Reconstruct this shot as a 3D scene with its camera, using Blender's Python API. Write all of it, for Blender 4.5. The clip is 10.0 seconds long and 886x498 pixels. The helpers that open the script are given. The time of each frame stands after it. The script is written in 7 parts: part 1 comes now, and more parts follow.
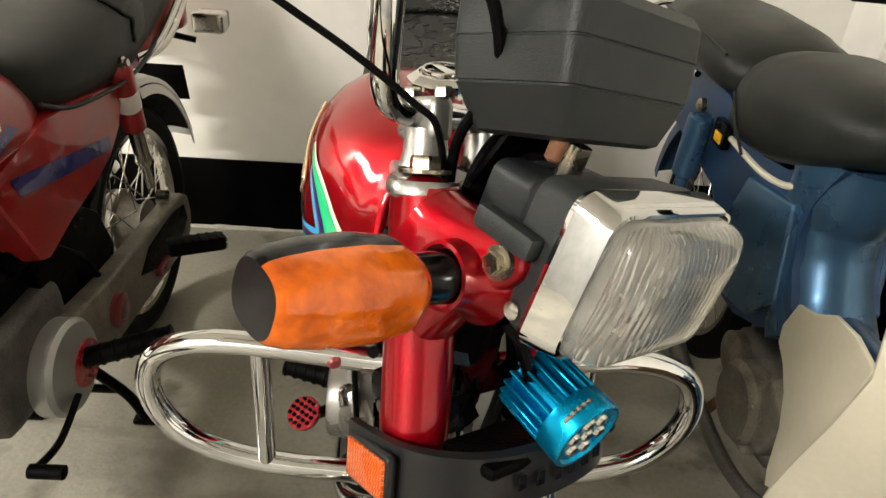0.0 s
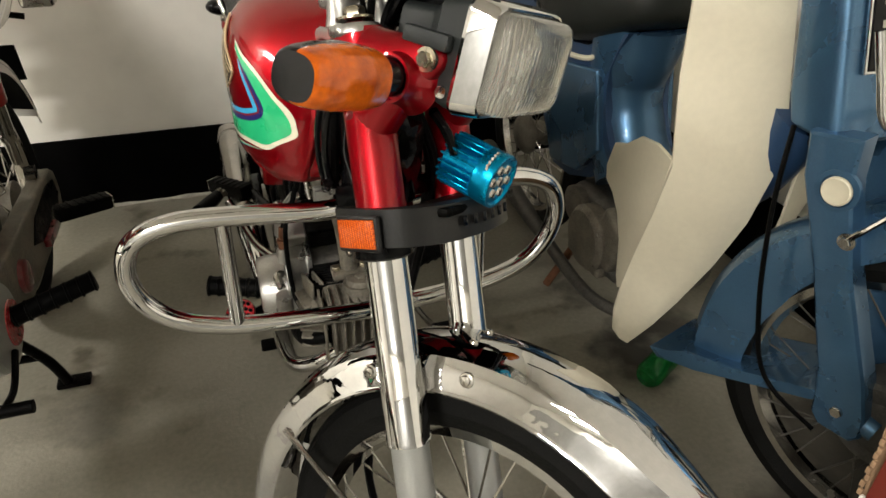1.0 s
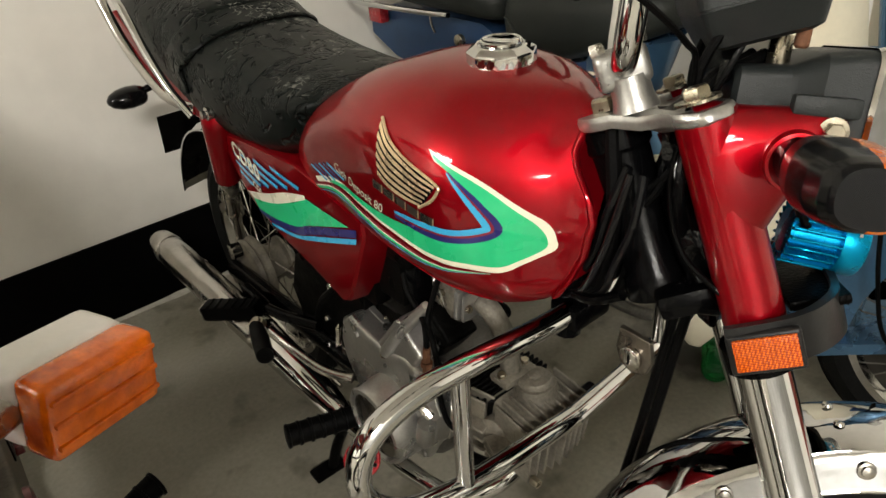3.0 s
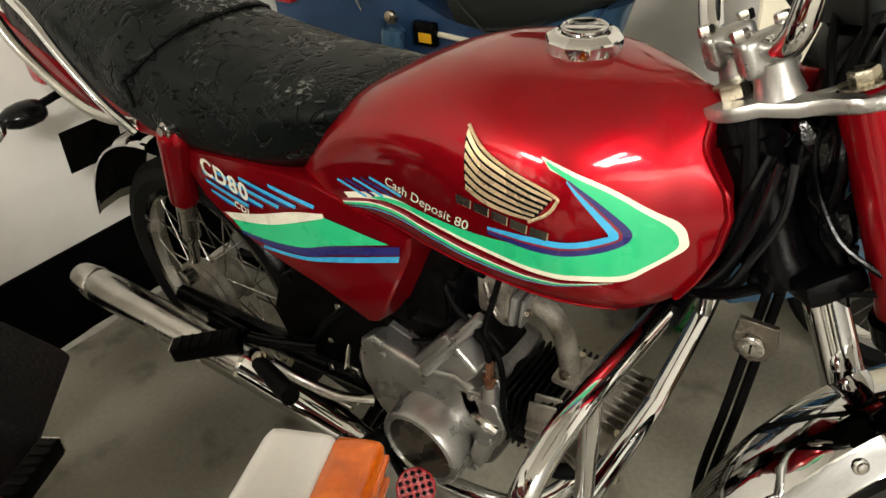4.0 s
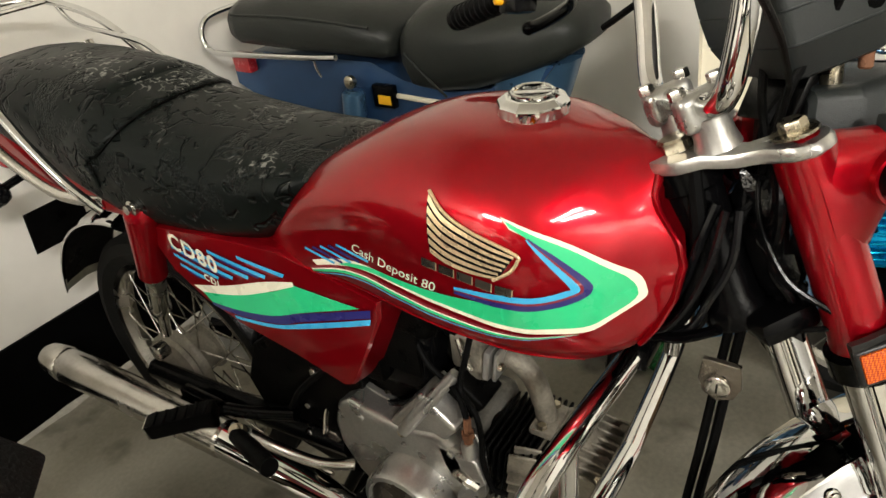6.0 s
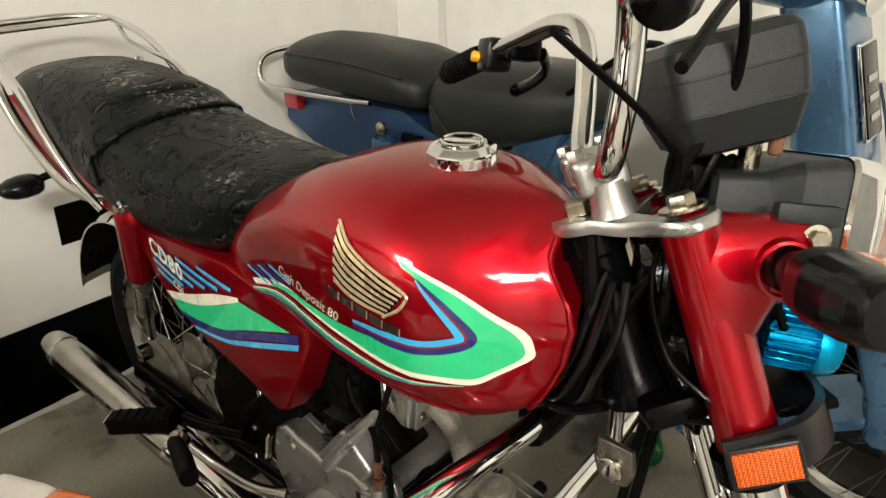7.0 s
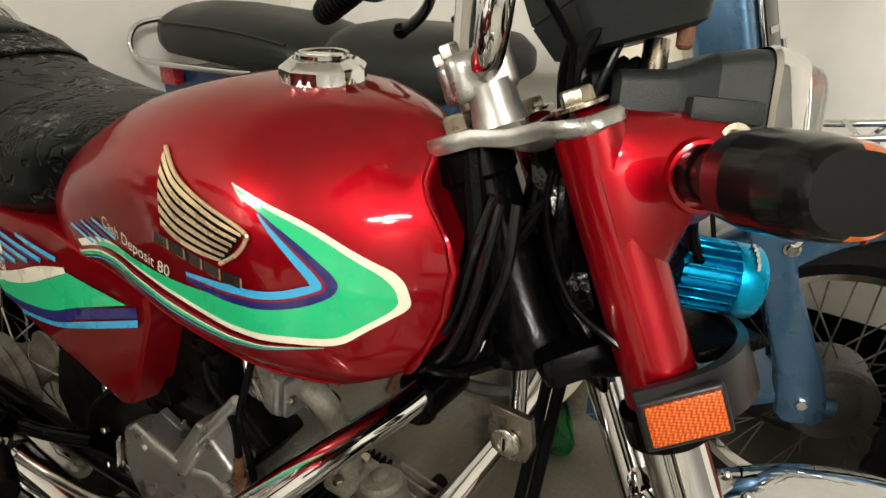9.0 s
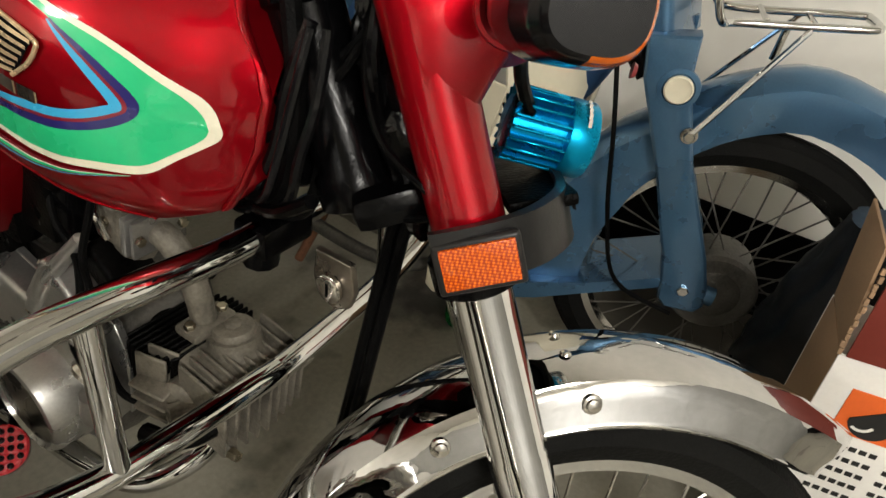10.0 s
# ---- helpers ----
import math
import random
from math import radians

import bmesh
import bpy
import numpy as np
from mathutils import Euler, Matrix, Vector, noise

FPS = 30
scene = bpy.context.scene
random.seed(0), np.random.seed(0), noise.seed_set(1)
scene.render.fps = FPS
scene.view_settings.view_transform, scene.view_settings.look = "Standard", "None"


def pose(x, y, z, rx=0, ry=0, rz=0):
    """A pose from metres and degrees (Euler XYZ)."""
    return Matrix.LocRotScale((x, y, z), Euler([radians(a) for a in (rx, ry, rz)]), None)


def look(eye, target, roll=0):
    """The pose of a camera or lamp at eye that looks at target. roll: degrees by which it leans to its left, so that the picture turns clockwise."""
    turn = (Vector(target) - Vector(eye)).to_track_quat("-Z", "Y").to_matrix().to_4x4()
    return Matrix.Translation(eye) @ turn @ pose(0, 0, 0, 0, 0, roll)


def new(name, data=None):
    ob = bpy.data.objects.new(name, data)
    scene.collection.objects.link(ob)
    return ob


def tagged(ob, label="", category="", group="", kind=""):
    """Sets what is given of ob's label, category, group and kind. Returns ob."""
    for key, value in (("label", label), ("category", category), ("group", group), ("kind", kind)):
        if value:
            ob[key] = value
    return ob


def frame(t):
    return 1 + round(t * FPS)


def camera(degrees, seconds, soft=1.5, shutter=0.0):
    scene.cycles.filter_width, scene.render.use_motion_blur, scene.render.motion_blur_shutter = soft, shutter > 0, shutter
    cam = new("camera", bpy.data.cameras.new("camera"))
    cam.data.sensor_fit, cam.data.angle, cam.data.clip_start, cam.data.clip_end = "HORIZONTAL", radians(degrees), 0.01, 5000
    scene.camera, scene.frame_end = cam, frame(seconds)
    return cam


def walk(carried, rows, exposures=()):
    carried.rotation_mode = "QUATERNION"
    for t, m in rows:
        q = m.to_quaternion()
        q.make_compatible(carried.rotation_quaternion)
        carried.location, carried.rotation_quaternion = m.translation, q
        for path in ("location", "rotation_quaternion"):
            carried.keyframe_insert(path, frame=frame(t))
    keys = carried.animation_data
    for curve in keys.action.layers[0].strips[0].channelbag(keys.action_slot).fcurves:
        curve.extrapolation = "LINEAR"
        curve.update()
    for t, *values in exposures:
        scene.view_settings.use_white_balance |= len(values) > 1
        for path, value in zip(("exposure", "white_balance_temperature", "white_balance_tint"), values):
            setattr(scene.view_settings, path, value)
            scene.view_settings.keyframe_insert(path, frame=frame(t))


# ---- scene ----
cam = camera(65.4, 10.0, soft=1.5)
PATH = [
    (0, (-0.052, 0.023, 1.121), (0.009, 1.744, 0.105), 4.0),
    (0.5, (-0.11, -0.087, 1.121), (0.262, 1.573, 0.07), 2.7),
    (1, (-0.178, -0.218, 1.092), (0.332, 1.392, 0.022), 0.4),
    (1.5, (-0.313, -0.2, 1.111), (0.305, 1.41, 0.098), -3.6),
    (2, (-0.487, -0.119, 1.139), (0.414, 1.362, 0.141), -3.0),
    (2.5, (-0.532, 0.019, 1.13), (0.444, 1.452, 0.133), -2.8),
    (2.7, (-0.527, 0.089, 1.124), (0.453, 1.497, 0.097), -3.8),
    (3.8, (-0.614, 0.371, 1.147), (0.57, 1.494, -0.009), -6.0),
    (4, (-0.635, 0.418, 1.147), (0.613, 1.45, -0.027), -5.0),
    (4.5, (-0.654, 0.478, 1.176), (0.584, 1.501, -0.016), -8.1),
    (5, (-0.623, 0.508, 1.184), (0.681, 1.453, -0.002), -10.0),
    (5.5, (-0.633, 0.467, 1.171), (0.693, 1.457, 0.048), -8.7),
    (6, (-0.636, 0.407, 1.167), (0.727, 1.413, 0.103), -7.0),
    (6.2, (-0.633, 0.382, 1.156), (0.762, 1.329, 0.082), -5.9),
    (7.3, (-0.494, 0.223, 1.118), (0.714, 1.556, 0.243), 1.5),
    (7.5, (-0.465, 0.205, 1.091), (0.629, 1.56, 0.109), 2.1),
    (8, (-0.455, 0.224, 1.002), (0.464, 1.687, -0.005), -1.2),
    (8.5, (-0.444, 0.277, 1.004), (0.825, 1.46, 0.01), -0.9),
    (9, (-0.461, 0.285, 1.026), (1.008, 1.334, 0.165), 0.7),
    (9.5, (-0.482, 0.255, 1.05), (1.036, 1.235, 0.192), 2.3),
    (9.8, (-0.444, 0.217, 1.022), (1.034, 1.106, 0.009), 3.8),
    (10, (-0.4, 0.202, 0.992), (1.016, 1.044, -0.141), 7.2),
]
walk(cam, [(t, look(eye, target, roll)) for t, eye, target, roll in PATH],
     [(0, 0.54), (0.5, 0.40), (1.0, 0.08), (1.6, 0.06), (2.5, 0.04), (4.0, 0.36), (6.2, 0.44), (7.5, 0.32), (8.0, 0.18), (9.0, 0.22), (9.5, 0.22), (10.0, -0.02)])

# ---- light ----
world = bpy.data.worlds.new("world")
scene.world = world
world.use_nodes = True
world.node_tree.nodes["Background"].inputs[0].default_value = (0.85, 0.93, 1.0, 1)
world.node_tree.nodes["Background"].inputs[1].default_value = 0.05


def area(name, eye, target, sx, sy, watts, colour=(1, 1, 1)):
    d = bpy.data.lights.new(name, "AREA")
    d.shape, d.size, d.size_y, d.energy, d.color = "RECTANGLE", sx, sy, watts, colour
    ob = new(name, d)
    ob.matrix_world = look(eye, target)
    return ob


area("tube_glow", (-2.4, -1.9, 3.0), (-2.4, -1.9, 0), 1.3, 0.14, 100, (1.0, 0.955, 0.885))
area("tube_glow", (-2.4, -2.3, 3.0), (-2.4, -2.3, 0), 1.3, 0.14, 100, (1.0, 0.955, 0.885))

# Added fill lamp, unseen, to lift the left side and the back wall.
area("fill_panel_glow", (-4.7, 1.3, 3.03), (-4.7, 1.3, 0), 0.62, 1.25, 160, (1.0, 0.955, 0.885))


# ---- materials ----
def mat(name, col, rough=0.5, metal=0.0, var=0.12, scale=6.0, fine=120.0, bump=0.0, bscale=300.0, coat=0.0, spots=0.0, rvar=0.08, alpha=1.0, trans=0.0, ior=1.45, spec=0.5):
    m = bpy.data.materials.new(name)
    m.use_nodes = True
    nt = m.node_tree
    b = nt.nodes["Principled BSDF"]
    tc = nt.nodes.new("ShaderNodeTexCoord")

    def noise_node(s, detail=4.0):
        n = nt.nodes.new("ShaderNodeTexNoise")
        n.inputs["Scale"].default_value, n.inputs["Detail"].default_value = s, detail
        nt.links.new(tc.outputs["Object"], n.inputs["Vector"])
        return n
    big, small = noise_node(scale, 6.0), noise_node(fine, 3.0)
    add = nt.nodes.new("ShaderNodeMath")
    add.operation = "ADD"
    half = nt.nodes.new("ShaderNodeMath")
    half.operation, half.inputs[1].default_value = "MULTIPLY", 0.45
    nt.links.new(small.outputs["Fac"], half.inputs[0])
    nt.links.new(big.outputs["Fac"], add.inputs[0])
    nt.links.new(half.outputs[0], add.inputs[1])
    ramp = nt.nodes.new("ShaderNodeValToRGB")
    ramp.color_ramp.elements[0].position, ramp.color_ramp.elements[1].position = 0.45, 1.0
    lo = [max(0, c * (1 - var)) for c in col]
    hi = [min(1, c * (1 + var)) for c in col]
    ramp.color_ramp.elements[0].color, ramp.color_ramp.elements[1].color = (*lo, 1), (*hi, 1)
    nt.links.new(add.outputs[0], ramp.inputs[0])
    nt.links.new(ramp.outputs[0], b.inputs["Base Color"])
    rr = nt.nodes.new("ShaderNodeMapRange")
    rr.inputs["From Min"].default_value, rr.inputs["From Max"].default_value = 0.3, 0.75
    rr.inputs["To Min"].default_value, rr.inputs["To Max"].default_value = max(0.02, rough - rvar), min(1, rough + rvar)
    nt.links.new(big.outputs["Fac"], rr.inputs["Value"])
    nt.links.new(rr.outputs[0], b.inputs["Roughness"])
    b.inputs["Metallic"].default_value = metal
    b.inputs["Coat Weight"].default_value = coat
    b.inputs["Specular IOR Level"].default_value = spec
    b.inputs["Coat Roughness"].default_value = 0.03
    b.inputs["Transmission Weight"].default_value = trans
    b.inputs["IOR"].default_value = ior
    if bump:
        bn = nt.nodes.new("ShaderNodeBump")
        bn.inputs["Strength"].default_value, bn.inputs["Distance"].default_value = bump, 0.002
        nb = noise_node(bscale, 3.0)
        nt.links.new(nb.outputs["Fac"], bn.inputs["Height"])
        nt.links.new(bn.outputs[0], b.inputs["Normal"])
    return m


def shader(m):
    return m.node_tree.nodes["Principled BSDF"], m.node_tree


RED = mat("candy_red_paint", (0.30, 0.0023, 0.008), 0.38, 0.75, 0.08, 5, 900, coat=0.8, rvar=0.03, spec=0.2)
RED.node_tree.nodes["Principled BSDF"].inputs["Specular Tint"].default_value = (0.55, 0.02, 0.03, 1)
RED.node_tree.nodes["Principled BSDF"].inputs["Coat IOR"].default_value = 1.45
RED.node_tree.nodes["Principled BSDF"].inputs["Coat Roughness"].default_value = 0.06
RED2 = mat("old_red_paint", (0.27, 0.008, 0.008), 0.35, 0.1, 0.3, 14, 200, coat=0.8)
MAROON = mat("maroon_paint", (0.16, 0.012, 0.016), 0.3, 0.1, 0.15, 14, 200, coat=0.8)
CHROME = mat("chrome", (0.64, 0.64, 0.635), 0.035, 1.0, 0.10, 14, 110, bump=0.05, bscale=26, rvar=0.025)
CHROME_WAVY = mat("pressed_chrome", (0.56, 0.56, 0.56), 0.03, 1.0, 0.10, 14, 110, bump=0.55, bscale=16, rvar=0.02)
CHROME_DULL = mat("dull_chrome", (0.52, 0.50, 0.46), 0.22, 1.0, 0.2, 18, 150, rvar=0.1)
ALU = mat("cast_aluminium", (0.40, 0.395, 0.375), 0.33, 0.85, 0.22, 20, 260, bump=0.08, bscale=420, rvar=0.12)
ALU_DIRTY = mat("grimy_aluminium", (0.165, 0.15, 0.12), 0.6, 0.3, 0.5, 26, 220, bump=0.5, bscale=300, rvar=0.15)
SILVER = mat("silver_paint", (0.42, 0.43, 0.42), 0.38, 0.6, 0.1, 12, 400, bump=0.1, rvar=0.08)
BLACK = mat("black_paint", (0.0015, 0.0015, 0.0017), 0.22, 0.0, 0.4, 16, 200, bump=0.1, coat=0.03, rvar=0.1, spec=0.10)
GRIME = mat("oily_black_metal", (0.002, 0.0019, 0.0017), 0.38, 0.0, 0.6, 30, 240, bump=0.5, rvar=0.15, spec=0.05)
PLASTIC = mat("dark_grey_plastic", (0.017, 0.020, 0.020), 0.42, 0.0, 0.12, 10, 800, bump=0.25, bscale=900, rvar=0.06, spec=0.35)
GLOSSBLACK = mat("glossy_black_plastic", (0.004, 0.004, 0.0045), 0.20, 0.0, 0.2, 12, 300, rvar=0.05, coat=0.05, spec=0.25)
RUBBER = mat("black_rubber", (0.0022, 0.0022, 0.0022), 0.48, 0.0, 0.35, 20, 260, bump=0.4, bscale=500, spec=0.07)
TYRE = mat("tyre_rubber", (0.006, 0.006, 0.0055), 0.7, 0.0, 0.35, 12, 160, bump=0.5, bscale=260, spec=0.12)
GREEN = mat("green_decal", (0.02, 0.50, 0.20), 0.3, 0.0, 0.05, 20, 300, coat=0.8)
CREAM_DECAL = mat("cream_decal", (0.78, 0.74, 0.58), 0.3, 0.0, 0.05, 20, 300, coat=0.8)
CYAN = mat("sky_blue_decal", (0.04, 0.36, 0.62), 0.3, 0.0, 0.05, 20, 300, coat=0.8)
NAVY = mat("navy_decal", (0.02, 0.018, 0.13), 0.3, 0.0, 0.05, 20, 300, coat=0.8)
WINE = mat("wine_decal", (0.20, 0.012, 0.022), 0.3, 0.0, 0.05, 20, 300, coat=0.8)
GOLD = mat("gold_emblem", (0.74, 0.56, 0.34), 0.3, 0.6, 0.2, 30, 300)
WHITE = mat("white_paint", (0.78, 0.76, 0.72), 0.4, 0.0, 0.06, 10, 200, coat=0.2)
CREAM = mat("cream_plastic", (0.72, 0.67, 0.52), 0.38, 0.0, 0.07, 7, 90, bump=0.08, coat=0.25)
BLUE = mat("blue_paint", (0.065, 0.155, 0.275), 0.30, 0.65, 0.14, 9, 300, coat=0.5)
BLUE_DARK = mat("dark_blue_paint", (0.022, 0.06, 0.14), 0.4, 0.3, 0.2, 9, 300, coat=0.3)
ANODISED = mat("blue_anodised_aluminium", (0.0, 0.30, 0.55), 0.28, 0.85, 0.08, 30, 500, rvar=0.06)
AMBER = mat("amber_lens", (0.90, 0.135, 0.001), 0.12, 0.0, 0.5, 38, 160, bump=0.8, bscale=70, trans=0.20, rvar=0.05, coat=0.35)
REFLECTOR = mat("amber_reflector", (0.72, 0.095, 0.002), 0.2, 0.0, 0.25, 320, 600, bump=0.8, bscale=420, coat=0.6)
REDREF = mat("red_reflector", (0.34, 0.014, 0.02), 0.25, 0.0, 0.25, 80, 400, bump=0.8, bscale=300, coat=0.6)
BRASS = mat("zinc_plated_steel", (0.38, 0.34, 0.26), 0.3, 1.0, 0.3, 60, 300, rvar=0.1)
ENGINE_DARK = mat("oily_engine_alloy", (0.10, 0.095, 0.085), 0.55, 0.4, 0.5, 22, 200, bump=0.5, rvar=0.15)
RUST = mat("rusty_steel", (0.16, 0.07, 0.035), 0.8, 0.1, 0.5, 40, 240, bump=0.5)
SKIRT = mat("black_skirting_paint", (0.0018, 0.0018, 0.0018), 0.6, 0.0, 0.6, 5, 60, bump=0.2, bscale=60, rvar=0.15, spec=0.03)
CARD = mat("brown_cardboard", (0.30, 0.19, 0.11), 0.85, 0.0, 0.12, 12, 200, bump=0.2)
CARDRED = mat("dark_red_print", (0.16, 0.022, 0.014), 0.5, 0.0, 0.12, 12, 200)
ORANGE = mat("orange_print", (0.75, 0.13, 0.02), 0.5, 0.0, 0.08, 12, 200)
INK = mat("black_ink", (0.012, 0.012, 0.012), 0.5, 0.0, 0.1, 12, 200)
BAG = mat("black_plastic_sheet", (0.010, 0.011, 0.0125), 0.4, 0.0, 0.4, 12, 60, bump=0.9, bscale=30, spec=0.3)
BAG_GLOSS = mat("glossy_black_sheet", (0.003, 0.003, 0.0032), 0.14, 0.0, 0.3, 12, 60, bump=0.8, bscale=60, spec=0.3)
BOTTLE = mat("green_plastic", (0.015, 0.30, 0.06), 0.1, 0.0, 0.1, 20, 200, trans=0.7)
YELLOW = mat("yellow_sticker", (0.80, 0.42, 0.01), 0.4, 0.0, 0.08, 20, 200)
FROST = mat("fluted_lens_glass", (0.90, 0.90, 0.86), 0.09, 0.0, 0.06, 20, 200, trans=0.92, rvar=0.05, bump=0.06, bscale=60)
GUARD = mat("satin_black_moulding", (0.012, 0.012, 0.012), 0.34, 0.0, 0.2, 12, 300, bump=0.08, rvar=0.06, spec=0.35)
MORTAR = mat("pale_mortar", (0.40, 0.38, 0.33), 0.9, 0.0, 0.3, 18, 120, bump=0.6, bscale=120)
STAINED = mat("stained_steel", (0.16, 0.14, 0.115), 0.28, 0.9, 0.3, 30, 200, rvar=0.1)
REFL = mat("lamp_reflector", (0.62, 0.60, 0.56), 0.25, 1.0, 0.1, 30, 200)

# prism cells of the side reflectors
b, nt = shader(REFLECTOR)
tc = nt.nodes.new("ShaderNodeTexCoord")
cell = nt.nodes.new("ShaderNodeTexVoronoi")
cell.inputs["Scale"].default_value, cell.inputs["Randomness"].default_value = 480, 0.15
nt.links.new(tc.outputs["Object"], cell.inputs["Vector"])
cellr = nt.nodes.new("ShaderNodeValToRGB")
cellr.color_ramp.elements[0].position, cellr.color_ramp.elements[1].position = 0.15, 0.62
cellr.color_ramp.elements[0].color, cellr.color_ramp.elements[1].color = (1.0, 0.19, 0.004, 1), (0.36, 0.035, 0.001, 1)
nt.links.new(cell.outputs["Distance"], cellr.inputs[0])
nt.links.new(cellr.outputs[0], b.inputs["Base Color"])
b.inputs["Normal"].links[0].from_node.inputs["Strength"].default_value = 0.35

# seat cover: embossed crackle over fine grain, with pale dust in places
SEAT = mat("embossed_black_vinyl", (0.0030, 0.0045, 0.0040), 0.38, 0.0, 0.3, 8, 300, rvar=0.08, spec=0.13)
b, nt = shader(SEAT)
tc = nt.nodes.new("ShaderNodeTexCoord")
warp = nt.nodes.new("ShaderNodeTexNoise")
warp.inputs["Scale"].default_value = 16
mixv = nt.nodes.new("ShaderNodeMixRGB")
mixv.inputs[0].default_value = 0.085
nt.links.new(tc.outputs["Object"], mixv.inputs[1])
nt.links.new(tc.outputs["Object"], warp.inputs["Vector"])
nt.links.new(warp.outputs["Color"], mixv.inputs[2])
vor = nt.nodes.new("ShaderNodeTexVoronoi")
vor.feature = "DISTANCE_TO_EDGE"
vor.inputs["Scale"].default_value = 34
nt.links.new(mixv.outputs[0], vor.inputs["Vector"])
vr = nt.nodes.new("ShaderNodeValToRGB")
vr.color_ramp.elements[0].position, vr.color_ramp.elements[1].position = 0.02, 0.10
nt.links.new(vor.outputs["Distance"], vr.inputs[0])
patch = nt.nodes.new("ShaderNodeTexNoise")
patch.inputs["Scale"].default_value, patch.inputs["Detail"].default_value = 34, 1.0
nt.links.new(tc.outputs["Object"], patch.inputs["Vector"])
pr = nt.nodes.new("ShaderNodeValToRGB")
pr.color_ramp.elements[0].position, pr.color_ramp.elements[1].position = 0.50, 0.55
nt.links.new(patch.outputs["Fac"], pr.inputs[0])
grain = nt.nodes.new("ShaderNodeTexVoronoi")
grain.inputs["Scale"].default_value = 260
nt.links.new(tc.outputs["Object"], grain.inputs["Vector"])
flat_one = nt.nodes.new("ShaderNodeMixRGB")
flat_one.inputs[1].default_value = (1, 1, 1, 1)
nt.links.new(pr.outputs[0], flat_one.inputs[0])
nt.links.new(vr.outputs[0], flat_one.inputs[2])
patch2 = nt.nodes.new("ShaderNodeTexNoise")
patch2.inputs["Scale"].default_value = 14
shift = nt.nodes.new("ShaderNodeVectorMath")
shift.operation, shift.inputs[1].default_value = "ADD", (3.1, 1.7, 5.3)
nt.links.new(tc.outputs["Object"], shift.inputs[0])
nt.links.new(shift.outputs[0], patch2.inputs["Vector"])
pr2 = nt.nodes.new("ShaderNodeMapRange")
pr2.inputs["From Min"].default_value, pr2.inputs["From Max"].default_value = 0.54, 0.62
pr2.inputs["To Max"].default_value = 0.45
nt.links.new(patch2.outputs["Fac"], pr2.inputs["Value"])
mx = nt.nodes.new("ShaderNodeMixRGB")
nt.links.new(pr2.outputs[0], mx.inputs[0])
nt.links.new(flat_one.outputs[0], mx.inputs[1])
nt.links.new(grain.outputs["Distance"], mx.inputs[2])
bp = nt.nodes.new("ShaderNodeBump")
bp.inputs["Strength"].default_value, bp.inputs["Distance"].default_value = 1.0, 0.005
nt.links.new(mx.outputs[0], bp.inputs["Height"])
nt.links.new(bp.outputs[0], b.inputs["Normal"])
# dust caught in the grooves toward the rear of the saddle
fl = nt.nodes.new("ShaderNodeTexNoise")
fl.inputs["Scale"].default_value, fl.inputs["Detail"].default_value = 75, 2
nt.links.new(tc.outputs["Object"], fl.inputs["Vector"])
fr = nt.nodes.new("ShaderNodeValToRGB")
fr.color_ramp.elements[0].position, fr.color_ramp.elements[1].position = 0.50, 0.56
nt.links.new(fl.outputs["Fac"], fr.inputs[0])
curl = nt.nodes.new("ShaderNodeTexVoronoi")
curl.feature = "DISTANCE_TO_EDGE"
curl.inputs["Scale"].default_value = 62
nt.links.new(mixv.outputs[0], curl.inputs["Vector"])
area_mask = nt.nodes.new("ShaderNodeTexNoise")
area_mask.inputs["Scale"].default_value = 9
nt.links.new(shift.outputs[0], area_mask.inputs["Vector"])
am = nt.nodes.new("ShaderNodeMapRange")
am.inputs["From Min"].default_value, am.inputs["From Max"].default_value = 0.47, 0.57
nt.links.new(area_mask.outputs["Fac"], am.inputs["Value"])
sep = nt.nodes.new("ShaderNodeSeparateXYZ")
nt.links.new(tc.outputs["Object"], sep.inputs[0])
rear = nt.nodes.new("ShaderNodeMapRange")
rear.inputs["From Min"].default_value, rear.inputs["From Max"].default_value = -0.10, 0.30
nt.links.new(sep.outputs["Y"], rear.inputs["Value"])
rise = nt.nodes.new("ShaderNodeMapRange")
rise.inputs["From Min"].default_value, rise.inputs["From Max"].default_value = 0.80, 0.95
geo = nt.nodes.new("ShaderNodeNewGeometry")
up = nt.nodes.new("ShaderNodeSeparateXYZ")
nt.links.new(geo.outputs["True Normal"], up.inputs[0])
nt.links.new(up.outputs["Z"], rise.inputs["Value"])
groove = nt.nodes.new("ShaderNodeMapRange")
groove.inputs["From Min"].default_value, groove.inputs["From Max"].default_value = 0.085, 0.05
nt.links.new(curl.outputs["Distance"], groove.inputs["Value"])
prod = None
for k, other in enumerate((rear.outputs[0], rise.outputs[0], groove.outputs[0], am.outputs[0])):
    mul = nt.nodes.new("ShaderNodeMath")
    mul.operation = "MULTIPLY"
    nt.links.new(prod or fr.outputs[0], mul.inputs[0])
    nt.links.new(other, mul.inputs[1])
    prod = mul.outputs[0]
wear = nt.nodes.new("ShaderNodeMixRGB")
wear.inputs[2].default_value = (0.22, 0.22, 0.20, 1)
nt.links.new(prod, wear.inputs[0])
nt.links.new(b.inputs["Base Color"].links[0].from_socket, wear.inputs[1])
nt.links.new(wear.outputs[0], b.inputs["Base Color"])
SEAT_PLAIN = mat("plain_black_vinyl", (0.014, 0.016, 0.014), 0.42, 0.0, 0.25, 6, 200, bump=0.3, bscale=500, rvar=0.1, spec=0.28)

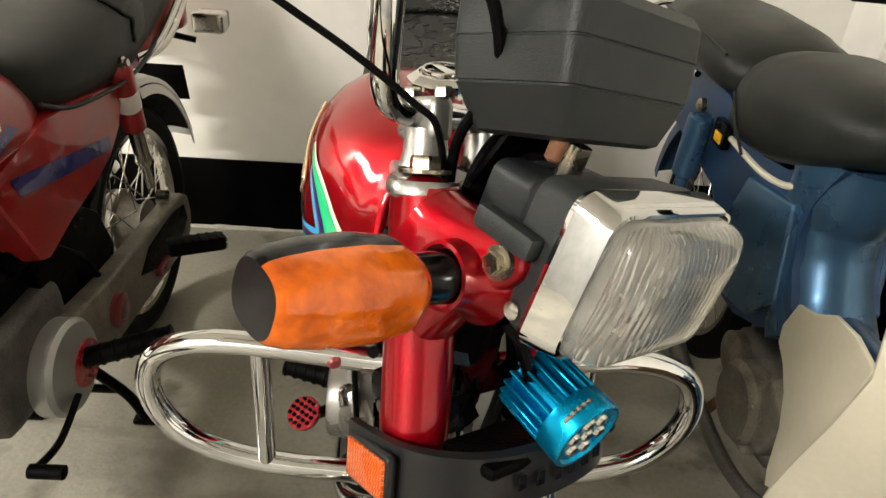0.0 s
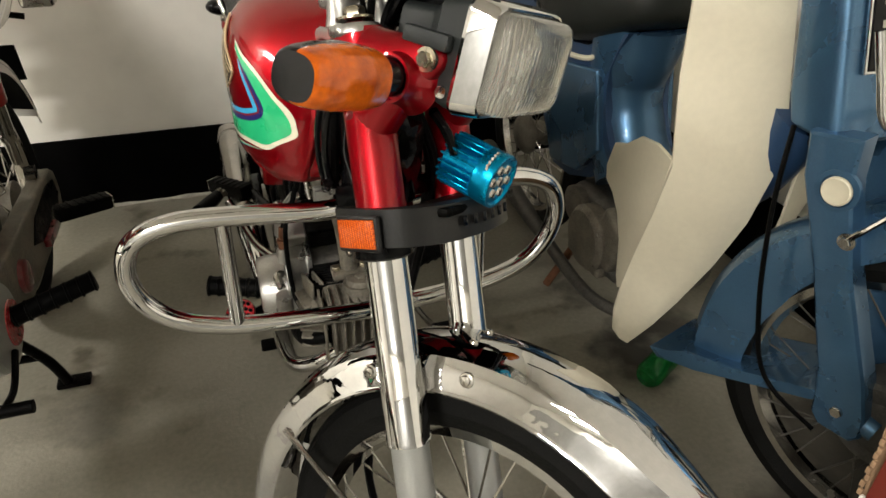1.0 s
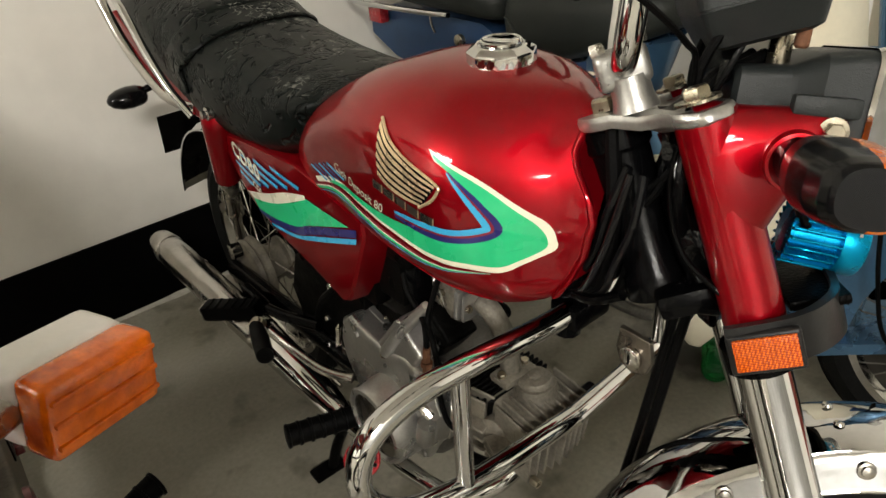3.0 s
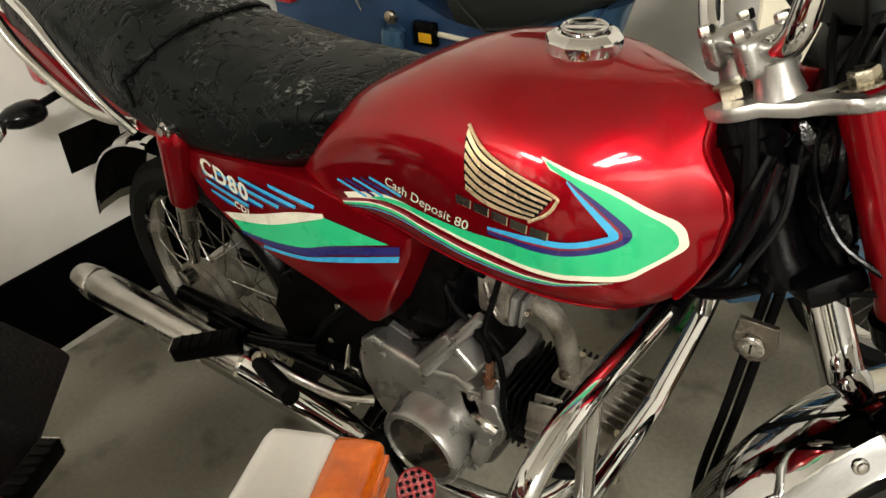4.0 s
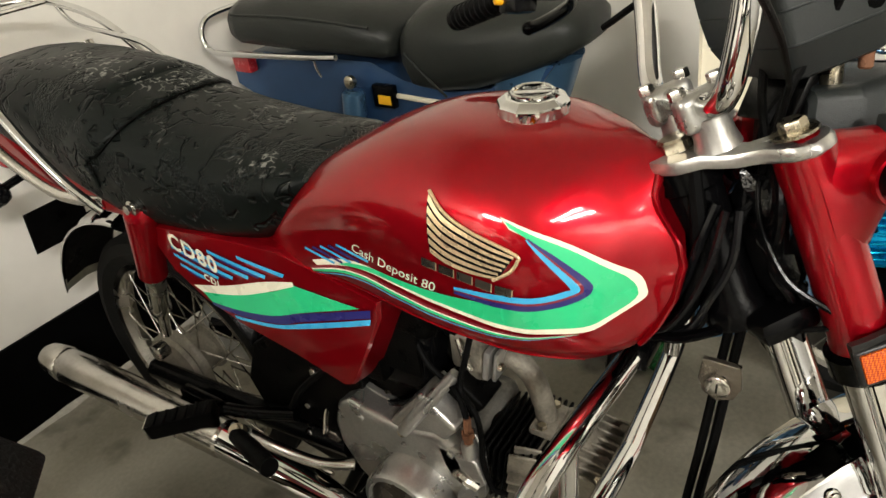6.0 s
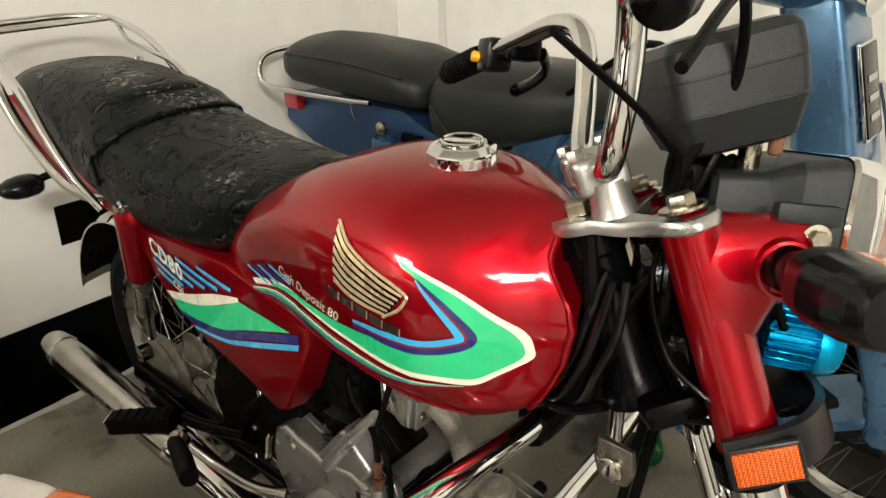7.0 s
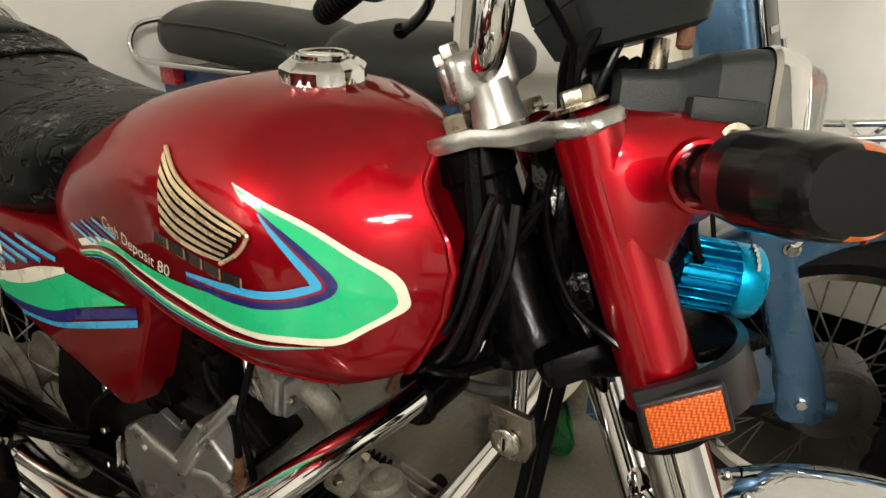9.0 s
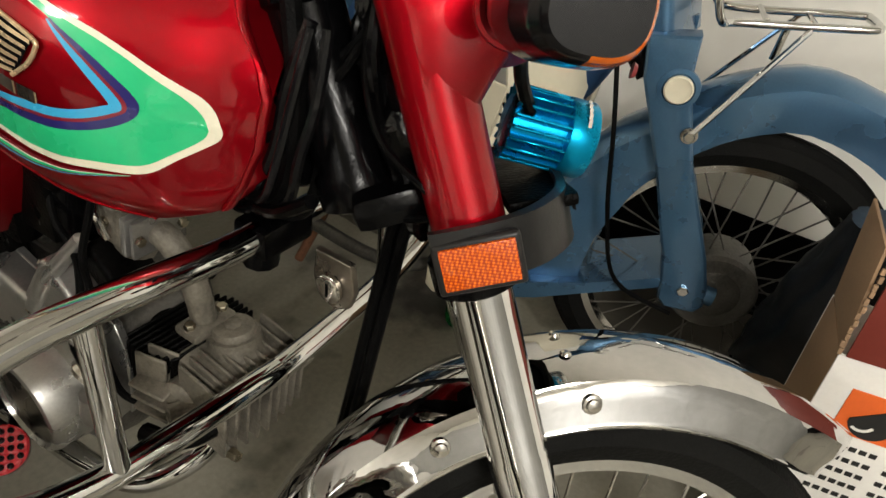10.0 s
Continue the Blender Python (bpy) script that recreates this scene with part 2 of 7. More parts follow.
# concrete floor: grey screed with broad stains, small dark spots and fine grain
# First three put shade round the moped's front wheel into colour; others are oil.
OIL_AND_SHADE = ((1.02, 0.22, 0.34, 0.9), (0.95, 0.50, 0.24, 0.85), (0.75, 0.30, 0.22, 0.8), (0.64, 0.85, 0.13, 0.9), (0.75, 0.91, 0.15, 0.85), (0.59, 1.10, 0.09, 0.7), (-0.385, 1.04, 0.05, 0.5), (-0.56, 1.0, 0.12, 0.4), (-0.26, 0.91, 0.05, 0.4), (0.05, 0.78, 0.07, 0.5), (-0.02, 0.60, 0.05, 0.4))
FLOOR = mat("grey_concrete", (0.24, 0.225, 0.18), 0.5, 0.0, 0.3, 2.2, 90, bump=0.25, bscale=140, rvar=0.12)
b, nt = shader(FLOOR)
tc = nt.nodes.new("ShaderNodeTexCoord")
sn = nt.nodes.new("ShaderNodeTexNoise")
sn.inputs["Scale"].default_value, sn.inputs["Detail"].default_value = 7, 3
nt.links.new(tc.outputs["Object"], sn.inputs["Vector"])
sr = nt.nodes.new("ShaderNodeValToRGB")
sr.color_ramp.elements[0].position, sr.color_ramp.elements[1].position = 0.60, 0.72
sr.color_ramp.elements[0].color, sr.color_ramp.elements[1].color = (1, 1, 1, 1), (0.45, 0.42, 0.38, 1)
nt.links.new(sn.outputs["Fac"], sr.inputs[0])
mm = nt.nodes.new("ShaderNodeMixRGB")
mm.blend_type, mm.inputs[0].default_value = "MULTIPLY", 1.0
old = b.inputs["Base Color"].links[0].from_socket
nt.links.new(old, mm.inputs[1])
nt.links.new(sr.outputs[0], mm.inputs[2])
nt.links.new(mm.outputs[0], b.inputs["Base Color"])
wob = nt.nodes.new("ShaderNodeTexNoise")
wob.inputs["Scale"].default_value, wob.inputs["Detail"].default_value = 14, 4
nt.links.new(tc.outputs["Object"], wob.inputs["Vector"])
wmix = nt.nodes.new("ShaderNodeMixRGB")
wmix.blend_type, wmix.inputs[0].default_value = "ADD", 0.16
nt.links.new(tc.outputs["Object"], wmix.inputs[1])
nt.links.new(wob.outputs["Color"], wmix.inputs[2])
for ox, oy, orad, dark in OIL_AND_SHADE:
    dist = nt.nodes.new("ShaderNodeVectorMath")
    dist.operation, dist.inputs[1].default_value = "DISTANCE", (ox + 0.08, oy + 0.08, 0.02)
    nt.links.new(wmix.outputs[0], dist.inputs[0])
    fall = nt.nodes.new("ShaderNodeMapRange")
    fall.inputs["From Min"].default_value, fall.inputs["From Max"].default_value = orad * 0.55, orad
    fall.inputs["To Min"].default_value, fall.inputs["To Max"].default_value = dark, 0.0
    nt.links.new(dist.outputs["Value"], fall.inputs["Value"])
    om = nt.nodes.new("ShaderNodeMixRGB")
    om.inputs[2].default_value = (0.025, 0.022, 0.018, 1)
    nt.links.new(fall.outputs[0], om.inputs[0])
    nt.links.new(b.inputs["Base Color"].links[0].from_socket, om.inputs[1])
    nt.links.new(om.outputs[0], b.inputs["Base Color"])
WALL = mat("cream_wall_paint", (0.82, 0.80, 0.74), 0.6, 0.0, 0.09, 1.1, 14, bump=0.15, bscale=70, rvar=0.08)
CEIL = mat("white_ceiling_paint", (0.66, 0.64, 0.60), 0.85, 0.0, 0.05, 1.2, 60)
SHUTTER = mat("grey_steel_shutter", (0.40, 0.40, 0.39), 0.45, 0.3, 0.15, 3, 60)
TUBE = bpy.data.materials.new("lit_tube")
TUBE.use_nodes = True
b, nt = shader(TUBE)
b.inputs["Emission Color"].default_value, b.inputs["Emission Strength"].default_value = (1, 0.96, 0.9, 1), 9.0


# ---- mesh tools ----
V = Vector
DESIGN = {}


def thing(name, origin, label, category, at=None, group="", kind=""):
    """An Empty at the base of a thing. origin: its base in the numbers of the parts; at: the matrix that sets those numbers into the place."""
    ob = new(name)
    ob.empty_display_size = 0.05
    ob.matrix_world = (at or Matrix.Identity(4)) @ Matrix.Translation(origin)
    DESIGN[ob.name] = V(origin)
    return tagged(ob, label, category, group, kind)


def to_mesh(name, bm, material, sharp=38.0):
    bmesh.ops.recalc_face_normals(bm, faces=bm.faces)
    for f in bm.faces:
        f.smooth = True
    lim = radians(sharp)
    for e in bm.edges:
        if len(e.link_faces) == 2 and e.calc_face_angle(0) > lim:
            e.smooth = False
    me = bpy.data.meshes.new(name)
    bm.to_mesh(me)
    bm.free()
    me.materials.append(material)
    return me


def part(name, bm, material, parent, label="", sharp=38.0):
    o = DESIGN[parent.name]
    bmesh.ops.translate(bm, verts=bm.verts, vec=-o)
    ob = new(name, to_mesh(name, bm, material, sharp))
    ob.parent = parent
    DESIGN[ob.name] = o
    if label:
        ob["label"] = label
    return ob


def solo(name, bm, material, label, category, kind="", group="", sharp=38.0):
    ob = new(name, to_mesh(name, bm, material, sharp))
    DESIGN[ob.name] = V((0, 0, 0))
    return tagged(ob, label, category, group, kind)


def moved(bm, m):
    bmesh.ops.transform(bm, matrix=m, verts=bm.verts)
    return bm


def loft(rings, caps=True, closed=True, loop=False):
    bm = bmesh.new()
    rows = [[bm.verts.new(p) for p in r] for r in rings]
    n = len(rings[0])
    pairs = list(zip(rows, rows[1:])) + ([(rows[-1], rows[0])] if loop else [])
    for a, c in pairs:
        for i in range(n if closed else n - 1):
            j = (i + 1) % n
            bm.faces.new((a[i], a[j], c[j], c[i]))
    if caps and closed and not loop:
        bm.faces.new(rows[0][::-1])
        bm.faces.new(rows[-1])
    return bm


def smooth_path(pts, steps=6):
    pts = [V(p) for p in pts]
    out = []
    for i in range(len(pts) - 1):
        p0, p1, p2, p3 = pts[max(i - 1, 0)], pts[i], pts[i + 1], pts[min(i + 2, len(pts) - 1)]
        for k in range(steps):
            t = k / steps
            out.append(0.5 * ((2 * p1) + (p2 - p0) * t + (2 * p0 - 5 * p1 + 4 * p2 - p3) * t * t + (3 * p1 - p0 - 3 * p2 + p3) * t ** 3))
    out.append(pts[-1])
    return out


def tube(pts, r, seg=12, steps=6, smooth=True, flat=1.0):
    """A round bar along points; r: one radius or one for each point. flat: its height against its width."""
    path = smooth_path(pts, steps) if smooth else [V(p) for p in pts]
    n = len(path)
    rad = [r] * n if isinstance(r, (int, float)) else [float(x) for x in np.interp(np.linspace(0, 1, n), np.linspace(0, 1, len(r)), r)]
    rings, side = [], None
    for i, p in enumerate(path):
        d = (path[min(i + 1, n - 1)] - path[max(i - 1, 0)]).normalized()
        if side is None:
            side = d.cross(V((0, 0, 1)))
            if side.length < 0.05:
                side = d.cross(V((1, 0, 0)))
        side = (side - d * side.dot(d)).normalized()
        up = side.cross(d)
        rings.append([p + rad[i] * (math.cos(a) * side + flat * math.sin(a) * up) for a in (2 * math.pi * k / seg for k in range(seg))])
    return loft(rings)


def axes(d):
    d = V(d).normalized()
    s = d.cross(V((0, 0, 1)))
    if s.length < 0.05:
        s = d.cross(V((1, 0, 0)))
    s.normalize()
    return s, s.cross(d), d


def lathe(profile, base, direction, seg=32, loop=False):
    """profile: (radius, distance along direction) pairs."""
    s, u, d = axes(direction)
    base = V(base)
    rings = [[base + d * h + r * (math.cos(a) * s + math.sin(a) * u) for a in (2 * math.pi * k / seg for k in range(seg))] for r, h in profile]
    return loft(rings, caps=not loop, loop=loop)


def rbox(c, size, bevel=0.005, m=None, seg=2):
    bm = bmesh.new()
    bmesh.ops.create_cube(bm, size=1)
    bmesh.ops.scale(bm, vec=size, verts=bm.verts)
    if bevel:
        bmesh.ops.bevel(bm, geom=bm.edges[:], offset=bevel, segments=seg, profile=0.6, affect="EDGES")
    if m:
        bmesh.ops.transform(bm, matrix=m, verts=bm.verts)
    bmesh.ops.translate(bm, vec=c, verts=bm.verts)
    return bm


def prism(outline, lift, depth, bevel=0.0):
    """outline: 2D points; lift(u, v, w) sets a point into space; the slab reaches from w = 0 to depth."""
    bm = bmesh.new()
    a = [bm.verts.new(V((u, v, 0))) for u, v in outline]
    f = bm.faces.new(a)
    r = bmesh.ops.extrude_face_region(bm, geom=[f])
    top = [v for v in r["geom"] if isinstance(v, bmesh.types.BMVert)]
    bmesh.ops.translate(bm, verts=top, vec=(0, 0, depth))
    if bevel:
        rim = [e for e in bm.edges if abs(e.verts[0].co.z - depth) < 1e-6 and abs(e.verts[1].co.z - depth) < 1e-6]
        bmesh.ops.bevel(bm, geom=rim, offset=bevel, segments=3, profile=0.6, affect="EDGES")
    for v in bm.verts:
        v.co = lift(*v.co)
    return bm


def rrect(hx, hy, r, n=5):
    out = []
    for cx, cy, a0 in ((hx - r, hy - r, 0), (-hx + r, hy - r, 90), (-hx + r, -hy + r, 180), (hx - r, -hy + r, 270)):
        out += [(cx + r * math.cos(radians(a0 + 90 * k / n)), cy + r * math.sin(radians(a0 + 90 * k / n))) for k in range(n + 1)]
    return out


def bolt(c, d, r=0.008, h=0.006):
    return lathe([(r * 0.2, h), (r * 0.86, h), (r, h * 0.8), (r, 0)][::-1], c, d, 6)


def merged(*bms):
    out = bms[0]
    for o in bms[1:]:
        me = bpy.data.meshes.new("join")
        o.to_mesh(me)
        o.free()
        out.from_mesh(me)
        bpy.data.meshes.remove(me)
    return out


def wheel(parent, name, c, R, wide, label, rim_mat=CHROME, hub_mat=ALU, spokes=36, m=None, drum=0.055, spoke_mat=CHROME_DULL):
    """A spoked wheel with its axle along x: tyre, rim, hub and spokes."""
    c = V(c)
    m = m or Matrix.Identity(4)
    w2 = wide / 2
    prof = [(R - wide * 0.95, -w2 * 0.62), (R - wide * 0.55, -w2 * 0.98), (R - wide * 0.2, -w2 * 0.8), (R - 0.004, -w2 * 0.42), (R, -w2 * 0.36), (R, -w2 * 0.08), (R - 0.005, -w2 * 0.05), (R - 0.005, w2 * 0.05), (R, w2 * 0.08),
            (R, w2 * 0.36), (R - 0.004, w2 * 0.42), (R - wide * 0.2, w2 * 0.8), (R - wide * 0.55, w2 * 0.98), (R - wide * 0.95, w2 * 0.62)]
    tyre = part(name, moved(lathe(prof, c, (1, 0, 0), 72, loop=True), m), TYRE, parent, label, 30)
    Rr = R - wide * 0.93
    rp = [(Rr + 0.004, -w2 * 0.66), (Rr + 0.004, -w2 * 0.52), (Rr - 0.006, -w2 * 0.45), (Rr - 0.012, 0), (Rr - 0.006, w2 * 0.45), (Rr + 0.004, w2 * 0.52), (Rr + 0.004, w2 * 0.66), (Rr - 0.012, w2 * 0.6), (Rr - 0.019, 0), (Rr - 0.012, -w2 * 0.6)]
    part("rim", moved(lathe(rp, c, (1, 0, 0), 72, loop=True), m), rim_mat, tyre)
    hb = lathe([(0.012, -0.06), (drum * 0.75, -0.055), (drum, -0.04), (drum * 1.04, -0.034), (drum * 1.04, -0.028), (drum * 0.8, -0.024), (drum * 0.55, 0.0), (drum * 0.55, 0.02), (drum * 0.72, 0.024), (drum * 0.72, 0.03), (0.012, 0.045)], c, (1, 0, 0), 32)
    part("hub", moved(hb, m), hub_mat, tyre)
    for k in range(spokes):
        a = 2 * math.pi * k / spokes
        sgn = -1 if k % 2 else 1
        a2 = a + (0.55 if (k // 2) % 2 else -0.55)
        p = c + V((sgn * 0.026, math.cos(a2) * drum * 0.9, math.sin(a2) * drum * 0.9))
        q = c + V((sgn * 0.004, math.cos(a) * (Rr - 0.008), math.sin(a) * (Rr - 0.008)))
        part("spoke", moved(tube([p, q], 0.0017, 5, smooth=False), m), spoke_mat, tyre)
    return tyre


# ---- the room ----
def slab(name, x0, x1, y0, y1, z0, z1, material, label, category, kind="structure", bevel=0.0):
    return solo(name, rbox(((x0 + x1) / 2, (y0 + y1) / 2, (z0 + z1) / 2), (x1 - x0, y1 - y0, z1 - z0), bevel), material, label, category, kind)


XL, XR, YB, YF, ZC = -6.5, 1.137, 2.0, -3.0, 3.15
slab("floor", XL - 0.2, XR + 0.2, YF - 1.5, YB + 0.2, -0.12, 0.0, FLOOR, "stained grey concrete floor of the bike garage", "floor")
slab("wall_back", XL, XR, YB, YB + 0.15, 0, ZC, WALL, "cream painted plaster wall behind the bikes", "wall")
slab("wall_left", XL - 0.15, XL, YF, YB + 0.15, 0, ZC, WALL, "cream painted plaster side wall", "wall")
slab("wall_right", XR, XR + 0.15, YF, YB + 0.15, 0, ZC, WALL, "cream painted plaster side wall", "wall")
slab("wall_front", XL - 0.15, XR + 0.15, YF - 0.15, YF, 2.4, ZC, WALL, "cream painted wall over the shutter", "wall")
# Unseen front, added to shut daylight out and bounce the lamps' light.
slab("shutter", XL - 0.15, XR + 0.15, YF - 0.12, YF - 0.03, 0, 2.4, SHUTTER, "unseen grey roller shutter, added to close the front", "shutter")
slab("ceiling", XL - 0.15, XR + 0.15, YF - 0.15, YB + 0.15, ZC, ZC + 0.12, CEIL, "plain off-white painted ceiling", "ceiling")
slab("pillar", 1.10, XR - 0.002, 1.81, YB - 0.002, 0.0, ZC - 0.002, WALL, "cream painted corner pillar", "pillar", bevel=0.004)
slab("baseboard", XL + 0.002, 1.086, YB - 0.012, YB - 0.001, 0.001, 0.237, SKIRT, "black painted band along the foot of the wall", "baseboard", bevel=0.003)
slab("baseboard", XR - 0.012, XR - 0.001, YF + 0.01, 1.806, 0.001, 0.237, SKIRT, "black painted band along the foot of the wall", "baseboard", bevel=0.003)
slab("baseboard", 1.088, 1.099, 1.808, YB - 0.014, 0.001, 0.237, SKIRT, "black painted band round the pillar", "baseboard", bevel=0.003)
slab("baseboard", 1.088, XR - 0.014, 1.797, 1.808, 0.001, 0.237, SKIRT, "black painted band round the pillar", "baseboard", bevel=0.003)
slab("baseboard", XL + 0.001, XL + 0.012, YF + 0.01, YB - 0.014, 0.001, 0.237, SKIRT, "black painted band along the foot of the wall", "baseboard", bevel=0.003)
bead = []
for k in range(140):
    x = -2.6 + 3.6 * k / 139
    r = 0.007 + 0.007 * noise.noise(V((x * 9.0, 0.3, 0.0))) + 0.003 * noise.noise(V((x * 31.0, 1.3, 0.0)))
    r = max(0.002, r)
    bead.append([V((x, YB - 0.0125 - 1.5 * r * c, 0.0005 + r * s)) for c, s in ((0, 0), (1, 0), (0.8, 0.4), (0.4, 0.8), (0, 1))])
solo("mortar_bead", loft(bead), MORTAR, "rough pale mortar bead along the wall foot", "trim", "structure", sharp=60)
for lx, ly, ux, uy in ((-2.4, -1.9, 1, 0), (-2.4, -2.3, 1, 0)):
    fix = thing("tube_lamp", (lx, ly, ZC), "lit white fluorescent tube on a batten under the ceiling", "lamp", group="ceiling tubes")
    part("batten", rbox((lx, ly, ZC - 0.03), (0.07 + 1.29 * ux, 0.07 + 1.29 * uy, 0.05), 0.006), WHITE, fix)
    part("tube", tube([(lx - 0.64 * ux, ly - 0.64 * uy, ZC - 0.085), (lx + 0.64 * ux, ly + 0.64 * uy, ZC - 0.085)], 0.014, 12, smooth=False), TUBE, fix)
    for s in (-1, 1):
        part("holder", rbox((lx + s * 0.655 * ux, ly + s * 0.655 * uy, ZC - 0.075), (0.02 + 0.015 * uy, 0.02 + 0.015 * ux, 0.06), 0.004), WHITE, fix)

# Body of the added fill lamp, far out of view.
fix = thing("added_fill_panel", (-4.7, 1.3, ZC), "added unseen diffuser panel lamp, fill light from the left", "lamp")
part("frame", rbox((-4.7, 1.3, ZC - 0.025), (0.68, 1.31, 0.05), 0.004), WHITE, fix)
part("diffuser", rbox((-4.7, 1.3, ZC - 0.06), (0.62, 1.25, 0.018), 0.003), TUBE, fix)

# ---- motorcycle: shapes in its own numbers, x across (its left is +), y back, z up ----
STATIONS = ((0.535, 0.884, 0.705, 0.050), (0.540, 0.887, 0.694, 0.055), (0.548, 0.889, 0.689, 0.059), (0.563, 0.891, 0.685, 0.067), (0.583, 0.894, 0.683, 0.088), (0.603, 0.897, 0.682, 0.104), (0.62, 0.899, 0.683, 0.114), (0.658, 0.902, 0.688, 0.134), (0.69, 0.904, 0.688, 0.139),
            (0.73, 0.904, 0.689, 0.140), (0.77, 0.902, 0.691, 0.140), (0.82, 0.894, 0.695, 0.136), (0.874, 0.878, 0.700, 0.128), (0.92, 0.858, 0.700, 0.121), (0.98, 0.825, 0.696, 0.113), (1.02, 0.79, 0.692, 0.104), (1.06, 0.752, 0.688, 0.088), (1.075, 0.73, 0.690, 0.062))
SY, ST, SB, SW = (np.array(c) for c in zip(*STATIONS))


def crown(y):
    """How square the upper half of the tank's section is: sloping at the front, full behind."""
    return float(np.interp(y, (0.56, 0.61, 0.66, 0.69, 0.76), (1.45, 1.7, 2.15, 2.5, 2.9)))


def tank_at(y):
    zt, zb, w = (float(np.interp(y, SY, c)) for c in (ST, SB, SW))
    return zt, zb, w, zb + 0.42 * (zt - zb)


def tank_x(y, z):
    zt, zb, w, zc = tank_at(y)
    up = z > zc
    n = crown(y) if up else 7.0
    u = min(abs(z - zc) / ((zt - zc) if up else (zc - zb)), 0.985)
    return w * (1 - u ** n) ** (1 / n)


def tank_ring(y, count=40):
    zt, zb, w, zc = tank_at(y)
    out = []
    for k in range(count):
        a = 2 * math.pi * k / count
        c, s = math.cos(a), math.sin(a)
        n = crown(y) if s > 0 else 7.0
        r = (abs(c) ** n + abs(s) ** n) ** (-1 / n)
        out.append(V((w * r * c, y, zc + (zt - zc if s > 0 else zc - zb) * r * s)))
    return out


def tank_bend(bm):
    """The front edge of the tank in side view: a bulge at mid height, a hollow neck above it, a beak below; the skin stays on one smooth surface."""
    for v in bm.verts:
        f = max(0.0, min(1.0, (0.632 - v.co.y) / 0.085))
        f = f * f * (3 - 2 * f)
        shift = float(np.interp(v.co.z, (0.675, 0.69, 0.71, 0.73, 0.76, 0.795, 0.815, 0.835, 0.855, 0.872, 0.892), (0.052, 0.040, 0.026, 0.015, 0.004, 0.0, 0.006, 0.018, 0.030, 0.035, 0.030)))
        nose = max(0.0, min(1.0, (0.556 - v.co.y) / 0.016)) * max(0.0, 1 - (v.co.x / 0.046) ** 2) * max(0.0, min(1.0, (0.868 - v.co.z) / 0.025))
        y1 = v.co.y + f * shift
        v.co.x *= min(tank_x(y1, v.co.z) / tank_x(v.co.y, v.co.z), tank_at(y1)[2] / tank_at(v.co.y)[2])
        v.co.y = y1 + 0.012 * nose
    return bm


def fine_stations():
    ys = [0.535, 0.5355, 0.5365, 0.538, 0.5405, 0.544, 0.548, 0.555, 0.563, 0.573, 0.585, 0.597]
    ys += [0.61 + 0.02 * k for k in range(0, 22)] + [1.045, 1.06, 1.068, 1.073, 1.075]
    return sorted(ys)


# smooth the station curves a little, so that the tank has no creases
_yy = np.linspace(0.535, 1.075, 240)
_sm = []
for col in (ST, SB, SW):
    v = np.interp(_yy, SY, col)
    k = np.hanning(15)
    k /= k.sum()
    pad = np.concatenate([np.full(7, v[0]), v, np.full(7, v[-1])])
    s_ = np.convolve(pad, k, "valid")
    s_[:6], s_[-4:] = v[:6], v[-4:]
    _sm.append(s_)
SY = _yy
ST, SB, SW = _sm


def band(upper, lower, side, where, lift=0.0012, steps=5, across=4):
    """A painted stripe between two lines of (y, z) on the skin where(y, z) of one side."""
    def line(p, n):
        q = smooth_path([(a, c, 0) for a, c in p], steps)
        t = np.linspace(0, len(q) - 1, n)
        return [q[int(i)].lerp(q[min(int(i) + 1, len(q) - 1)], i - int(i)) for i in t]
    n = max(len(upper), len(lower)) * steps
    A, B = line(upper, n), line(lower, n)
    bm = bmesh.new()
    rows = []
    for i in range(across + 1):
        row = []
        for a, c in zip(A, B):
            p = a.lerp(c, i / across)
            row.append(bm.verts.new((side * (where(p.x, p.y) + lift), p.x, p.y)))
        rows.append(row)
    for r0, r1 in zip(rows, rows[1:]):
        for i in range(n - 1):
            bm.faces.new((r0[i], r0[i + 1], r1[i + 1], r1[i]))
    return bm


def lettering(name, text, size, place, material, parent, shear=0.0, space=1.0, bold=0.0):
    """Letters as a mesh; place(u, v) sets a point of the writing line into space."""
    c = bpy.data.curves.new(name, "FONT")
    c.body, c.size, c.shear, c.space_character, c.extrude = text, size, shear, space, 0.0
    c.resolution_u = 3
    c.offset = bold
    ob = bpy.data.objects.new(name, c)
    me = bpy.data.meshes.new_from_object(ob)
    bm = bmesh.new()
    bm.from_mesh(me)
    bpy.data.objects.remove(ob)
    bpy.data.curves.remove(c)
    bpy.data.meshes.remove(me)
    bmesh.ops.triangulate(bm, faces=bm.faces)
    for v in bm.verts:
        v.co = place(v.co.x, v.co.y)
    return part(name, bm, material, parent)


SKIN = ("fuel_tank", "tank_seam", "tank_lip", "cream_stripe", "green_field", "narrow_stripe", "emblem_rib", "emblem_edge")
AX0, AXD = V((0, 0.569, 0.895)), V((0, 0.394, 0.919))
DOWN = V((0, -0.394, -0.919))


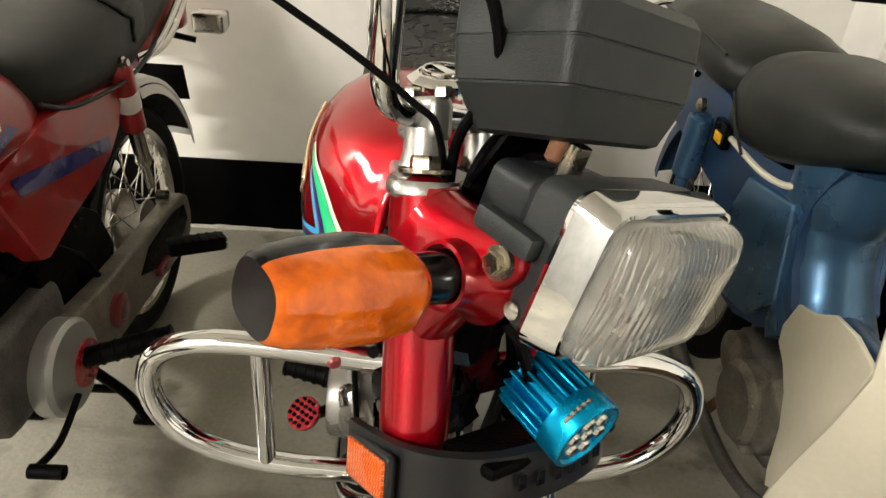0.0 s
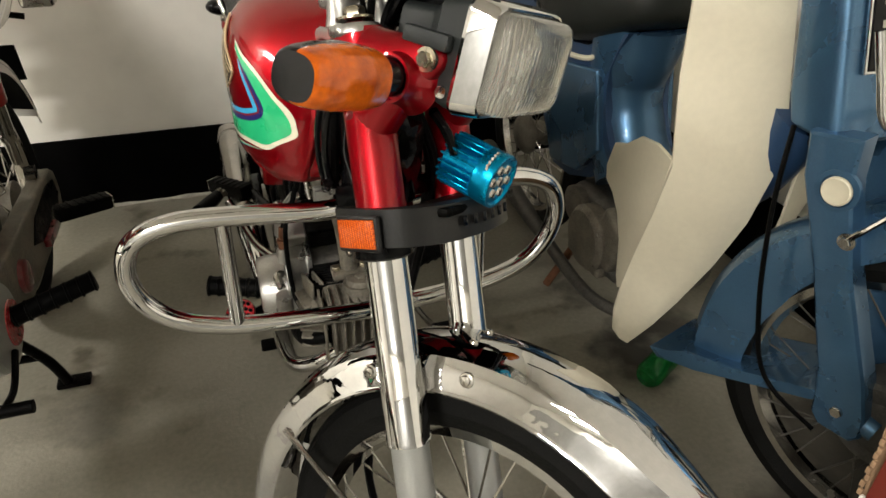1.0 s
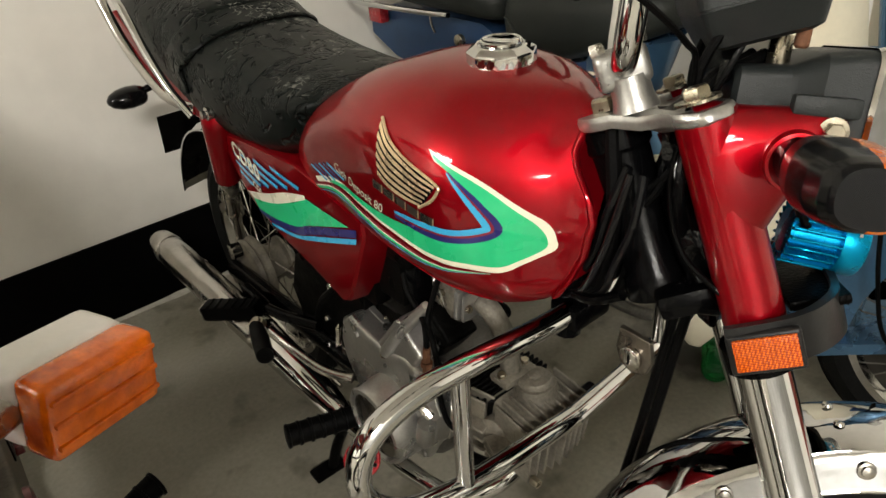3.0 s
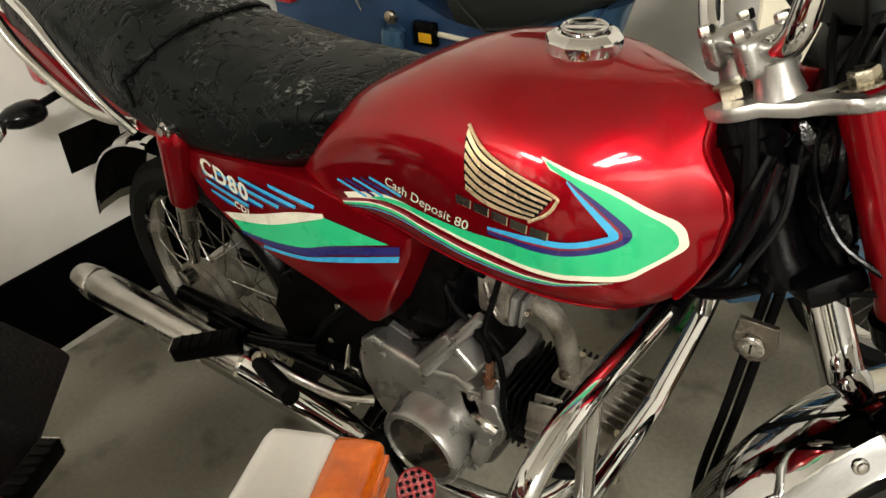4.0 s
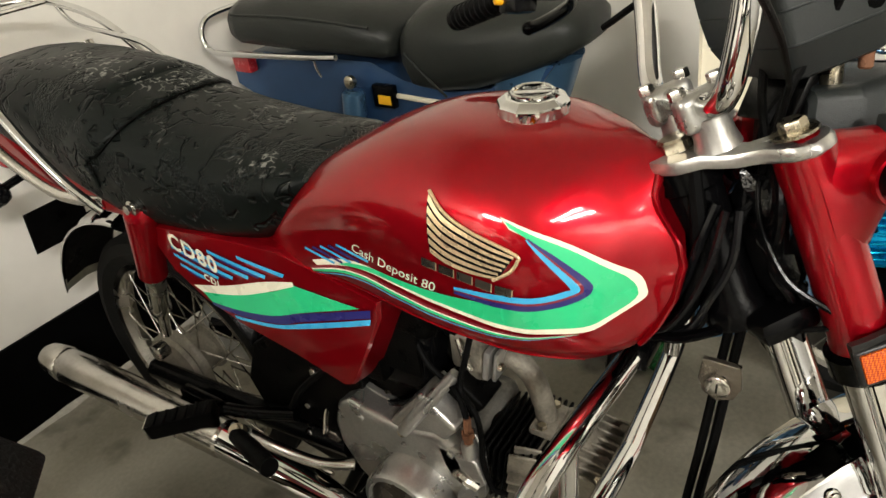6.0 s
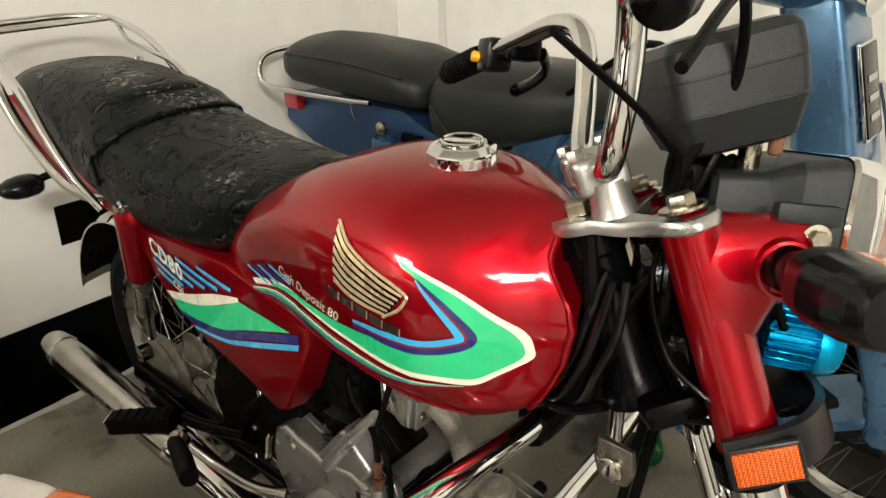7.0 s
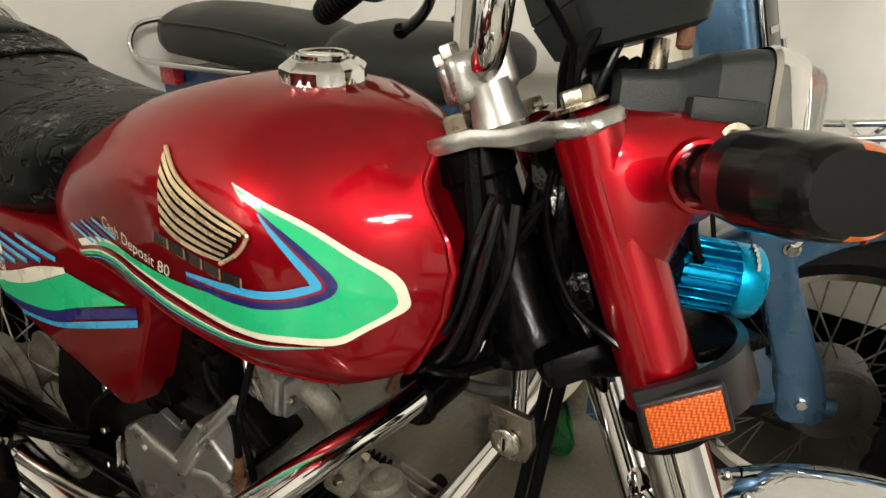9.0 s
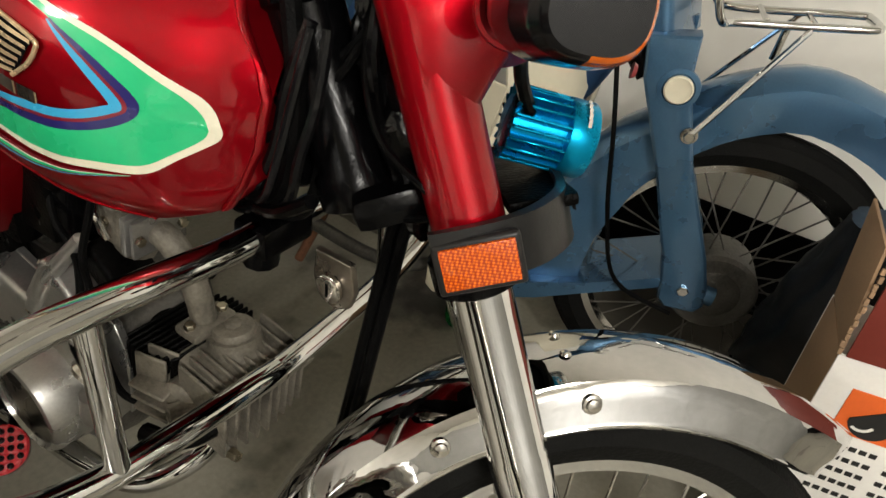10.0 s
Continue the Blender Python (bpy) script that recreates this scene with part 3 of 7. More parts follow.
def motorcycle(label, at, paint, steer, main):
    """A small commuter motorcycle on its stand, with the bars turned by steer degrees to its left."""
    bike = thing("motorcycle", (0, 0.9, 0), label, "motorcycle", Matrix.Translation(at), group="parked motorcycles")
    S = Matrix.Translation(AX0) @ Matrix.Rotation(radians(steer), 4, AXD) @ Matrix.Translation(-AX0)

    def P(name, bm, material, parent=None, label="", sharp=38.0):
        return part(name, tank_bend(bm) if name in SKIN else bm, material, parent or bike, label, sharp)

    def F(name, bm, material, parent=None, label="", sharp=38.0):
        return part(name, moved(bm, S), material, parent or bike, label, sharp)

    # tank with its cap and painted stripes
    tank = P("fuel_tank", loft([tank_ring(y) for y in fine_stations()]), paint, None, "candy red fuel tank with coloured stripes" if main else "red fuel tank with a blue stripe", 60)
    seam = [(tank_x(y, tank_at(y)[1] + 0.008) - 0.001, y, tank_at(y)[1] + 0.007) for y in np.linspace(0.60, 1.0, 14)]
    P("tank_seam", tube(seam, 0.0016, 8), paint, tank)
    P("tank_seam", tube([(-x, y, z) for x, y, z in seam], 0.0016, 8), paint, tank)
    for s in (-1, 1):
        P("tank_lip", tube([(s * (tank_x(0.539, z) - 0.001), 0.5375, z) for z in np.linspace(0.706, 0.880, 16)], 0.0042, 10), paint, tank)
    capz = 0.901
    def decagon(r, h, flat):
        out = []
        for k in range(60):
            a = 2 * math.pi * k / 60
            q = (a % (math.pi / 5)) - math.pi / 10
            out.append(V((0.004 + r * (math.cos(math.pi / 10) / math.cos(q) * flat + 1 - flat) * math.cos(a), 0.713 + r * (math.cos(math.pi / 10) / math.cos(q) * flat + 1 - flat) * math.sin(a), capz - 0.004 + h)))
        return out
    cap = P("fuel_cap", loft([decagon(*p) for p in ((0.033, 0.0, 0), (0.0365, 0.005, 0), (0.0375, 0.0065, 1), (0.0375, 0.0165, 1), (0.0365, 0.0185, 1), (0.029, 0.0235, 1), (0.0255, 0.0240, 0), (0.0245, 0.0215, 0), (0.004, 0.0215, 0))]), CHROME, tank, "ten-sided chrome fuel cap", 14)
    P("cap_knurl", loft([[V((0.004 + (0.0352 if k % 2 else 0.0366) * math.cos(math.pi * k / 60), 0.713 + (0.0352 if k % 2 else 0.0366) * math.sin(math.pi * k / 60), capz - 0.006 + h)) for k in range(120)] for h in (0.0, 0.0085)]), CHROME_DULL, cap)
    P("cap_ring", lathe([(0.0195, 0.0), (0.0225, 0.001), (0.0225, 0.005), (0.021, 0.0062), (0.0195, 0.005)], (0.004, 0.713, capz + 0.0185), (0, 0, 1), 40, loop=True), CHROME, cap)
    P("cap_flap", rbox((0.004, 0.713, capz + 0.0205), (0.011, 0.040, 0.006), 0.002, Matrix.Rotation(radians(28), 4, "Z")), CHROME, cap)
    if main:
        up = [(0.686, 0.852), (0.656, 0.841), (0.618, 0.823), (0.583, 0.801), (0.567, 0.786), (0.560, 0.770)]
        lo = [(0.676, 0.842), (0.658, 0.834), (0.632, 0.815), (0.608, 0.797), (0.601, 0.787), (0.601, 0.782)]
        for s in (-1, 1):
            # cream outline, then the green field 0.3 mm proud of it
            P("cream_stripe", band(up, lo, s, tank_x, 0.0009), CREAM_DECAL, tank)
            P("cream_stripe", band([(0.560, 0.770), (0.562, 0.762), (0.580, 0.747), (0.601, 0.734), (0.640, 0.7325), (0.690, 0.7345), (0.745, 0.7405), (0.805, 0.747), (0.850, 0.750), (0.895, 0.743), (0.945, 0.722)],
                                   [(0.601, 0.784), (0.606, 0.774), (0.615, 0.766), (0.640, 0.758), (0.674, 0.756), (0.700, 0.7505), (0.748, 0.7495), (0.805, 0.7545), (0.850, 0.758), (0.895, 0.752), (0.955, 0.730)], s, tank_x, 0.0009), CREAM_DECAL, tank)
            P("green_field", band([(0.682, 0.8495), (0.652, 0.836), (0.615, 0.817), (0.584, 0.795), (0.571, 0.781), (0.567, 0.770)], [(0.676, 0.8435), (0.658, 0.834), (0.634, 0.8155), (0.611, 0.797), (0.605, 0.788), (0.604, 0.782)], s, tank_x, 0.0014), GREEN, tank)
            P("green_field", band([(0.567, 0.770), (0.570, 0.763), (0.586, 0.750), (0.604, 0.7405), (0.640, 0.739), (0.690, 0.740), (0.745, 0.7452), (0.800, 0.7500), (0.850, 0.7515), (0.905, 0.742)],
                                  [(0.604, 0.782), (0.611, 0.777), (0.622, 0.771), (0.645, 0.765), (0.676, 0.763), (0.707, 0.7610), (0.750, 0.7580), (0.800, 0.7575), (0.845, 0.7580), (0.885, 0.751)], s, tank_x, 0.0014), GREEN, tank)
            for w0, w1, mt in ((0.0, 0.0062, NAVY), (0.0062, 0.0088, WINE), (0.0088, 0.0155, CYAN)):
                o = [(0.658, 0.835), (0.632, 0.8155), (0.610, 0.796), (0.6025, 0.784), (0.611, 0.773), (0.640, 0.7625), (0.685, 0.7600), (0.733, 0.7635)]
                k = [(0.15, -0.08), (0.55, -0.32), (0.9, -0.35), (1.15, 0.0), (0.75, 0.7), (0.35, 0.95), (0.0, 1.0), (0.0, 0.55)]
                P("narrow_stripe", band([(y + w0 * a, z + w0 * c) for (y, z), (a, c) in zip(o, k)], [(y + w1 * a, z + w1 * c) for (y, z), (a, c) in zip(o, k)], s, tank_x, 0.0017), mt, tank)
            base = [(0.600, 0.7315), (0.640, 0.730), (0.690, 0.7315), (0.745, 0.737), (0.805, 0.7435), (0.850, 0.7465), (0.895, 0.7395), (0.950, 0.719)]
            taper = (0.05, 0.35, 0.75, 1, 1, 1, 1, 1)
            for d0, d1, mt in ((0.0, 0.0045, WINE), (0.0045, 0.0065, CREAM_DECAL), (0.0065, 0.0105, GREEN), (0.0125, 0.014, CYAN)):
                P("narrow_stripe", band([(y + 0.012, z - d0 * q) for (y, z), q in zip(base, taper)], [(y + 0.012, z - d1 * q) for (y, z), q in zip(base, taper)], s, tank_x, 0.0012), mt, tank)
            for k in range(5):
                y0, z0 = 0.962 - 0.0155 * k, 0.7335 + 0.0062 * k
                P("slash", band([(y0, z0 + 0.013), (y0 - 0.052, z0 + 0.0085)], [(y0 + 0.002, z0 + 0.0095), (y0 - 0.050, z0 + 0.005)], s, tank_x, 0.0013), CYAN if k % 2 == 0 else NAVY, tank)
            # winged emblem as plain ribs over a row of bars
            for k in range(6):
                t = k / 5
                top = [(0.761 - 0.001 * k, 0.863 - 0.010 * k), (0.742 - 0.001 * k, 0.846 - 0.0085 * k), (0.712, 0.8335 - 0.007 * k), (0.668 + 0.0035 * k, 0.8195 - 0.0045 * k)]
                P("emblem_rib", band(top, [(y, z - d) for (y, z), d in zip(top, (0.0060, 0.0052, 0.0042, 0.0026))], s, tank_x, 0.003), GOLD, tank)
            P("emblem_back", band([(0.763, 0.866), (0.742, 0.8485), (0.712, 0.8355), (0.667, 0.8205)], [(0.757, 0.806), (0.738, 0.7985), (0.712, 0.7935), (0.684, 0.7925)], s, tank_x, 0.0018), GLOSSBLACK, tank)
            P("emblem_edge", tube([(s * (tank_x(y, z) + 0.002), y, z) for y, z in ((0.762, 0.865), (0.742, 0.849), (0.712, 0.836), (0.668, 0.821), (0.665, 0.814), (0.672, 0.803), (0.688, 0.792))], 0.0018, 8), GOLD, tank)
            for k in range(5):
                y0 = 0.768 - 0.0205 * k
                zz = 0.7985 - 0.0028 * k
                for dy, dz, lift, mt in ((-0.0008, -0.0011, 0.0016, GOLD), (0.0, 0.0, 0.0024, STAINED)):
                    P("emblem_bar", band([(y0 + dy, zz + dz), (y0 + dy - 0.0165, zz + dz - 0.0022)], [(y0 + dy + 0.001, zz + dz - 0.0098), (y0 + dy - 0.0155, zz + dz - 0.0120)], s, tank_x, lift), mt, tank)

            def on_tank(u, v, s=s):
                y = 0.874 - u if s < 0 else 0.745 + u
                z = 0.7715 - (0.874 - y) * 0.11 + v
                return V((s * (tank_x(y, z) + 0.002), y, z))
            lettering("script", "Cash Deposit 80", 0.0172, on_tank, CREAM_DECAL, tank, 0.3, 1.0)
    else:
        for s in (-1, 1):
            P("cream_stripe", band([(0.60, 0.755), (0.75, 0.748), (0.90, 0.765)], [(0.60, 0.740), (0.75, 0.733), (0.90, 0.752)], s, tank_x, 0.0012), CREAM_DECAL, tank)
            P("blue_stripe", band([(0.60, 0.740), (0.75, 0.732), (0.92, 0.752)], [(0.60, 0.722), (0.75, 0.712), (0.95, 0.735)], s, tank_x, 0.0014), NAVY, tank)

    # saddle: a crowned cushion with a step
    saddle_rows = ((0.962, 0.07, 0.826, 0.812), (0.972, 0.092, 0.832, 0.79), (1.0, 0.106, 0.836, 0.75), (1.05, 0.114, 0.836, 0.72), (1.12, 0.119, 0.838, 0.702), (1.2, 0.122, 0.845, 0.695), (1.28, 0.124, 0.857, 0.691), (1.33, 0.125, 0.868, 0.69),
                   (1.345, 0.125, 0.874, 0.69), (1.352, 0.126, 0.882, 0.69), (1.37, 0.126, 0.889, 0.691), (1.44, 0.126, 0.897, 0.712), (1.54, 0.124, 0.901, 0.742), (1.64, 0.118, 0.899, 0.772), (1.72, 0.11, 0.89, 0.79), (1.755, 0.098, 0.876, 0.80), (1.768, 0.08, 0.855, 0.815))

    def saddle_point(y, a, lift=0.0):
        """A point of the cushion's skin: a turns from its left edge over the top."""
        w, zt, zb = (float(np.interp(y, [r[0] for r in saddle_rows], [r[m] for r in saddle_rows])) for m in (1, 2, 3))
        zc = zb + 0.55 * (zt - zb)
        c, s = math.cos(a), math.sin(a)
        n = 2.7 if s > 0 else 6.0
        q = (abs(c) ** n + abs(s) ** n) ** (-1 / n)
        return V(((w * q + lift) * c * (1 - 0.06 * max(0, -s)), y, zc + (zt - zc if s > 0 else zc - zb) * q * s + lift * s))
    rows = [[saddle_point(r[0], 2 * math.pi * k / 32) for k in range(32)] for r in saddle_rows]
    saddle = P("seat", loft(rows), SEAT if main else SEAT_PLAIN, None, "black embossed vinyl dual seat cover with pale wear" if main else "black vinyl dual seat", 70)
    # sewn flap where the rear cushion overlaps the front one
    flap = []
    for k in range(61):
        a = radians(-22 + 224 * k / 60)
        y0 = 1.288 + 0.075 * (1 - max(0, math.sin(a))) ** 1.5 + 0.0012 * math.sin(k * 2.1)
        thick = 0.0052 + 0.0010 * math.sin(k * 1.7)
        flap.append([saddle_point(y0 + dy, a, up) for dy, up in ((0.004, -0.004), (0.0, 0.0), (-0.0015, thick * 0.6), (0.001, thick), (0.005, thick * 1.05), (0.030, 0.0052), (0.055, 0.0030), (0.072, -0.001), (0.05, -0.004))])
    P("seat_flap", loft(flap), SEAT if main else SEAT_PLAIN, saddle, "folded seam across the saddle", 60)
    P("seam_thread", tube([saddle_point(1.288 + 0.075 * (1 - max(0, math.sin(a))) ** 1.5 - 0.001, a, 0.0008) for a in (radians(-15 + 7 * k) for k in range(31))], 0.0022, 6, 2), GRIME, saddle)
    # frilled front edge against the tank
    P("seat_frill", tube([saddle_point(0.968 + 0.0015 * (k % 2), radians(8 + 164 * k / 60), 0.001 * (k % 2)) for k in range(61)], 0.0036, 6, 2), SEAT_PLAIN, saddle) if main else None
    if not main:
        for s in (-1, 1):
            P("seat_piping", tube([(s * w, y, z + 0.012) for w, y, z in [(0.119, 1.6, 0.75), (0.125, 1.35, 0.69), (0.12, 1.12, 0.70), (0.11, 1.03, 0.73)]], 0.004, 8), SEAT_PLAIN, saddle)

    # side covers
    outline = [(1.300, 0.692), (1.18, 0.712), (1.02, 0.725), (0.945, 0.706), (0.870, 0.683), (0.873, 0.657), (0.934, 0.532), (0.945, 0.517), (0.958, 0.512), (1.036, 0.541), (1.138, 0.560), (1.224, 0.580), (1.290, 0.615), (1.312, 0.654)]

    def cover_x(y, z):
        return 0.100 + 0.012 * math.sin(max(0, min(1, (y - 0.87) / 0.42)) * math.pi) + 0.006 * (z - 0.51) / 0.2
    for s in (-1, 1):
        bm = bmesh.new()
        cy, cz = 1.08, 0.635
        rings = []
        for k, inset in ((1.0, -0.045), (1.0, -0.012), (0.992, -0.004), (0.975, 0.0), (0.6, 0.001), (0.2, 0.001)):
            ring = []
            for y, z in outline:
                yy, zz = cy + (y - cy) * k, cz + (z - cz) * k
                back = -0.008 if (inset == -0.045 and y < 0.97) else 0.0
                ring.append(V((s * (cover_x(yy, zz) + inset), yy + back, zz)))
            rings.append(ring)
        cov = P("side_cover", loft(rings, caps=True), paint, None, "red side cover with green and blue stripes" if main else "red side cover with a blue flash", 25)
        if main:
            def cx(y, z):
                return cover_x(y, z) + 0.0018
            P("cream_stripe", band([(1.235, 0.606), (1.140, 0.637), (1.060, 0.668), (1.000, 0.684)], [(1.215, 0.600), (1.140, 0.620), (1.084, 0.640), (1.0, 0.677)], s, cx, 0.0019), CREAM_DECAL, cov)
            P("green_field", band([(1.22, 0.603), (1.14, 0.622), (1.084, 0.641), (1.04, 0.658), (1.000, 0.678)], [(1.20, 0.586), (1.144, 0.592), (1.06, 0.609), (1.00, 0.633), (0.900, 0.668)], s, cx, 0.0013), GREEN, cov)
            P("navy_stripe", band([(1.20, 0.586), (1.144, 0.592), (1.06, 0.609), (1.0, 0.632), (0.884, 0.670)], [(1.20, 0.580), (1.144, 0.582), (1.05, 0.598), (1.0, 0.618), (0.886, 0.657)], s, cx, 0.0015), NAVY, cov)
            P("blue_stripe", band([(1.15, 0.579), (1.06, 0.594), (1.0, 0.615), (0.886, 0.655)], [(1.15, 0.573), (1.065, 0.586), (1.0, 0.606), (0.889, 0.645)], s, cx, 0.0017), CYAN, cov)
            for k in range(6):
                y0, z0, run = 1.012 + 0.036 * k, 0.6885 - 0.0115 * k, (0.085, 0.115, 0.14, 0.14, 0.105, 0.06)[k]
                P("slash", band([(y0 + run, z0 + 0.0045 + 0.09 * run), (y0, z0 + 0.0045)], [(y0 + run, z0 - 0.0015 + 0.09 * run), (y0 + 0.004, z0 - 0.0025)], s, cx, 0.0014), CYAN, cov)
                P("slash", band([(y0 + run - 0.014, z0 - 0.0015 + 0.09 * (run - 0.014)), (y0 + 0.014, z0 - 0.0025)], [(y0 + run - 0.014, z0 - 0.005 + 0.09 * (run - 0.014)), (y0 + 0.018, z0 - 0.006)], s, cx, 0.0012), NAVY if k % 2 else WINE, cov)

            def on_cover(u, v, s=s):
                y = 1.262 - u if s < 0 else 1.145 + u
                z = 0.668 - (1.262 - y) * 0.14 + v
                return V((s * (cover_x(y, z) + 0.0035), y, z))

            def on_cover_small(u, v, s=s):
                y = 1.196 - u if s < 0 else 1.150 + u
                z = 0.630 - (1.196 - y) * 0.14 + v
                return V((s * (cover_x(y, z) + 0.0035), y, z))
            lettering("script", "CD80", 0.041, on_cover, CREAM_DECAL, cov, 0.15, 1.14, 0.0011)
            lettering("script", "CDI", 0.018, on_cover_small, CREAM_DECAL, cov, 0.2, 1.15, 0.0004)
        else:
            P("blue_stripe", band([(1.22, 0.620), (1.0, 0.660), (0.91, 0.672)], [(1.22, 0.595), (1.0, 0.628), (0.925, 0.64)], s, cover_x, 0.0025), NAVY, cov)

    # frame
    P("frame_backbone", tube([(0, 0.60, 0.80), (0, 0.75, 0.745), (0, 0.95, 0.70), (0, 1.10, 0.66)], 0.032, 12), BLACK)
    P("steering_head", lathe([(0.024, -0.012), (0.031, -0.010), (0.031, 0.010), (0.0275, 0.014), (0.0275, 0.130), (0.031, 0.135), (0.031, 0.160), (0.02, 0.165)], AX0 + DOWN * 0.035, DOWN, 28), BLACK)
    if main:
        for k, (dx, r) in enumerate(((0.0, 0.0042), (-0.006, 0.0036), (0.005, 0.0048))):
            P("loom_cable", tube([(-0.030 + dx, 0.500 + 0.010 * k, 0.850), (-0.043 + dx, 0.498 + 0.016 * k, 0.805), (-0.046 + dx, 0.512 + 0.014 * k, 0.760), (-0.040 + dx, 0.530 + 0.018 * k, 0.715), (-0.028 + dx, 0.570 + 0.010 * k, 0.690)], r, 8), GLOSSBLACK)
    P("head_nut", lathe([(0.018, -0.022), (0.0245, -0.021), (0.0245, -0.013), (0.018, -0.012)], AX0 + DOWN * 0.034, DOWN, 12), ALU_DIRTY, None, "notched steel head nut")
    P("head_gusset", rbox((0, 0.605, 0.765), (0.046, 0.11, 0.15), 0.014, Matrix.Rotation(radians(-23), 4, "X")), BLACK)
    P("down_tube", tube([(0, 0.56, 0.75), (0, 0.60, 0.66), (0, 0.61, 0.60)], 0.018, 10), BLACK)
    for s in (-1, 1):
        P("pivot_plate", prism([(0.965, 0.53), (1.10, 0.545), (1.20, 0.47), (1.24, 0.38), (1.20, 0.275), (1.06, 0.255), (0.985, 0.30), (0.975, 0.42)], lambda u, v, w: V((s * (0.048 + w), u, v)), 0.022, 0.004), GRIME)
        P("pivot_nut", bolt((s * 0.070, 1.05, 0.335), (s, 0, 0), 0.014, 0.010), CHROME_DULL)
        P("hose_loop", tube([(s * 0.075, 1.02, 0.50), (s * 0.09, 1.08, 0.44), (s * 0.08, 1.14, 0.36), (s * 0.07, 1.20, 0.33)], 0.006, 8), RUBBER)
    P("battery_box", rbox((0, 1.0, 0.60), (0.15, 0.16, 0.20), 0.012), GRIME)
    P("air_box", rbox((0, 0.905, 0.635), (0.13, 0.13, 0.085), 0.02, seg=3), GRIME)
    P("engine_hanger", prism([(0.80, 0.70), (0.92, 0.70), (0.99, 0.60), (0.99, 0.44), (0.93, 0.43), (0.89, 0.50), (0.83, 0.62)], lambda u, v, w: V((-0.045 + w, u, v)), 0.09, 0.004), GRIME)
    P("frame_plate", rbox((0, 0.93, 0.52), (0.10, 0.14, 0.22), 0.015), GRIME)
    for s in (-1, 1):
        P("seat_rail", tube([(s * 0.05, 1.05, 0.68), (s * 0.075, 1.3, 0.70), (s * 0.08, 1.6, 0.71), (s * 0.07, 1.74, 0.72)], 0.013, 10), BLACK)
        P("swing_arm", tube([(s * 0.065, 1.03, 0.315), (s * 0.075, 1.25, 0.305), (s * 0.078, 1.53, 0.29)], 0.019, 10, flat=1.2), BLACK)
        sh = P("rear_shock", lathe([(0.012, -0.012), (0.0235, 0.0), (0.0245, 0.01), (0.0235, 0.155), (0.019, 0.16)], (s * 0.113, 1.302, 0.722), (-s * 0.02 * 1, 0.075, -0.165), 20), paint, None, "rear shock absorber in a red shroud")
        if not main:
            P("bare_patch", lathe([(0.0252, 0.055), (0.0255, 0.06), (0.0253, 0.095), (0.0245, 0.10)], (s * 0.113, 1.302, 0.722), (-s * 0.02, 0.075, -0.165), 20), WHITE, sh)
        P("shock_tube", lathe([(0.0165, 0.15), (0.0165, 0.24), (0.018, 0.245), (0.018, 0.262), (0.010, 0.28), (0.010, 0.345)], (s * 0.113, 1.302, 0.722), (-s * 0.02, 0.075, -0.165), 20), CHROME_DULL, sh)
        P("shock_nut", lathe([(0.012, 0.0), (0.012, 0.010), (0.007, 0.012), (0.007, 0.018)], (s * 0.118, 1.297, 0.732), (s, 0, 0.1), 12), CHROME_DULL, sh)
        P("shock_eye", lathe([(0.006, -0.01), (0.017, -0.01), (0.017, 0.012), (0.006, 0.014)], (s * 0.088, 1.462, 0.372), (s, 0, 0), 16), CHROME_DULL, sh)
        P("tail_panel", prism([(1.32, 0.70), (1.33, 0.735), (1.50, 0.755), (1.64, 0.795), (1.76, 0.835), (1.79, 0.80), (1.66, 0.745), (1.50, 0.706), (1.40, 0.695)], lambda u, v, w: V((s * (0.098 + w), u, v)), 0.013, 0.005), paint, None, "red tail panel under the seat")
    # inner mudguard and the space behind the covers stay dark
    P("inner_mudguard", loft([[V((s0 * 0.055, 1.5 - R * math.cos(radians(a)), 0.29 + R * math.sin(radians(a)))) for s0, R in ((-1, 0.315), (-0.6, 0.33), (0.6, 0.33), (1, 0.315), (0.6, 0.325), (-0.6, 0.325))] for a in range(15, 96, 8)]), BLACK)
    # rear mudguard
    lip = 0.325 if main else 0.300
    sec = ((-0.062, lip), (-0.062, lip + 0.004), (-0.05, 0.337), (-0.025, 0.343), (0, 0.345), (0.025, 0.343), (0.05, 0.337), (0.062, lip + 0.004), (0.062, lip), (0.059, lip), (0.059, lip + 0.003), (0.048, 0.333), (0, 0.342), (-0.048, 0.333), (-0.059, lip + 0.003), (-0.059, lip))
    P("rear_mudguard", loft([[V((x, 1.5 - R * math.cos(radians(a)), 0.29 + R * math.sin(radians(a)))) for x, R in sec] for a in range(92, 166, 6)]), CHROME if main else WHITE, None, "chrome rear mudguard" if main else "pale rear mudguard")
    P("mudguard_liner", loft([[V((x, 1.5 - R * math.cos(radians(a)), 0.29 + R * math.sin(radians(a)))) for x, R in ((-0.0575, 0.322), (-0.047, 0.331), (0, 0.340), (0.047, 0.331), (0.0575, 0.322), (0.045, 0.327), (0, 0.336), (-0.045, 0.327))] for a in range(93, 165, 6)]), GRIME)
    wheel(bike, "rear_wheel", (0, 1.5, 0.283), 0.283, 0.062, "spoked rear wheel with a black tyre", CHROME_DULL, ALU_DIRTY, drum=0.075)
    P("brake_panel", lathe([(0.072, 0.0), (0.076, 0.004), (0.07, 0.012), (0.03, 0.02), (0.012, 0.03), (0.012, 0.05)], (-0.045, 1.5, 0.283), (-1, 0, 0), 32), ALU_DIRTY)
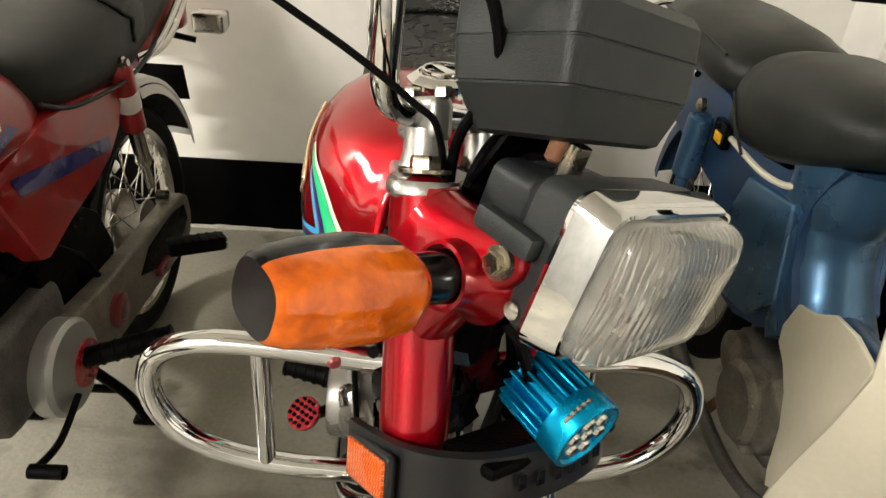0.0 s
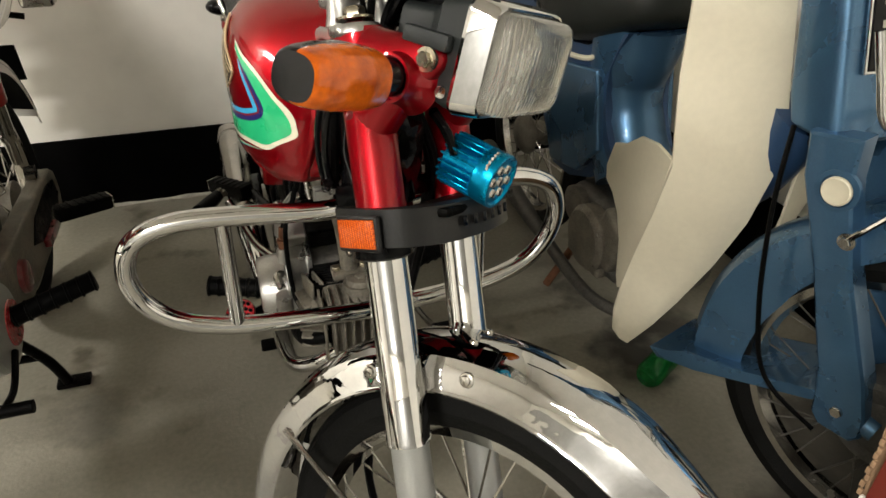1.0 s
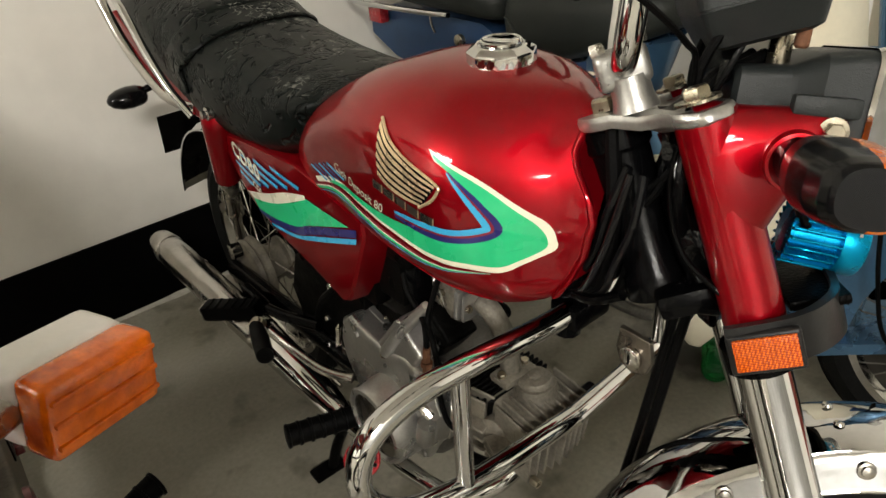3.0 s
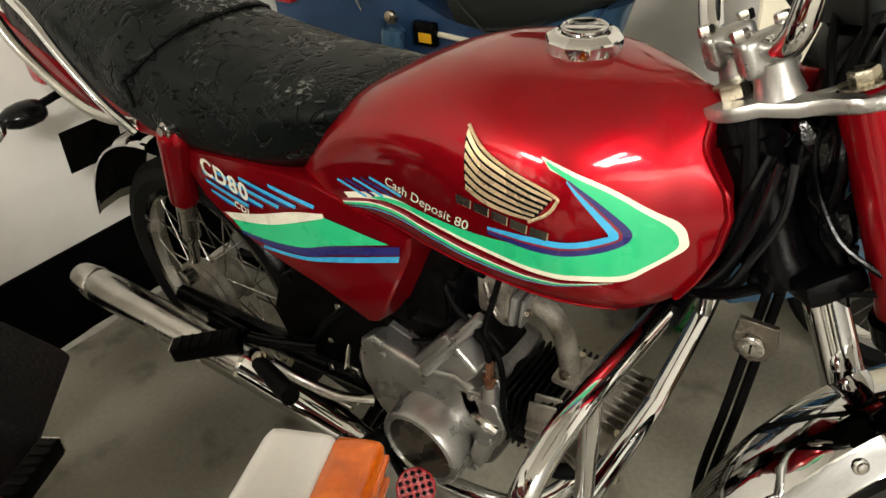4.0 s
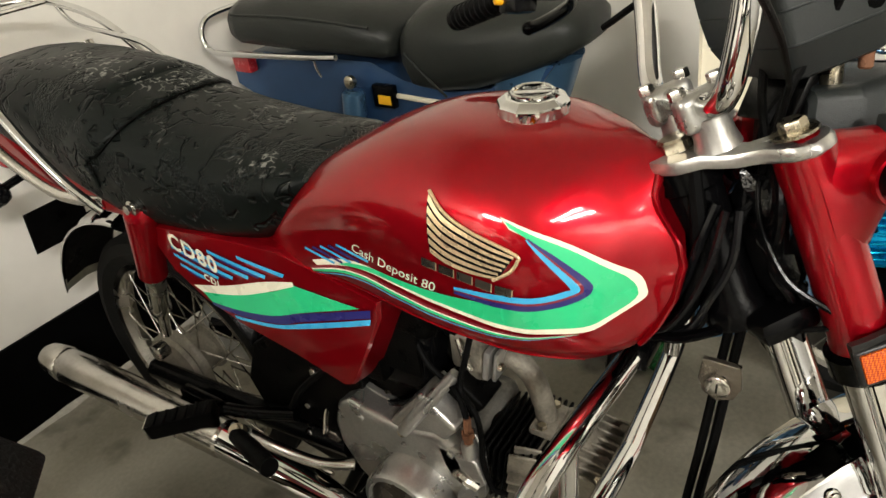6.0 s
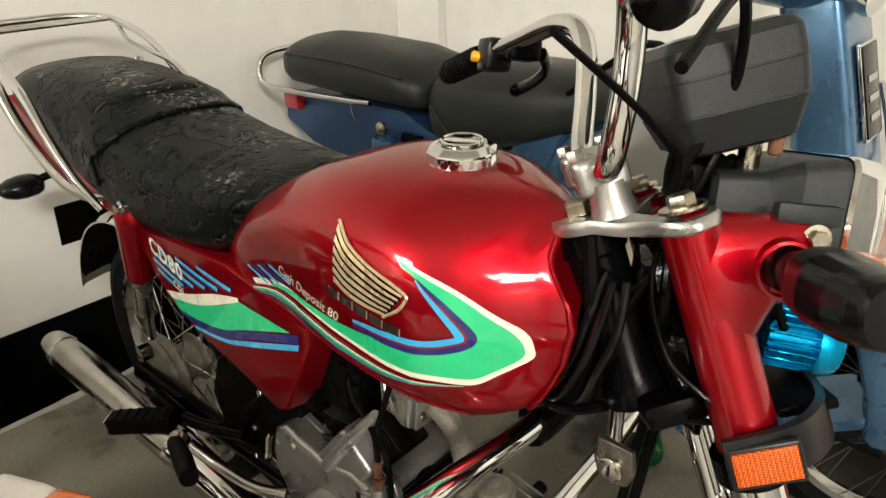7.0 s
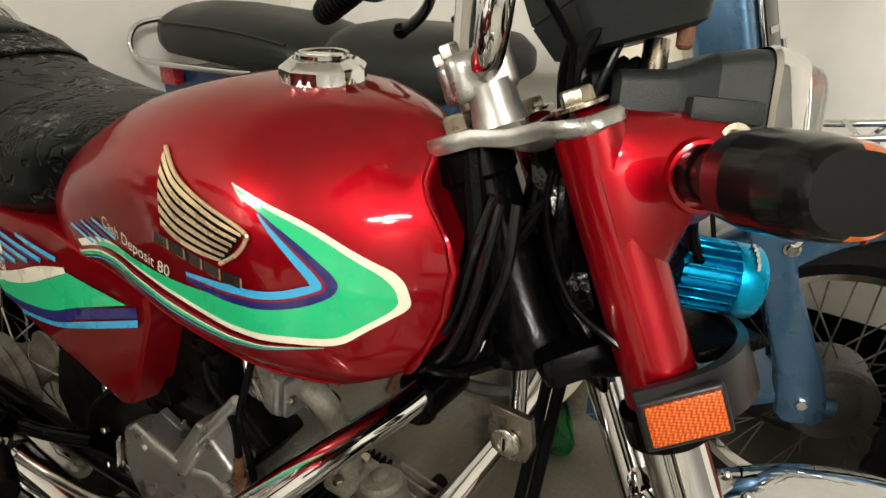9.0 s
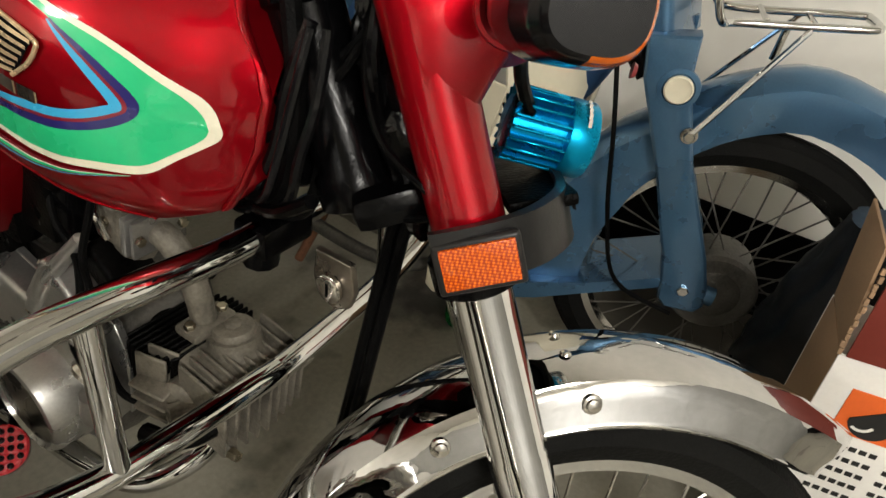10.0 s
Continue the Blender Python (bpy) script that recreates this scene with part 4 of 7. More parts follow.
    P("brake_rod", tube([(-0.10, 1.05, 0.27), (-0.085, 1.48, 0.215)], 0.004, 8, smooth=False), CHROME_DULL)

    # tail: lamp, number plate back, indicators, carrier rail
    P("tail_lamp", rbox((0, 1.86, 0.70), (0.11, 0.055, 0.075), 0.018, seg=3), REDREF, None, "red tail lamp")
    P("tail_housing", rbox((0, 1.815, 0.70), (0.10, 0.06, 0.07), 0.012), BLACK)
    P("plate_bracket", rbox((-0.012, 1.822, 0.53), (0.125, 0.004, 0.10), 0.002, Matrix.Rotation(radians(12), 4, "X")), GRIME, None, "bare black number plate bracket")
    for s in (-1, 1):
        P("indicator_stem", tube([(s * 0.045, 1.78, 0.665), (s * 0.10, 1.79, 0.652)], 0.008, 10, smooth=False), BLACK)
        ind = []
        for t in (0, 0.06, 0.2, 0.45, 0.7, 0.9, 1.0):
            h = (0.012, 0.022, 0.028, 0.030, 0.027, 0.018, 0.006)[(0, 0.06, 0.2, 0.45, 0.7, 0.9, 1.0).index(t)]
            ind.append([V((s * (0.085 + 0.085 * t), 1.795 + h * 1.1 * math.cos(a), 0.645 + h * 0.8 * math.sin(a))) for a in (2 * math.pi * k / 20 for k in range(20))])
        if main:
            P("rear_indicator", loft(ind), GLOSSBLACK, None, "black oval rear indicator", 50)
        else:
            P("rear_indicator", rbox((s * 0.14, 1.79, 0.70), (0.08, 0.05, 0.05), 0.012, seg=3), CHROME_DULL, None, "chrome rear indicator")
            P("indicator_lens", rbox((s * 0.14, 1.825, 0.70), (0.074, 0.03, 0.044), 0.01, seg=3), MAROON)
        P("carrier_rail", tube(([(s * 0.118, 1.40, 0.70), (s * 0.133, 1.443, 0.746), (s * 0.138, 1.50, 0.803), (s * 0.138, 1.568, 0.866), (s * 0.138, 1.66, 0.915), (s * 0.136, 1.76, 0.937)] if main else [(s * 0.112, 1.42, 0.70), (s * 0.128, 1.50, 0.735), (s * 0.140, 1.60, 0.80), (s * 0.145, 1.69, 0.875), (s * 0.14, 1.76, 0.925)]) + [ (s * 0.125, 1.83, 0.945), (s * 0.06, 1.865, 0.95), (0, 1.868, 0.95)], 0.0075, 12), CHROME, None, "bent chrome carrier rail")
        P("carrier_strut", tube([(s * 0.105, 1.40, 0.712), (s * 0.122, 1.52, 0.715), (s * 0.13, 1.66, 0.79), (s * 0.135, 1.72, 0.87)], 0.0105, 12), CHROME_DULL)
    if main:
        P("carrier_rail", tube([(0.135, 1.78, 0.935), (0.131, 1.733, 0.905), (0.112, 1.60, 0.900), (0.094, 1.482, 0.896), (0.085, 1.42, 0.875)], 0.005, 10), CHROME)
    for y in (1.80, 1.835):
        P("carrier_rail", tube([(-0.125, y, 0.943), (0.125, y, 0.943)], 0.0045, 8, smooth=False), CHROME)

    # exhaust
    P("muffler", lathe([(0.030, 0.0), (0.0342, 0.004), (0.0345, 0.12), (0.036, 0.40), (0.036, 0.455), (0.033, 0.462)], (-0.150, 1.235, 0.306), (-0.014, 0.50, -0.004), 32), CHROME_DULL, None, "long dull chrome muffler")
    P("muffler_tip", lathe([(0.0345, 0.0), (0.036, 0.004), (0.0305, 0.055), (0.0275, 0.062), (0.018, 0.055), (0.016, 0.0)], (-0.163, 1.697, 0.3025), (-0.014, 0.50, -0.004), 32), CHROME_DULL, None, "matt steel muffler tip")
    P("exhaust_pipe", tube([(-0.150, 1.262, 0.306), (-0.144, 1.18, 0.292), (-0.138, 1.10, 0.278), (-0.131, 1.03, 0.260), (-0.126, 0.99, 0.252), (-0.120, 0.90, 0.25), (-0.117, 0.80, 0.262), (-0.105, 0.72, 0.283), (-0.07, 0.675, 0.315), (-0.03, 0.660, 0.345), (-0.015, 0.655, 0.365)], [0.0335, 0.0325, 0.030, 0.026, 0.019, 0.0155, 0.014, 0.0135, 0.0135, 0.0135, 0.0135], 14), CHROME)
    P("exhaust_bracket", rbox((-0.115, 1.33, 0.325), (0.02, 0.10, 0.03), 0.004), BLACK)
    P("pillion_peg_hanger", tube([(-0.085, 1.12, 0.36), (-0.11, 1.20, 0.35), (-0.125, 1.25, 0.35)], 0.011, 10), BLACK)
    for s in (-1, 1):
        d = (V((s * (0.212 if main else 0.262), 1.352 if main else 1.335, 0.338)) - V((s * 0.135, 1.255, 0.352))).normalized()
        PX = 0.175 if main else 0.212
        q = d.to_track_quat("X", "Z").to_matrix().to_4x4()
        peg = P("pillion_peg", rbox((s * PX, 1.305, 0.345), (0.118, 0.036, 0.032), 0.006, q), RUBBER, None, "black rubber pillion footpeg")
        P("peg_end", rbox(V((s * PX, 1.305, 0.345)) + d * 0.0605, (0.003, 0.033, 0.029), 0.001, q), CHROME_DULL, peg)
        for k in range(6):
            P("peg_rib", rbox(V((s * PX, 1.305, 0.3605)) + d * (-0.045 + 0.018 * k), (0.006, 0.032, 0.005), 0.002, q), RUBBER, peg)
        pf = P("footpeg", tube([(s * 0.125, 0.955, 0.285 if main else 0.315), (s * (0.24 if main else 0.268), 0.985, 0.296 if main else 0.350)], 0.0185, 14, smooth=False), RUBBER, None, "black ribbed rubber footpeg")
        for k in range(7):
            c = V((s * 0.13, 0.956, 0.2855 if main else 0.316)).lerp(V((s * (0.238 if main else 0.266), 0.984, 0.2958 if main else 0.349)), k / 6)
            P("peg_rib", lathe([(0.0175, -0.003), (0.0205, -0.002), (0.0205, 0.002), (0.0175, 0.003)], c, (s * 0.115, 0.03, 0.011), 14), RUBBER, pf)
        P("footpeg_bar", tube([(0, 0.93, 0.265), (s * 0.07, 0.935, 0.265), (s * 0.125, 0.955, 0.285)], 0.011, 10), BLACK)
    if main:
        kick = P("kick_lever", tube([(-0.105, 0.985, 0.335), (-0.135, 1.03, 0.345), (-0.160, 1.085, 0.375), (-0.180, 1.115, 0.410)], 0.009, 10), CHROME_DULL, None, "folded kick-start lever")
        P("kick_rubber", tube([(-0.198, 1.118, 0.423), (-0.215, 1.06, 0.436), (-0.232, 1.006, 0.450)], [0.012, 0.0145, 0.0135], 14), RUBBER, kick, "black rubber kick pedal")
        P("kick_bolt", lathe([(0.013, -0.004), (0.013, 0.006), (0.009, 0.007), (0.009, 0.013), (0.003, 0.014)], (-0.192, 1.120, 0.422), (-0.4, 0.2, 0.9), 16), BRASS, kick)
    P("brake_pedal", tube([(-0.10, 0.98, 0.27), (-0.135, 0.93, 0.262), (-0.165, 0.88, 0.285), (-0.18, 0.85, 0.305)], 0.007, 10, flat=1.6), GRIME)
    pad = P("brake_pad", lathe([(0.010, -0.008), (0.026, -0.007), (0.028, -0.003), (0.028, 0.004), (0.026, 0.006), (0.01, 0.006)], (-0.184, 0.842, 0.318), (-0.35, -0.45, 0.82), 24), REDREF, None, "round red rubber brake pedal pad")
    s1, u1, d1 = axes((-0.35, -0.45, 0.82))
    for i in range(-2, 3):
        for j in range(-2, 3):
            if i * i + j * j < 7:
                P("pad_stud", lathe([(0.0035, 0), (0.003, 0.004), (0.001, 0.0045)], V((-0.184, 0.842, 0.318)) + s1 * 0.0098 * i + u1 * 0.0098 * j + d1 * 0.006, d1, 8), GRIME if main else REDREF, pad)
    # centre stand
    for s in (-1, 1):
        P("stand_leg", tube([(s * 0.05, 1.04, 0.24), (s * 0.10, 1.10, 0.10), (s * 0.12, 1.12, 0.015)], 0.011, 10), GRIME)
        P("stand_foot", rbox((s * 0.13, 1.125, 0.008), (0.07, 0.035, 0.012), 0.004), GRIME)
    P("stand_bar", tube([(-0.10, 1.10, 0.11), (0.10, 1.10, 0.11)], 0.009, 8, smooth=False), GRIME)
    # chain case on the left
    cc = [(1.56, 0.33), (1.57, 0.28), (1.55, 0.235), (1.50, 0.215), (1.10, 0.235), (0.93, 0.25), (0.88, 0.29), (0.90, 0.36), (0.98, 0.385), (1.10, 0.37), (1.45, 0.355), (1.53, 0.35)]
    grey = SILVER if main else ALU_DIRTY
    ch = P("chain_case", prism(cc, lambda u, v, w: V((0.075 + w, u, v)), 0.036, 0.008), grey, None, "grey metal chain case" if main else "scuffed grey chain case with rusty patches")
    if not main:
        P("case_panel", prism([(1.52, 0.325), (1.53, 0.285), (1.50, 0.262), (1.30, 0.275), (1.24, 0.30), (1.30, 0.335), (1.45, 0.34)], lambda u, v, w: V((0.111 + w, u, v)), 0.003, 0.001), GRIME, ch)
        P("rusty_boss", lathe([(0.036, 0), (0.034, 0.010), (0.026, 0.013), (0.008, 0.013)], (0.110, 1.12, 0.30), (1, 0, 0), 20), MAROON, ch, "rusty red boss")
        P("rusty_bracket", rbox((0.116, 1.36, 0.262), (0.02, 0.10, 0.020), 0.004), MAROON, ch)
    sp_ = P("sprocket_cover", lathe([(0.085, 0), (0.085, 0.028), (0.078, 0.036), (0.04, 0.04), (0.01, 0.041)], (0.085, 0.93, 0.315), (1, 0, 0), 28), SILVER)
    if not main:
        P("cover_disc", lathe([(0.044, 0), (0.043, 0.003), (0.01, 0.004)], (0.1245, 0.955, 0.305), (1, 0, 0), 24), REDREF, sp_, "faded red cover disc")
    P("gear_lever", tube([(0.13, 0.90, 0.28), (0.145, 0.80, 0.275), (0.15, 0.72, 0.30)], 0.006, 8), CHROME_DULL if main else GRIME)
    P("lever_rubber", tube([(0.145, 0.72, 0.30), (0.195, 0.72, 0.30)], 0.011, 10, smooth=False), RUBBER)

    # engine: crankcase, clutch cover, finned barrel and head, carburettor
    P("crankcase", rbox((0, 0.90, 0.36), (0.17, 0.23, 0.17), 0.03, seg=3), ENGINE_DARK)
    rc = [(1.016, 0.405), (1.012, 0.365), (0.985, 0.315), (0.93, 0.265), (0.86, 0.255), (0.80, 0.285), (0.778, 0.34), (0.772, 0.42), (0.785, 0.455), (0.83, 0.470), (0.89, 0.452), (0.945, 0.460), (0.975, 0.468), (1.002, 0.450)]
    eng = P("clutch_case", prism(rc, lambda u, v, w: V((-0.060 - w, u, v)), 0.038, 0.012), ALU, None, "grey cast crankcase cover")
    P("clutch_case", prism([(0.89 + (y - 0.89) * 1.02, 0.36 + (z - 0.36) * 1.02) for y, z in rc], lambda u, v, w: V((-0.052 - w, u, v)), 0.010, 0.003), ALU, eng)
    P("clutch_cover", lathe([(0.070, 0.0), (0.0675, 0.044), (0.064, 0.051), (0.058, 0.0525), (0.056, 0.047), (0.012, 0.046)], (-0.092, 0.868, 0.338), (-1, 0, 0), 40), ALU, eng, "round clutch cover")
    P("clutch_disc", lathe([(0.0545, 0.0), (0.0545, 0.002), (0.01, 0.004)], (-0.138, 0.868, 0.338), (-1, 0, 0), 40), STAINED, eng)
    NK = Matrix.Rotation(radians(-52), 4, "X")
    P("case_neck", rbox((-0.062, 0.850, 0.470), (0.060, 0.105, 0.070), 0.008, NK, 3), ALU, eng, "cast neck of the crankcase")
    P("neck_ridge", tube([(-0.094, 0.880, 0.452), (-0.090, 0.839, 0.512), (-0.066, 0.800, 0.566)], [0.010, 0.010, 0.008], 14, smooth=False), ALU, eng)
    P("ridge_bolt", bolt((-0.096, 0.881, 0.449), (-0.7, 0.6, -0.6), 0.0065, 0.006), BRASS, eng)
    P("barrel_base", rbox((-0.030, 0.815, 0.500), (0.055, 0.075, 0.062), 0.007, NK, 3), GRIME, eng)
    P("oil_filler", tube([(-0.09, 0.80, 0.33), (-0.105, 0.785, 0.35), (-0.105, 0.775, 0.39)], 0.014, 12), ALU, eng)
    P("clutch_arm", tube([(-0.105, 0.79, 0.425), (-0.112, 0.775, 0.430), (-0.108, 0.757, 0.418)], 0.007, 8), CHROME_DULL, eng)
    P("arm_bracket", prism([(0.822, 0.452), (0.790, 0.462), (0.762, 0.450), (0.750, 0.415), (0.768, 0.392), (0.800, 0.398), (0.815, 0.420)], lambda u, v, w: V((-0.088 - w, u, v)), 0.010, 0.003), ALU, eng)
    P("cable_socket", lathe([(0.010, 0), (0.010, 0.022), (0.008, 0.026)], (-0.098, 0.770, 0.462), (0, 0, 1), 12), ALU, eng)
    P("cable_adjuster", lathe([(0.0065, 0), (0.0065, 0.010), (0.009, 0.011), (0.009, 0.018), (0.006, 0.019), (0.0055, 0.040)], (-0.098, 0.770, 0.486), (0.1, 0.02, 1), 6), RUST, eng, "rusty cable adjuster")
    for y, z in ((0.80, 0.30), (0.80, 0.45), (0.955, 0.445)):
        P("case_bolt", bolt((-0.098, y, z), (-1, 0, 0), 0.0055, 0.004), ALU, eng)
    for k in range(9):
        y = 0.785 - 0.0105 * k
        P("barrel_fin", rbox((0, y, 0.388 + 0.002 * k), (0.130 - 0.004 * abs(k - 4), 0.0042, 0.105), 0.0016, Matrix.Rotation(radians(8), 4, "X"), 1), GRIME, eng)
    P("barrel", lathe([(0.043, 0), (0.043, 0.13)], (0, 0.80, 0.39), (0, -1, 0.12), 24), GRIME, eng)
    HR = Matrix.Rotation(radians(8), 4, "X")
    head = P("cylinder_head", rbox((0, 0.665, 0.410), (0.098, 0.088, 0.080), 0.012, HR), ALU_DIRTY, eng, "grimy finned cylinder head")
    for k in range(9):
        P("head_fin", rbox((-0.056 + 0.014 * k, 0.650, 0.409), (0.0042, 0.088 - 0.004 * abs(k - 4), 0.094), 0.0016, HR, 1), ALU_DIRTY, head)
    for k in range(3):
        P("plug_fin", rbox((-0.064, 0.708, 0.392 + 0.017 * k), (0.044, 0.044, 0.0045), 0.0016, HR @ Matrix.Rotation(radians(14), 4, "Z"), 1), ALU_DIRTY, head)
        P("plug_fin", rbox((-0.070, 0.655, 0.385 + 0.015 * k), (0.036, 0.040, 0.0045), 0.0016, HR @ Matrix.Rotation(radians(-18), 4, "Z"), 1), ALU_DIRTY, head)
    for k in range(2):
        P("plug_fin", rbox((-0.052 - 0.016 * k, 0.712, 0.442), (0.0045, 0.036, 0.040), 0.0016, HR @ Matrix.Rotation(radians(20), 4, "Z"), 1), ALU_DIRTY, head)
    P("plug_boss", lathe([(0.022, -0.012), (0.022, 0.004), (0.016, 0.008), (0.006, 0.009)], (-0.060, 0.682, 0.412), (-1, -0.2, 0.1), 20), ALU_DIRTY, head)
    for q in (-1, 1):
        P("head_nut", bolt((-0.05, 0.618, 0.405 + 0.042 * q), (0, -1, 0.1), 0.007, 0.012), BRASS, head)
    P("front_lug", rbox((0.052, 0.612, 0.440), (0.020, 0.026, 0.018), 0.005, HR), ALU_DIRTY, head)
    P("tappet_base", lathe([(0.034, 0.0), (0.030, 0.012), (0.029, 0.02)], (0.012, 0.672, 0.445), (0, 0.08, 1), 28), ALU_DIRTY, head)
    P("tappet_cap", lathe([(0.024, 0.0), (0.0245, 0.007), (0.022, 0.011), (0.011, 0.0115)], (0.012, 0.673, 0.462), (0, 0.08, 1), 28), ALU_DIRTY, head, "round tappet cap with a hexagon")
    P("tappet_hex", bolt((0.012, 0.674, 0.4735), (0, 0.08, 1), 0.0095, 0.004), ALU_DIRTY, head)
    P("tappet_cap", lathe([(0.026, 0.0), (0.0265, 0.007), (0.024, 0.011), (0.012, 0.0115)], (0.0, 0.665, 0.36), (0, -0.08, -1), 28), ALU, head)
    P("intake_pipe", tube([(-0.004, 0.765, 0.565), (-0.004, 0.740, 0.558), (-0.002, 0.722, 0.535), (0.0, 0.712, 0.50), (0.0, 0.706, 0.465)], 0.0148, 16), ALU_DIRTY, eng, "curved intake pipe")
    P("intake_flange", rbox((0, 0.703, 0.468), (0.06, 0.035, 0.012), 0.005), ALU_DIRTY, eng)
    for s in (-1, 1):
        P("flange_bolt", bolt((s * 0.022, 0.703, 0.474), (0, 0, 1), 0.0065, 0.006), BRASS, eng)
    carb = P("carburettor", rbox((-0.006, 0.802, 0.575), (0.062, 0.052, 0.064), 0.010, seg=3), ALU_DIRTY, eng, "small carburettor")
    P("float_bowl", lathe([(0.025, 0), (0.026, 0.02), (0.018, 0.036), (0.006, 0.04)], (-0.006, 0.800, 0.550), (0, 0.1, -1), 20), ALU_DIRTY, carb)
    P("carb_top", lathe([(0.019, 0), (0.021, 0.03), (0.018, 0.045), (0.006, 0.05)], (0, 0.81, 0.612), (0, 0.1, 1), 20), GRIME, carb)
    P("carb_flange", rbox((-0.004, 0.772, 0.566), (0.070, 0.010, 0.050), 0.004, Matrix.Rotation(radians(8), 4, "X")), ALU, carb)
    P("carb_screw", bolt((-0.037, 0.80, 0.575), (-1, 0, 0), 0.006, 0.01), BRASS, carb)
    P("choke_lever", tube([(-0.040, 0.81, 0.60), (-0.046, 0.80, 0.585), (-0.044, 0.79, 0.56)], 0.004, 8), CHROME_DULL, carb)
    P("carb_flange", rbox((-0.004, 0.760, 0.566), (0.066, 0.006, 0.048), 0.003, Matrix.Rotation(radians(8), 4, "X")), ALU, carb)
    for q in (-0.026, 0.026):
        P("flange_bolt", bolt((-0.004 + q, 0.757, 0.566), (0, -1, 0), 0.006, 0.006), BRASS, carb)
    P("fuel_hose", tube([(-0.03, 0.815, 0.60), (-0.05, 0.83, 0.63), (-0.045, 0.80, 0.67), (-0.03, 0.76, 0.69)], 0.005, 8), RUBBER, carb)
    P("air_box", rbox((0.0, 0.925, 0.585), (0.115, 0.165, 0.20), 0.02, seg=3), BLACK, None, "black air cleaner box")
    P("box_lid", rbox((-0.060, 0.925, 0.60), (0.008, 0.13, 0.14), 0.003, seg=2), GRIME)
    P("air_hose", tube([(0, 0.83, 0.59), (0, 0.87, 0.60), (0, 0.92, 0.60)], 0.025, 14), RUBBER)
    P("spark_plug_lead", tube([(-0.050, 0.778, 0.640), (-0.062, 0.785, 0.595), (-0.074, 0.790, 0.552), (-0.088, 0.762, 0.535), (-0.092, 0.753, 0.500), (-0.092, 0.754, 0.450), (-0.088, 0.744, 0.400), (-0.075, 0.715, 0.388)], 0.0042, 8), RUBBER)
    P("spark_cap", tube([(-0.05, 0.632, 0.40), (-0.085, 0.655, 0.385), (-0.095, 0.70, 0.375)], 0.011, 10), RUBBER)
    P("breather_hose", tube([(-0.040, 0.985, 0.435), (-0.055, 0.95, 0.446), (-0.062, 0.914, 0.460), (-0.058, 0.88, 0.480), (-0.050, 0.850, 0.508)], 0.0055, 8), GLOSSBLACK)
    P("hose_union", merged(lathe([(0.008, -0.012), (0.008, 0.004), (0.011, 0.005), (0.011, 0.012), (0.006, 0.013)], (-0.045, 0.945, 0.452), (-0.3, -1, 0.3), 8), bolt((-0.048, 0.962, 0.450), (-1, 0.2, 0.4), 0.008, 0.006)), BRASS, eng, "brass hose union")
    for y, z, r in ((1.104, 0.323, 0.008), (1.087, 0.393, 0.006), (1.053, 0.479, 0.007)):
        P("frame_bolt", bolt((-0.078, y, z), (-1, 0, 0.2), r, 0.007), CHROME_DULL)
    P("brake_spring", tube([(-0.082 + 0.006 * math.cos(k * 1.57), 1.062 - 0.0004 * k, 0.345 + 0.0014 * k + 0.006 * math.sin(k * 1.57)) for k in range(40)], 0.0012, 5, 1), CHROME_DULL)
    P("clutch_cable", tube([(-0.094, 0.771, 0.522), (-0.080, 0.790, 0.545), (-0.070, 0.817, 0.553), (-0.066, 0.845, 0.570), (-0.05, 0.875, 0.60)], 0.0042, 8), RUBBER)

    # crash guard: one bent bar in a plane across the bike
    if main:
        for s in (-1, 1):
            P("crash_guard", tube([(s * 0.018, 0.588, 0.648), (s * 0.06, 0.592, 0.645), (s * 0.16, 0.597, 0.652), (s * 0.235, 0.60, 0.652), (s * 0.285, 0.602, 0.632), (s * 0.303, 0.604, 0.59), (s * 0.295, 0.604, 0.545), (s * 0.265, 0.602, 0.508), (s * 0.22, 0.60, 0.487), (s * 0.15, 0.597, 0.475), (0, 0.592, 0.468)], 0.0135, 16), CHROME, None, "chrome tube crash guard")
            P("guard_brace", tube([(s * 0.175, 0.597, 0.652), (s * 0.178, 0.597, 0.482)], 0.0105, 14, smooth=False), CHROME)
        P("guard_mount", rbox((0, 0.59, 0.645), (0.06, 0.04, 0.03), 0.006), BLACK)
        lk = P("lock_plate", prism([(0.515, 0.672), (0.478, 0.672), (0.474, 0.645), (0.480, 0.628), (0.496, 0.620), (0.512, 0.628), (0.518, 0.645)], lambda u, v, w: V((-0.021 - w, u, v)), 0.006, 0.002), STAINED, None, "steel steering lock with a keyhole")
        P("lock_barrel", lathe([(0.013, 0), (0.013, 0.004), (0.011, 0.0055), (0.003, 0.0055)], (-0.028, 0.497, 0.643), (-1, 0, 0), 20), CHROME_DULL, lk)
        P("key_slot", rbox((-0.0338, 0.497, 0.643), (0.001, 0.002, 0.012), 0), BLACK, lk)

    # ---- what turns with the bars ----
    e1, ef = V((1, 0, 0)), V((0, -0.919, 0.394))
    for s in (-1, 1):
        top = V((s * 0.075, 0.50, 0.905))
        cov = F("fork_cover", lathe([(0.022, 0.006), (0.0252, 0.008), (0.0257, 0.02), (0.0259, 0.195), (0.027, 0.2), (0.027, 0.206), (0.0238, 0.207)], top + V((0, -0.003, 0)), DOWN, 32), paint, None, "red painted upper fork cover")
        F("fork_tube", lathe([(0.0232, 0.20), (0.0232, 0.378), (0.0243, 0.380), (0.0243, 0.436), (0.0250, 0.438), (0.0250, 0.443), (0.02, 0.444)], top, DOWN, 32), CHROME, None, "chrome fork tube")
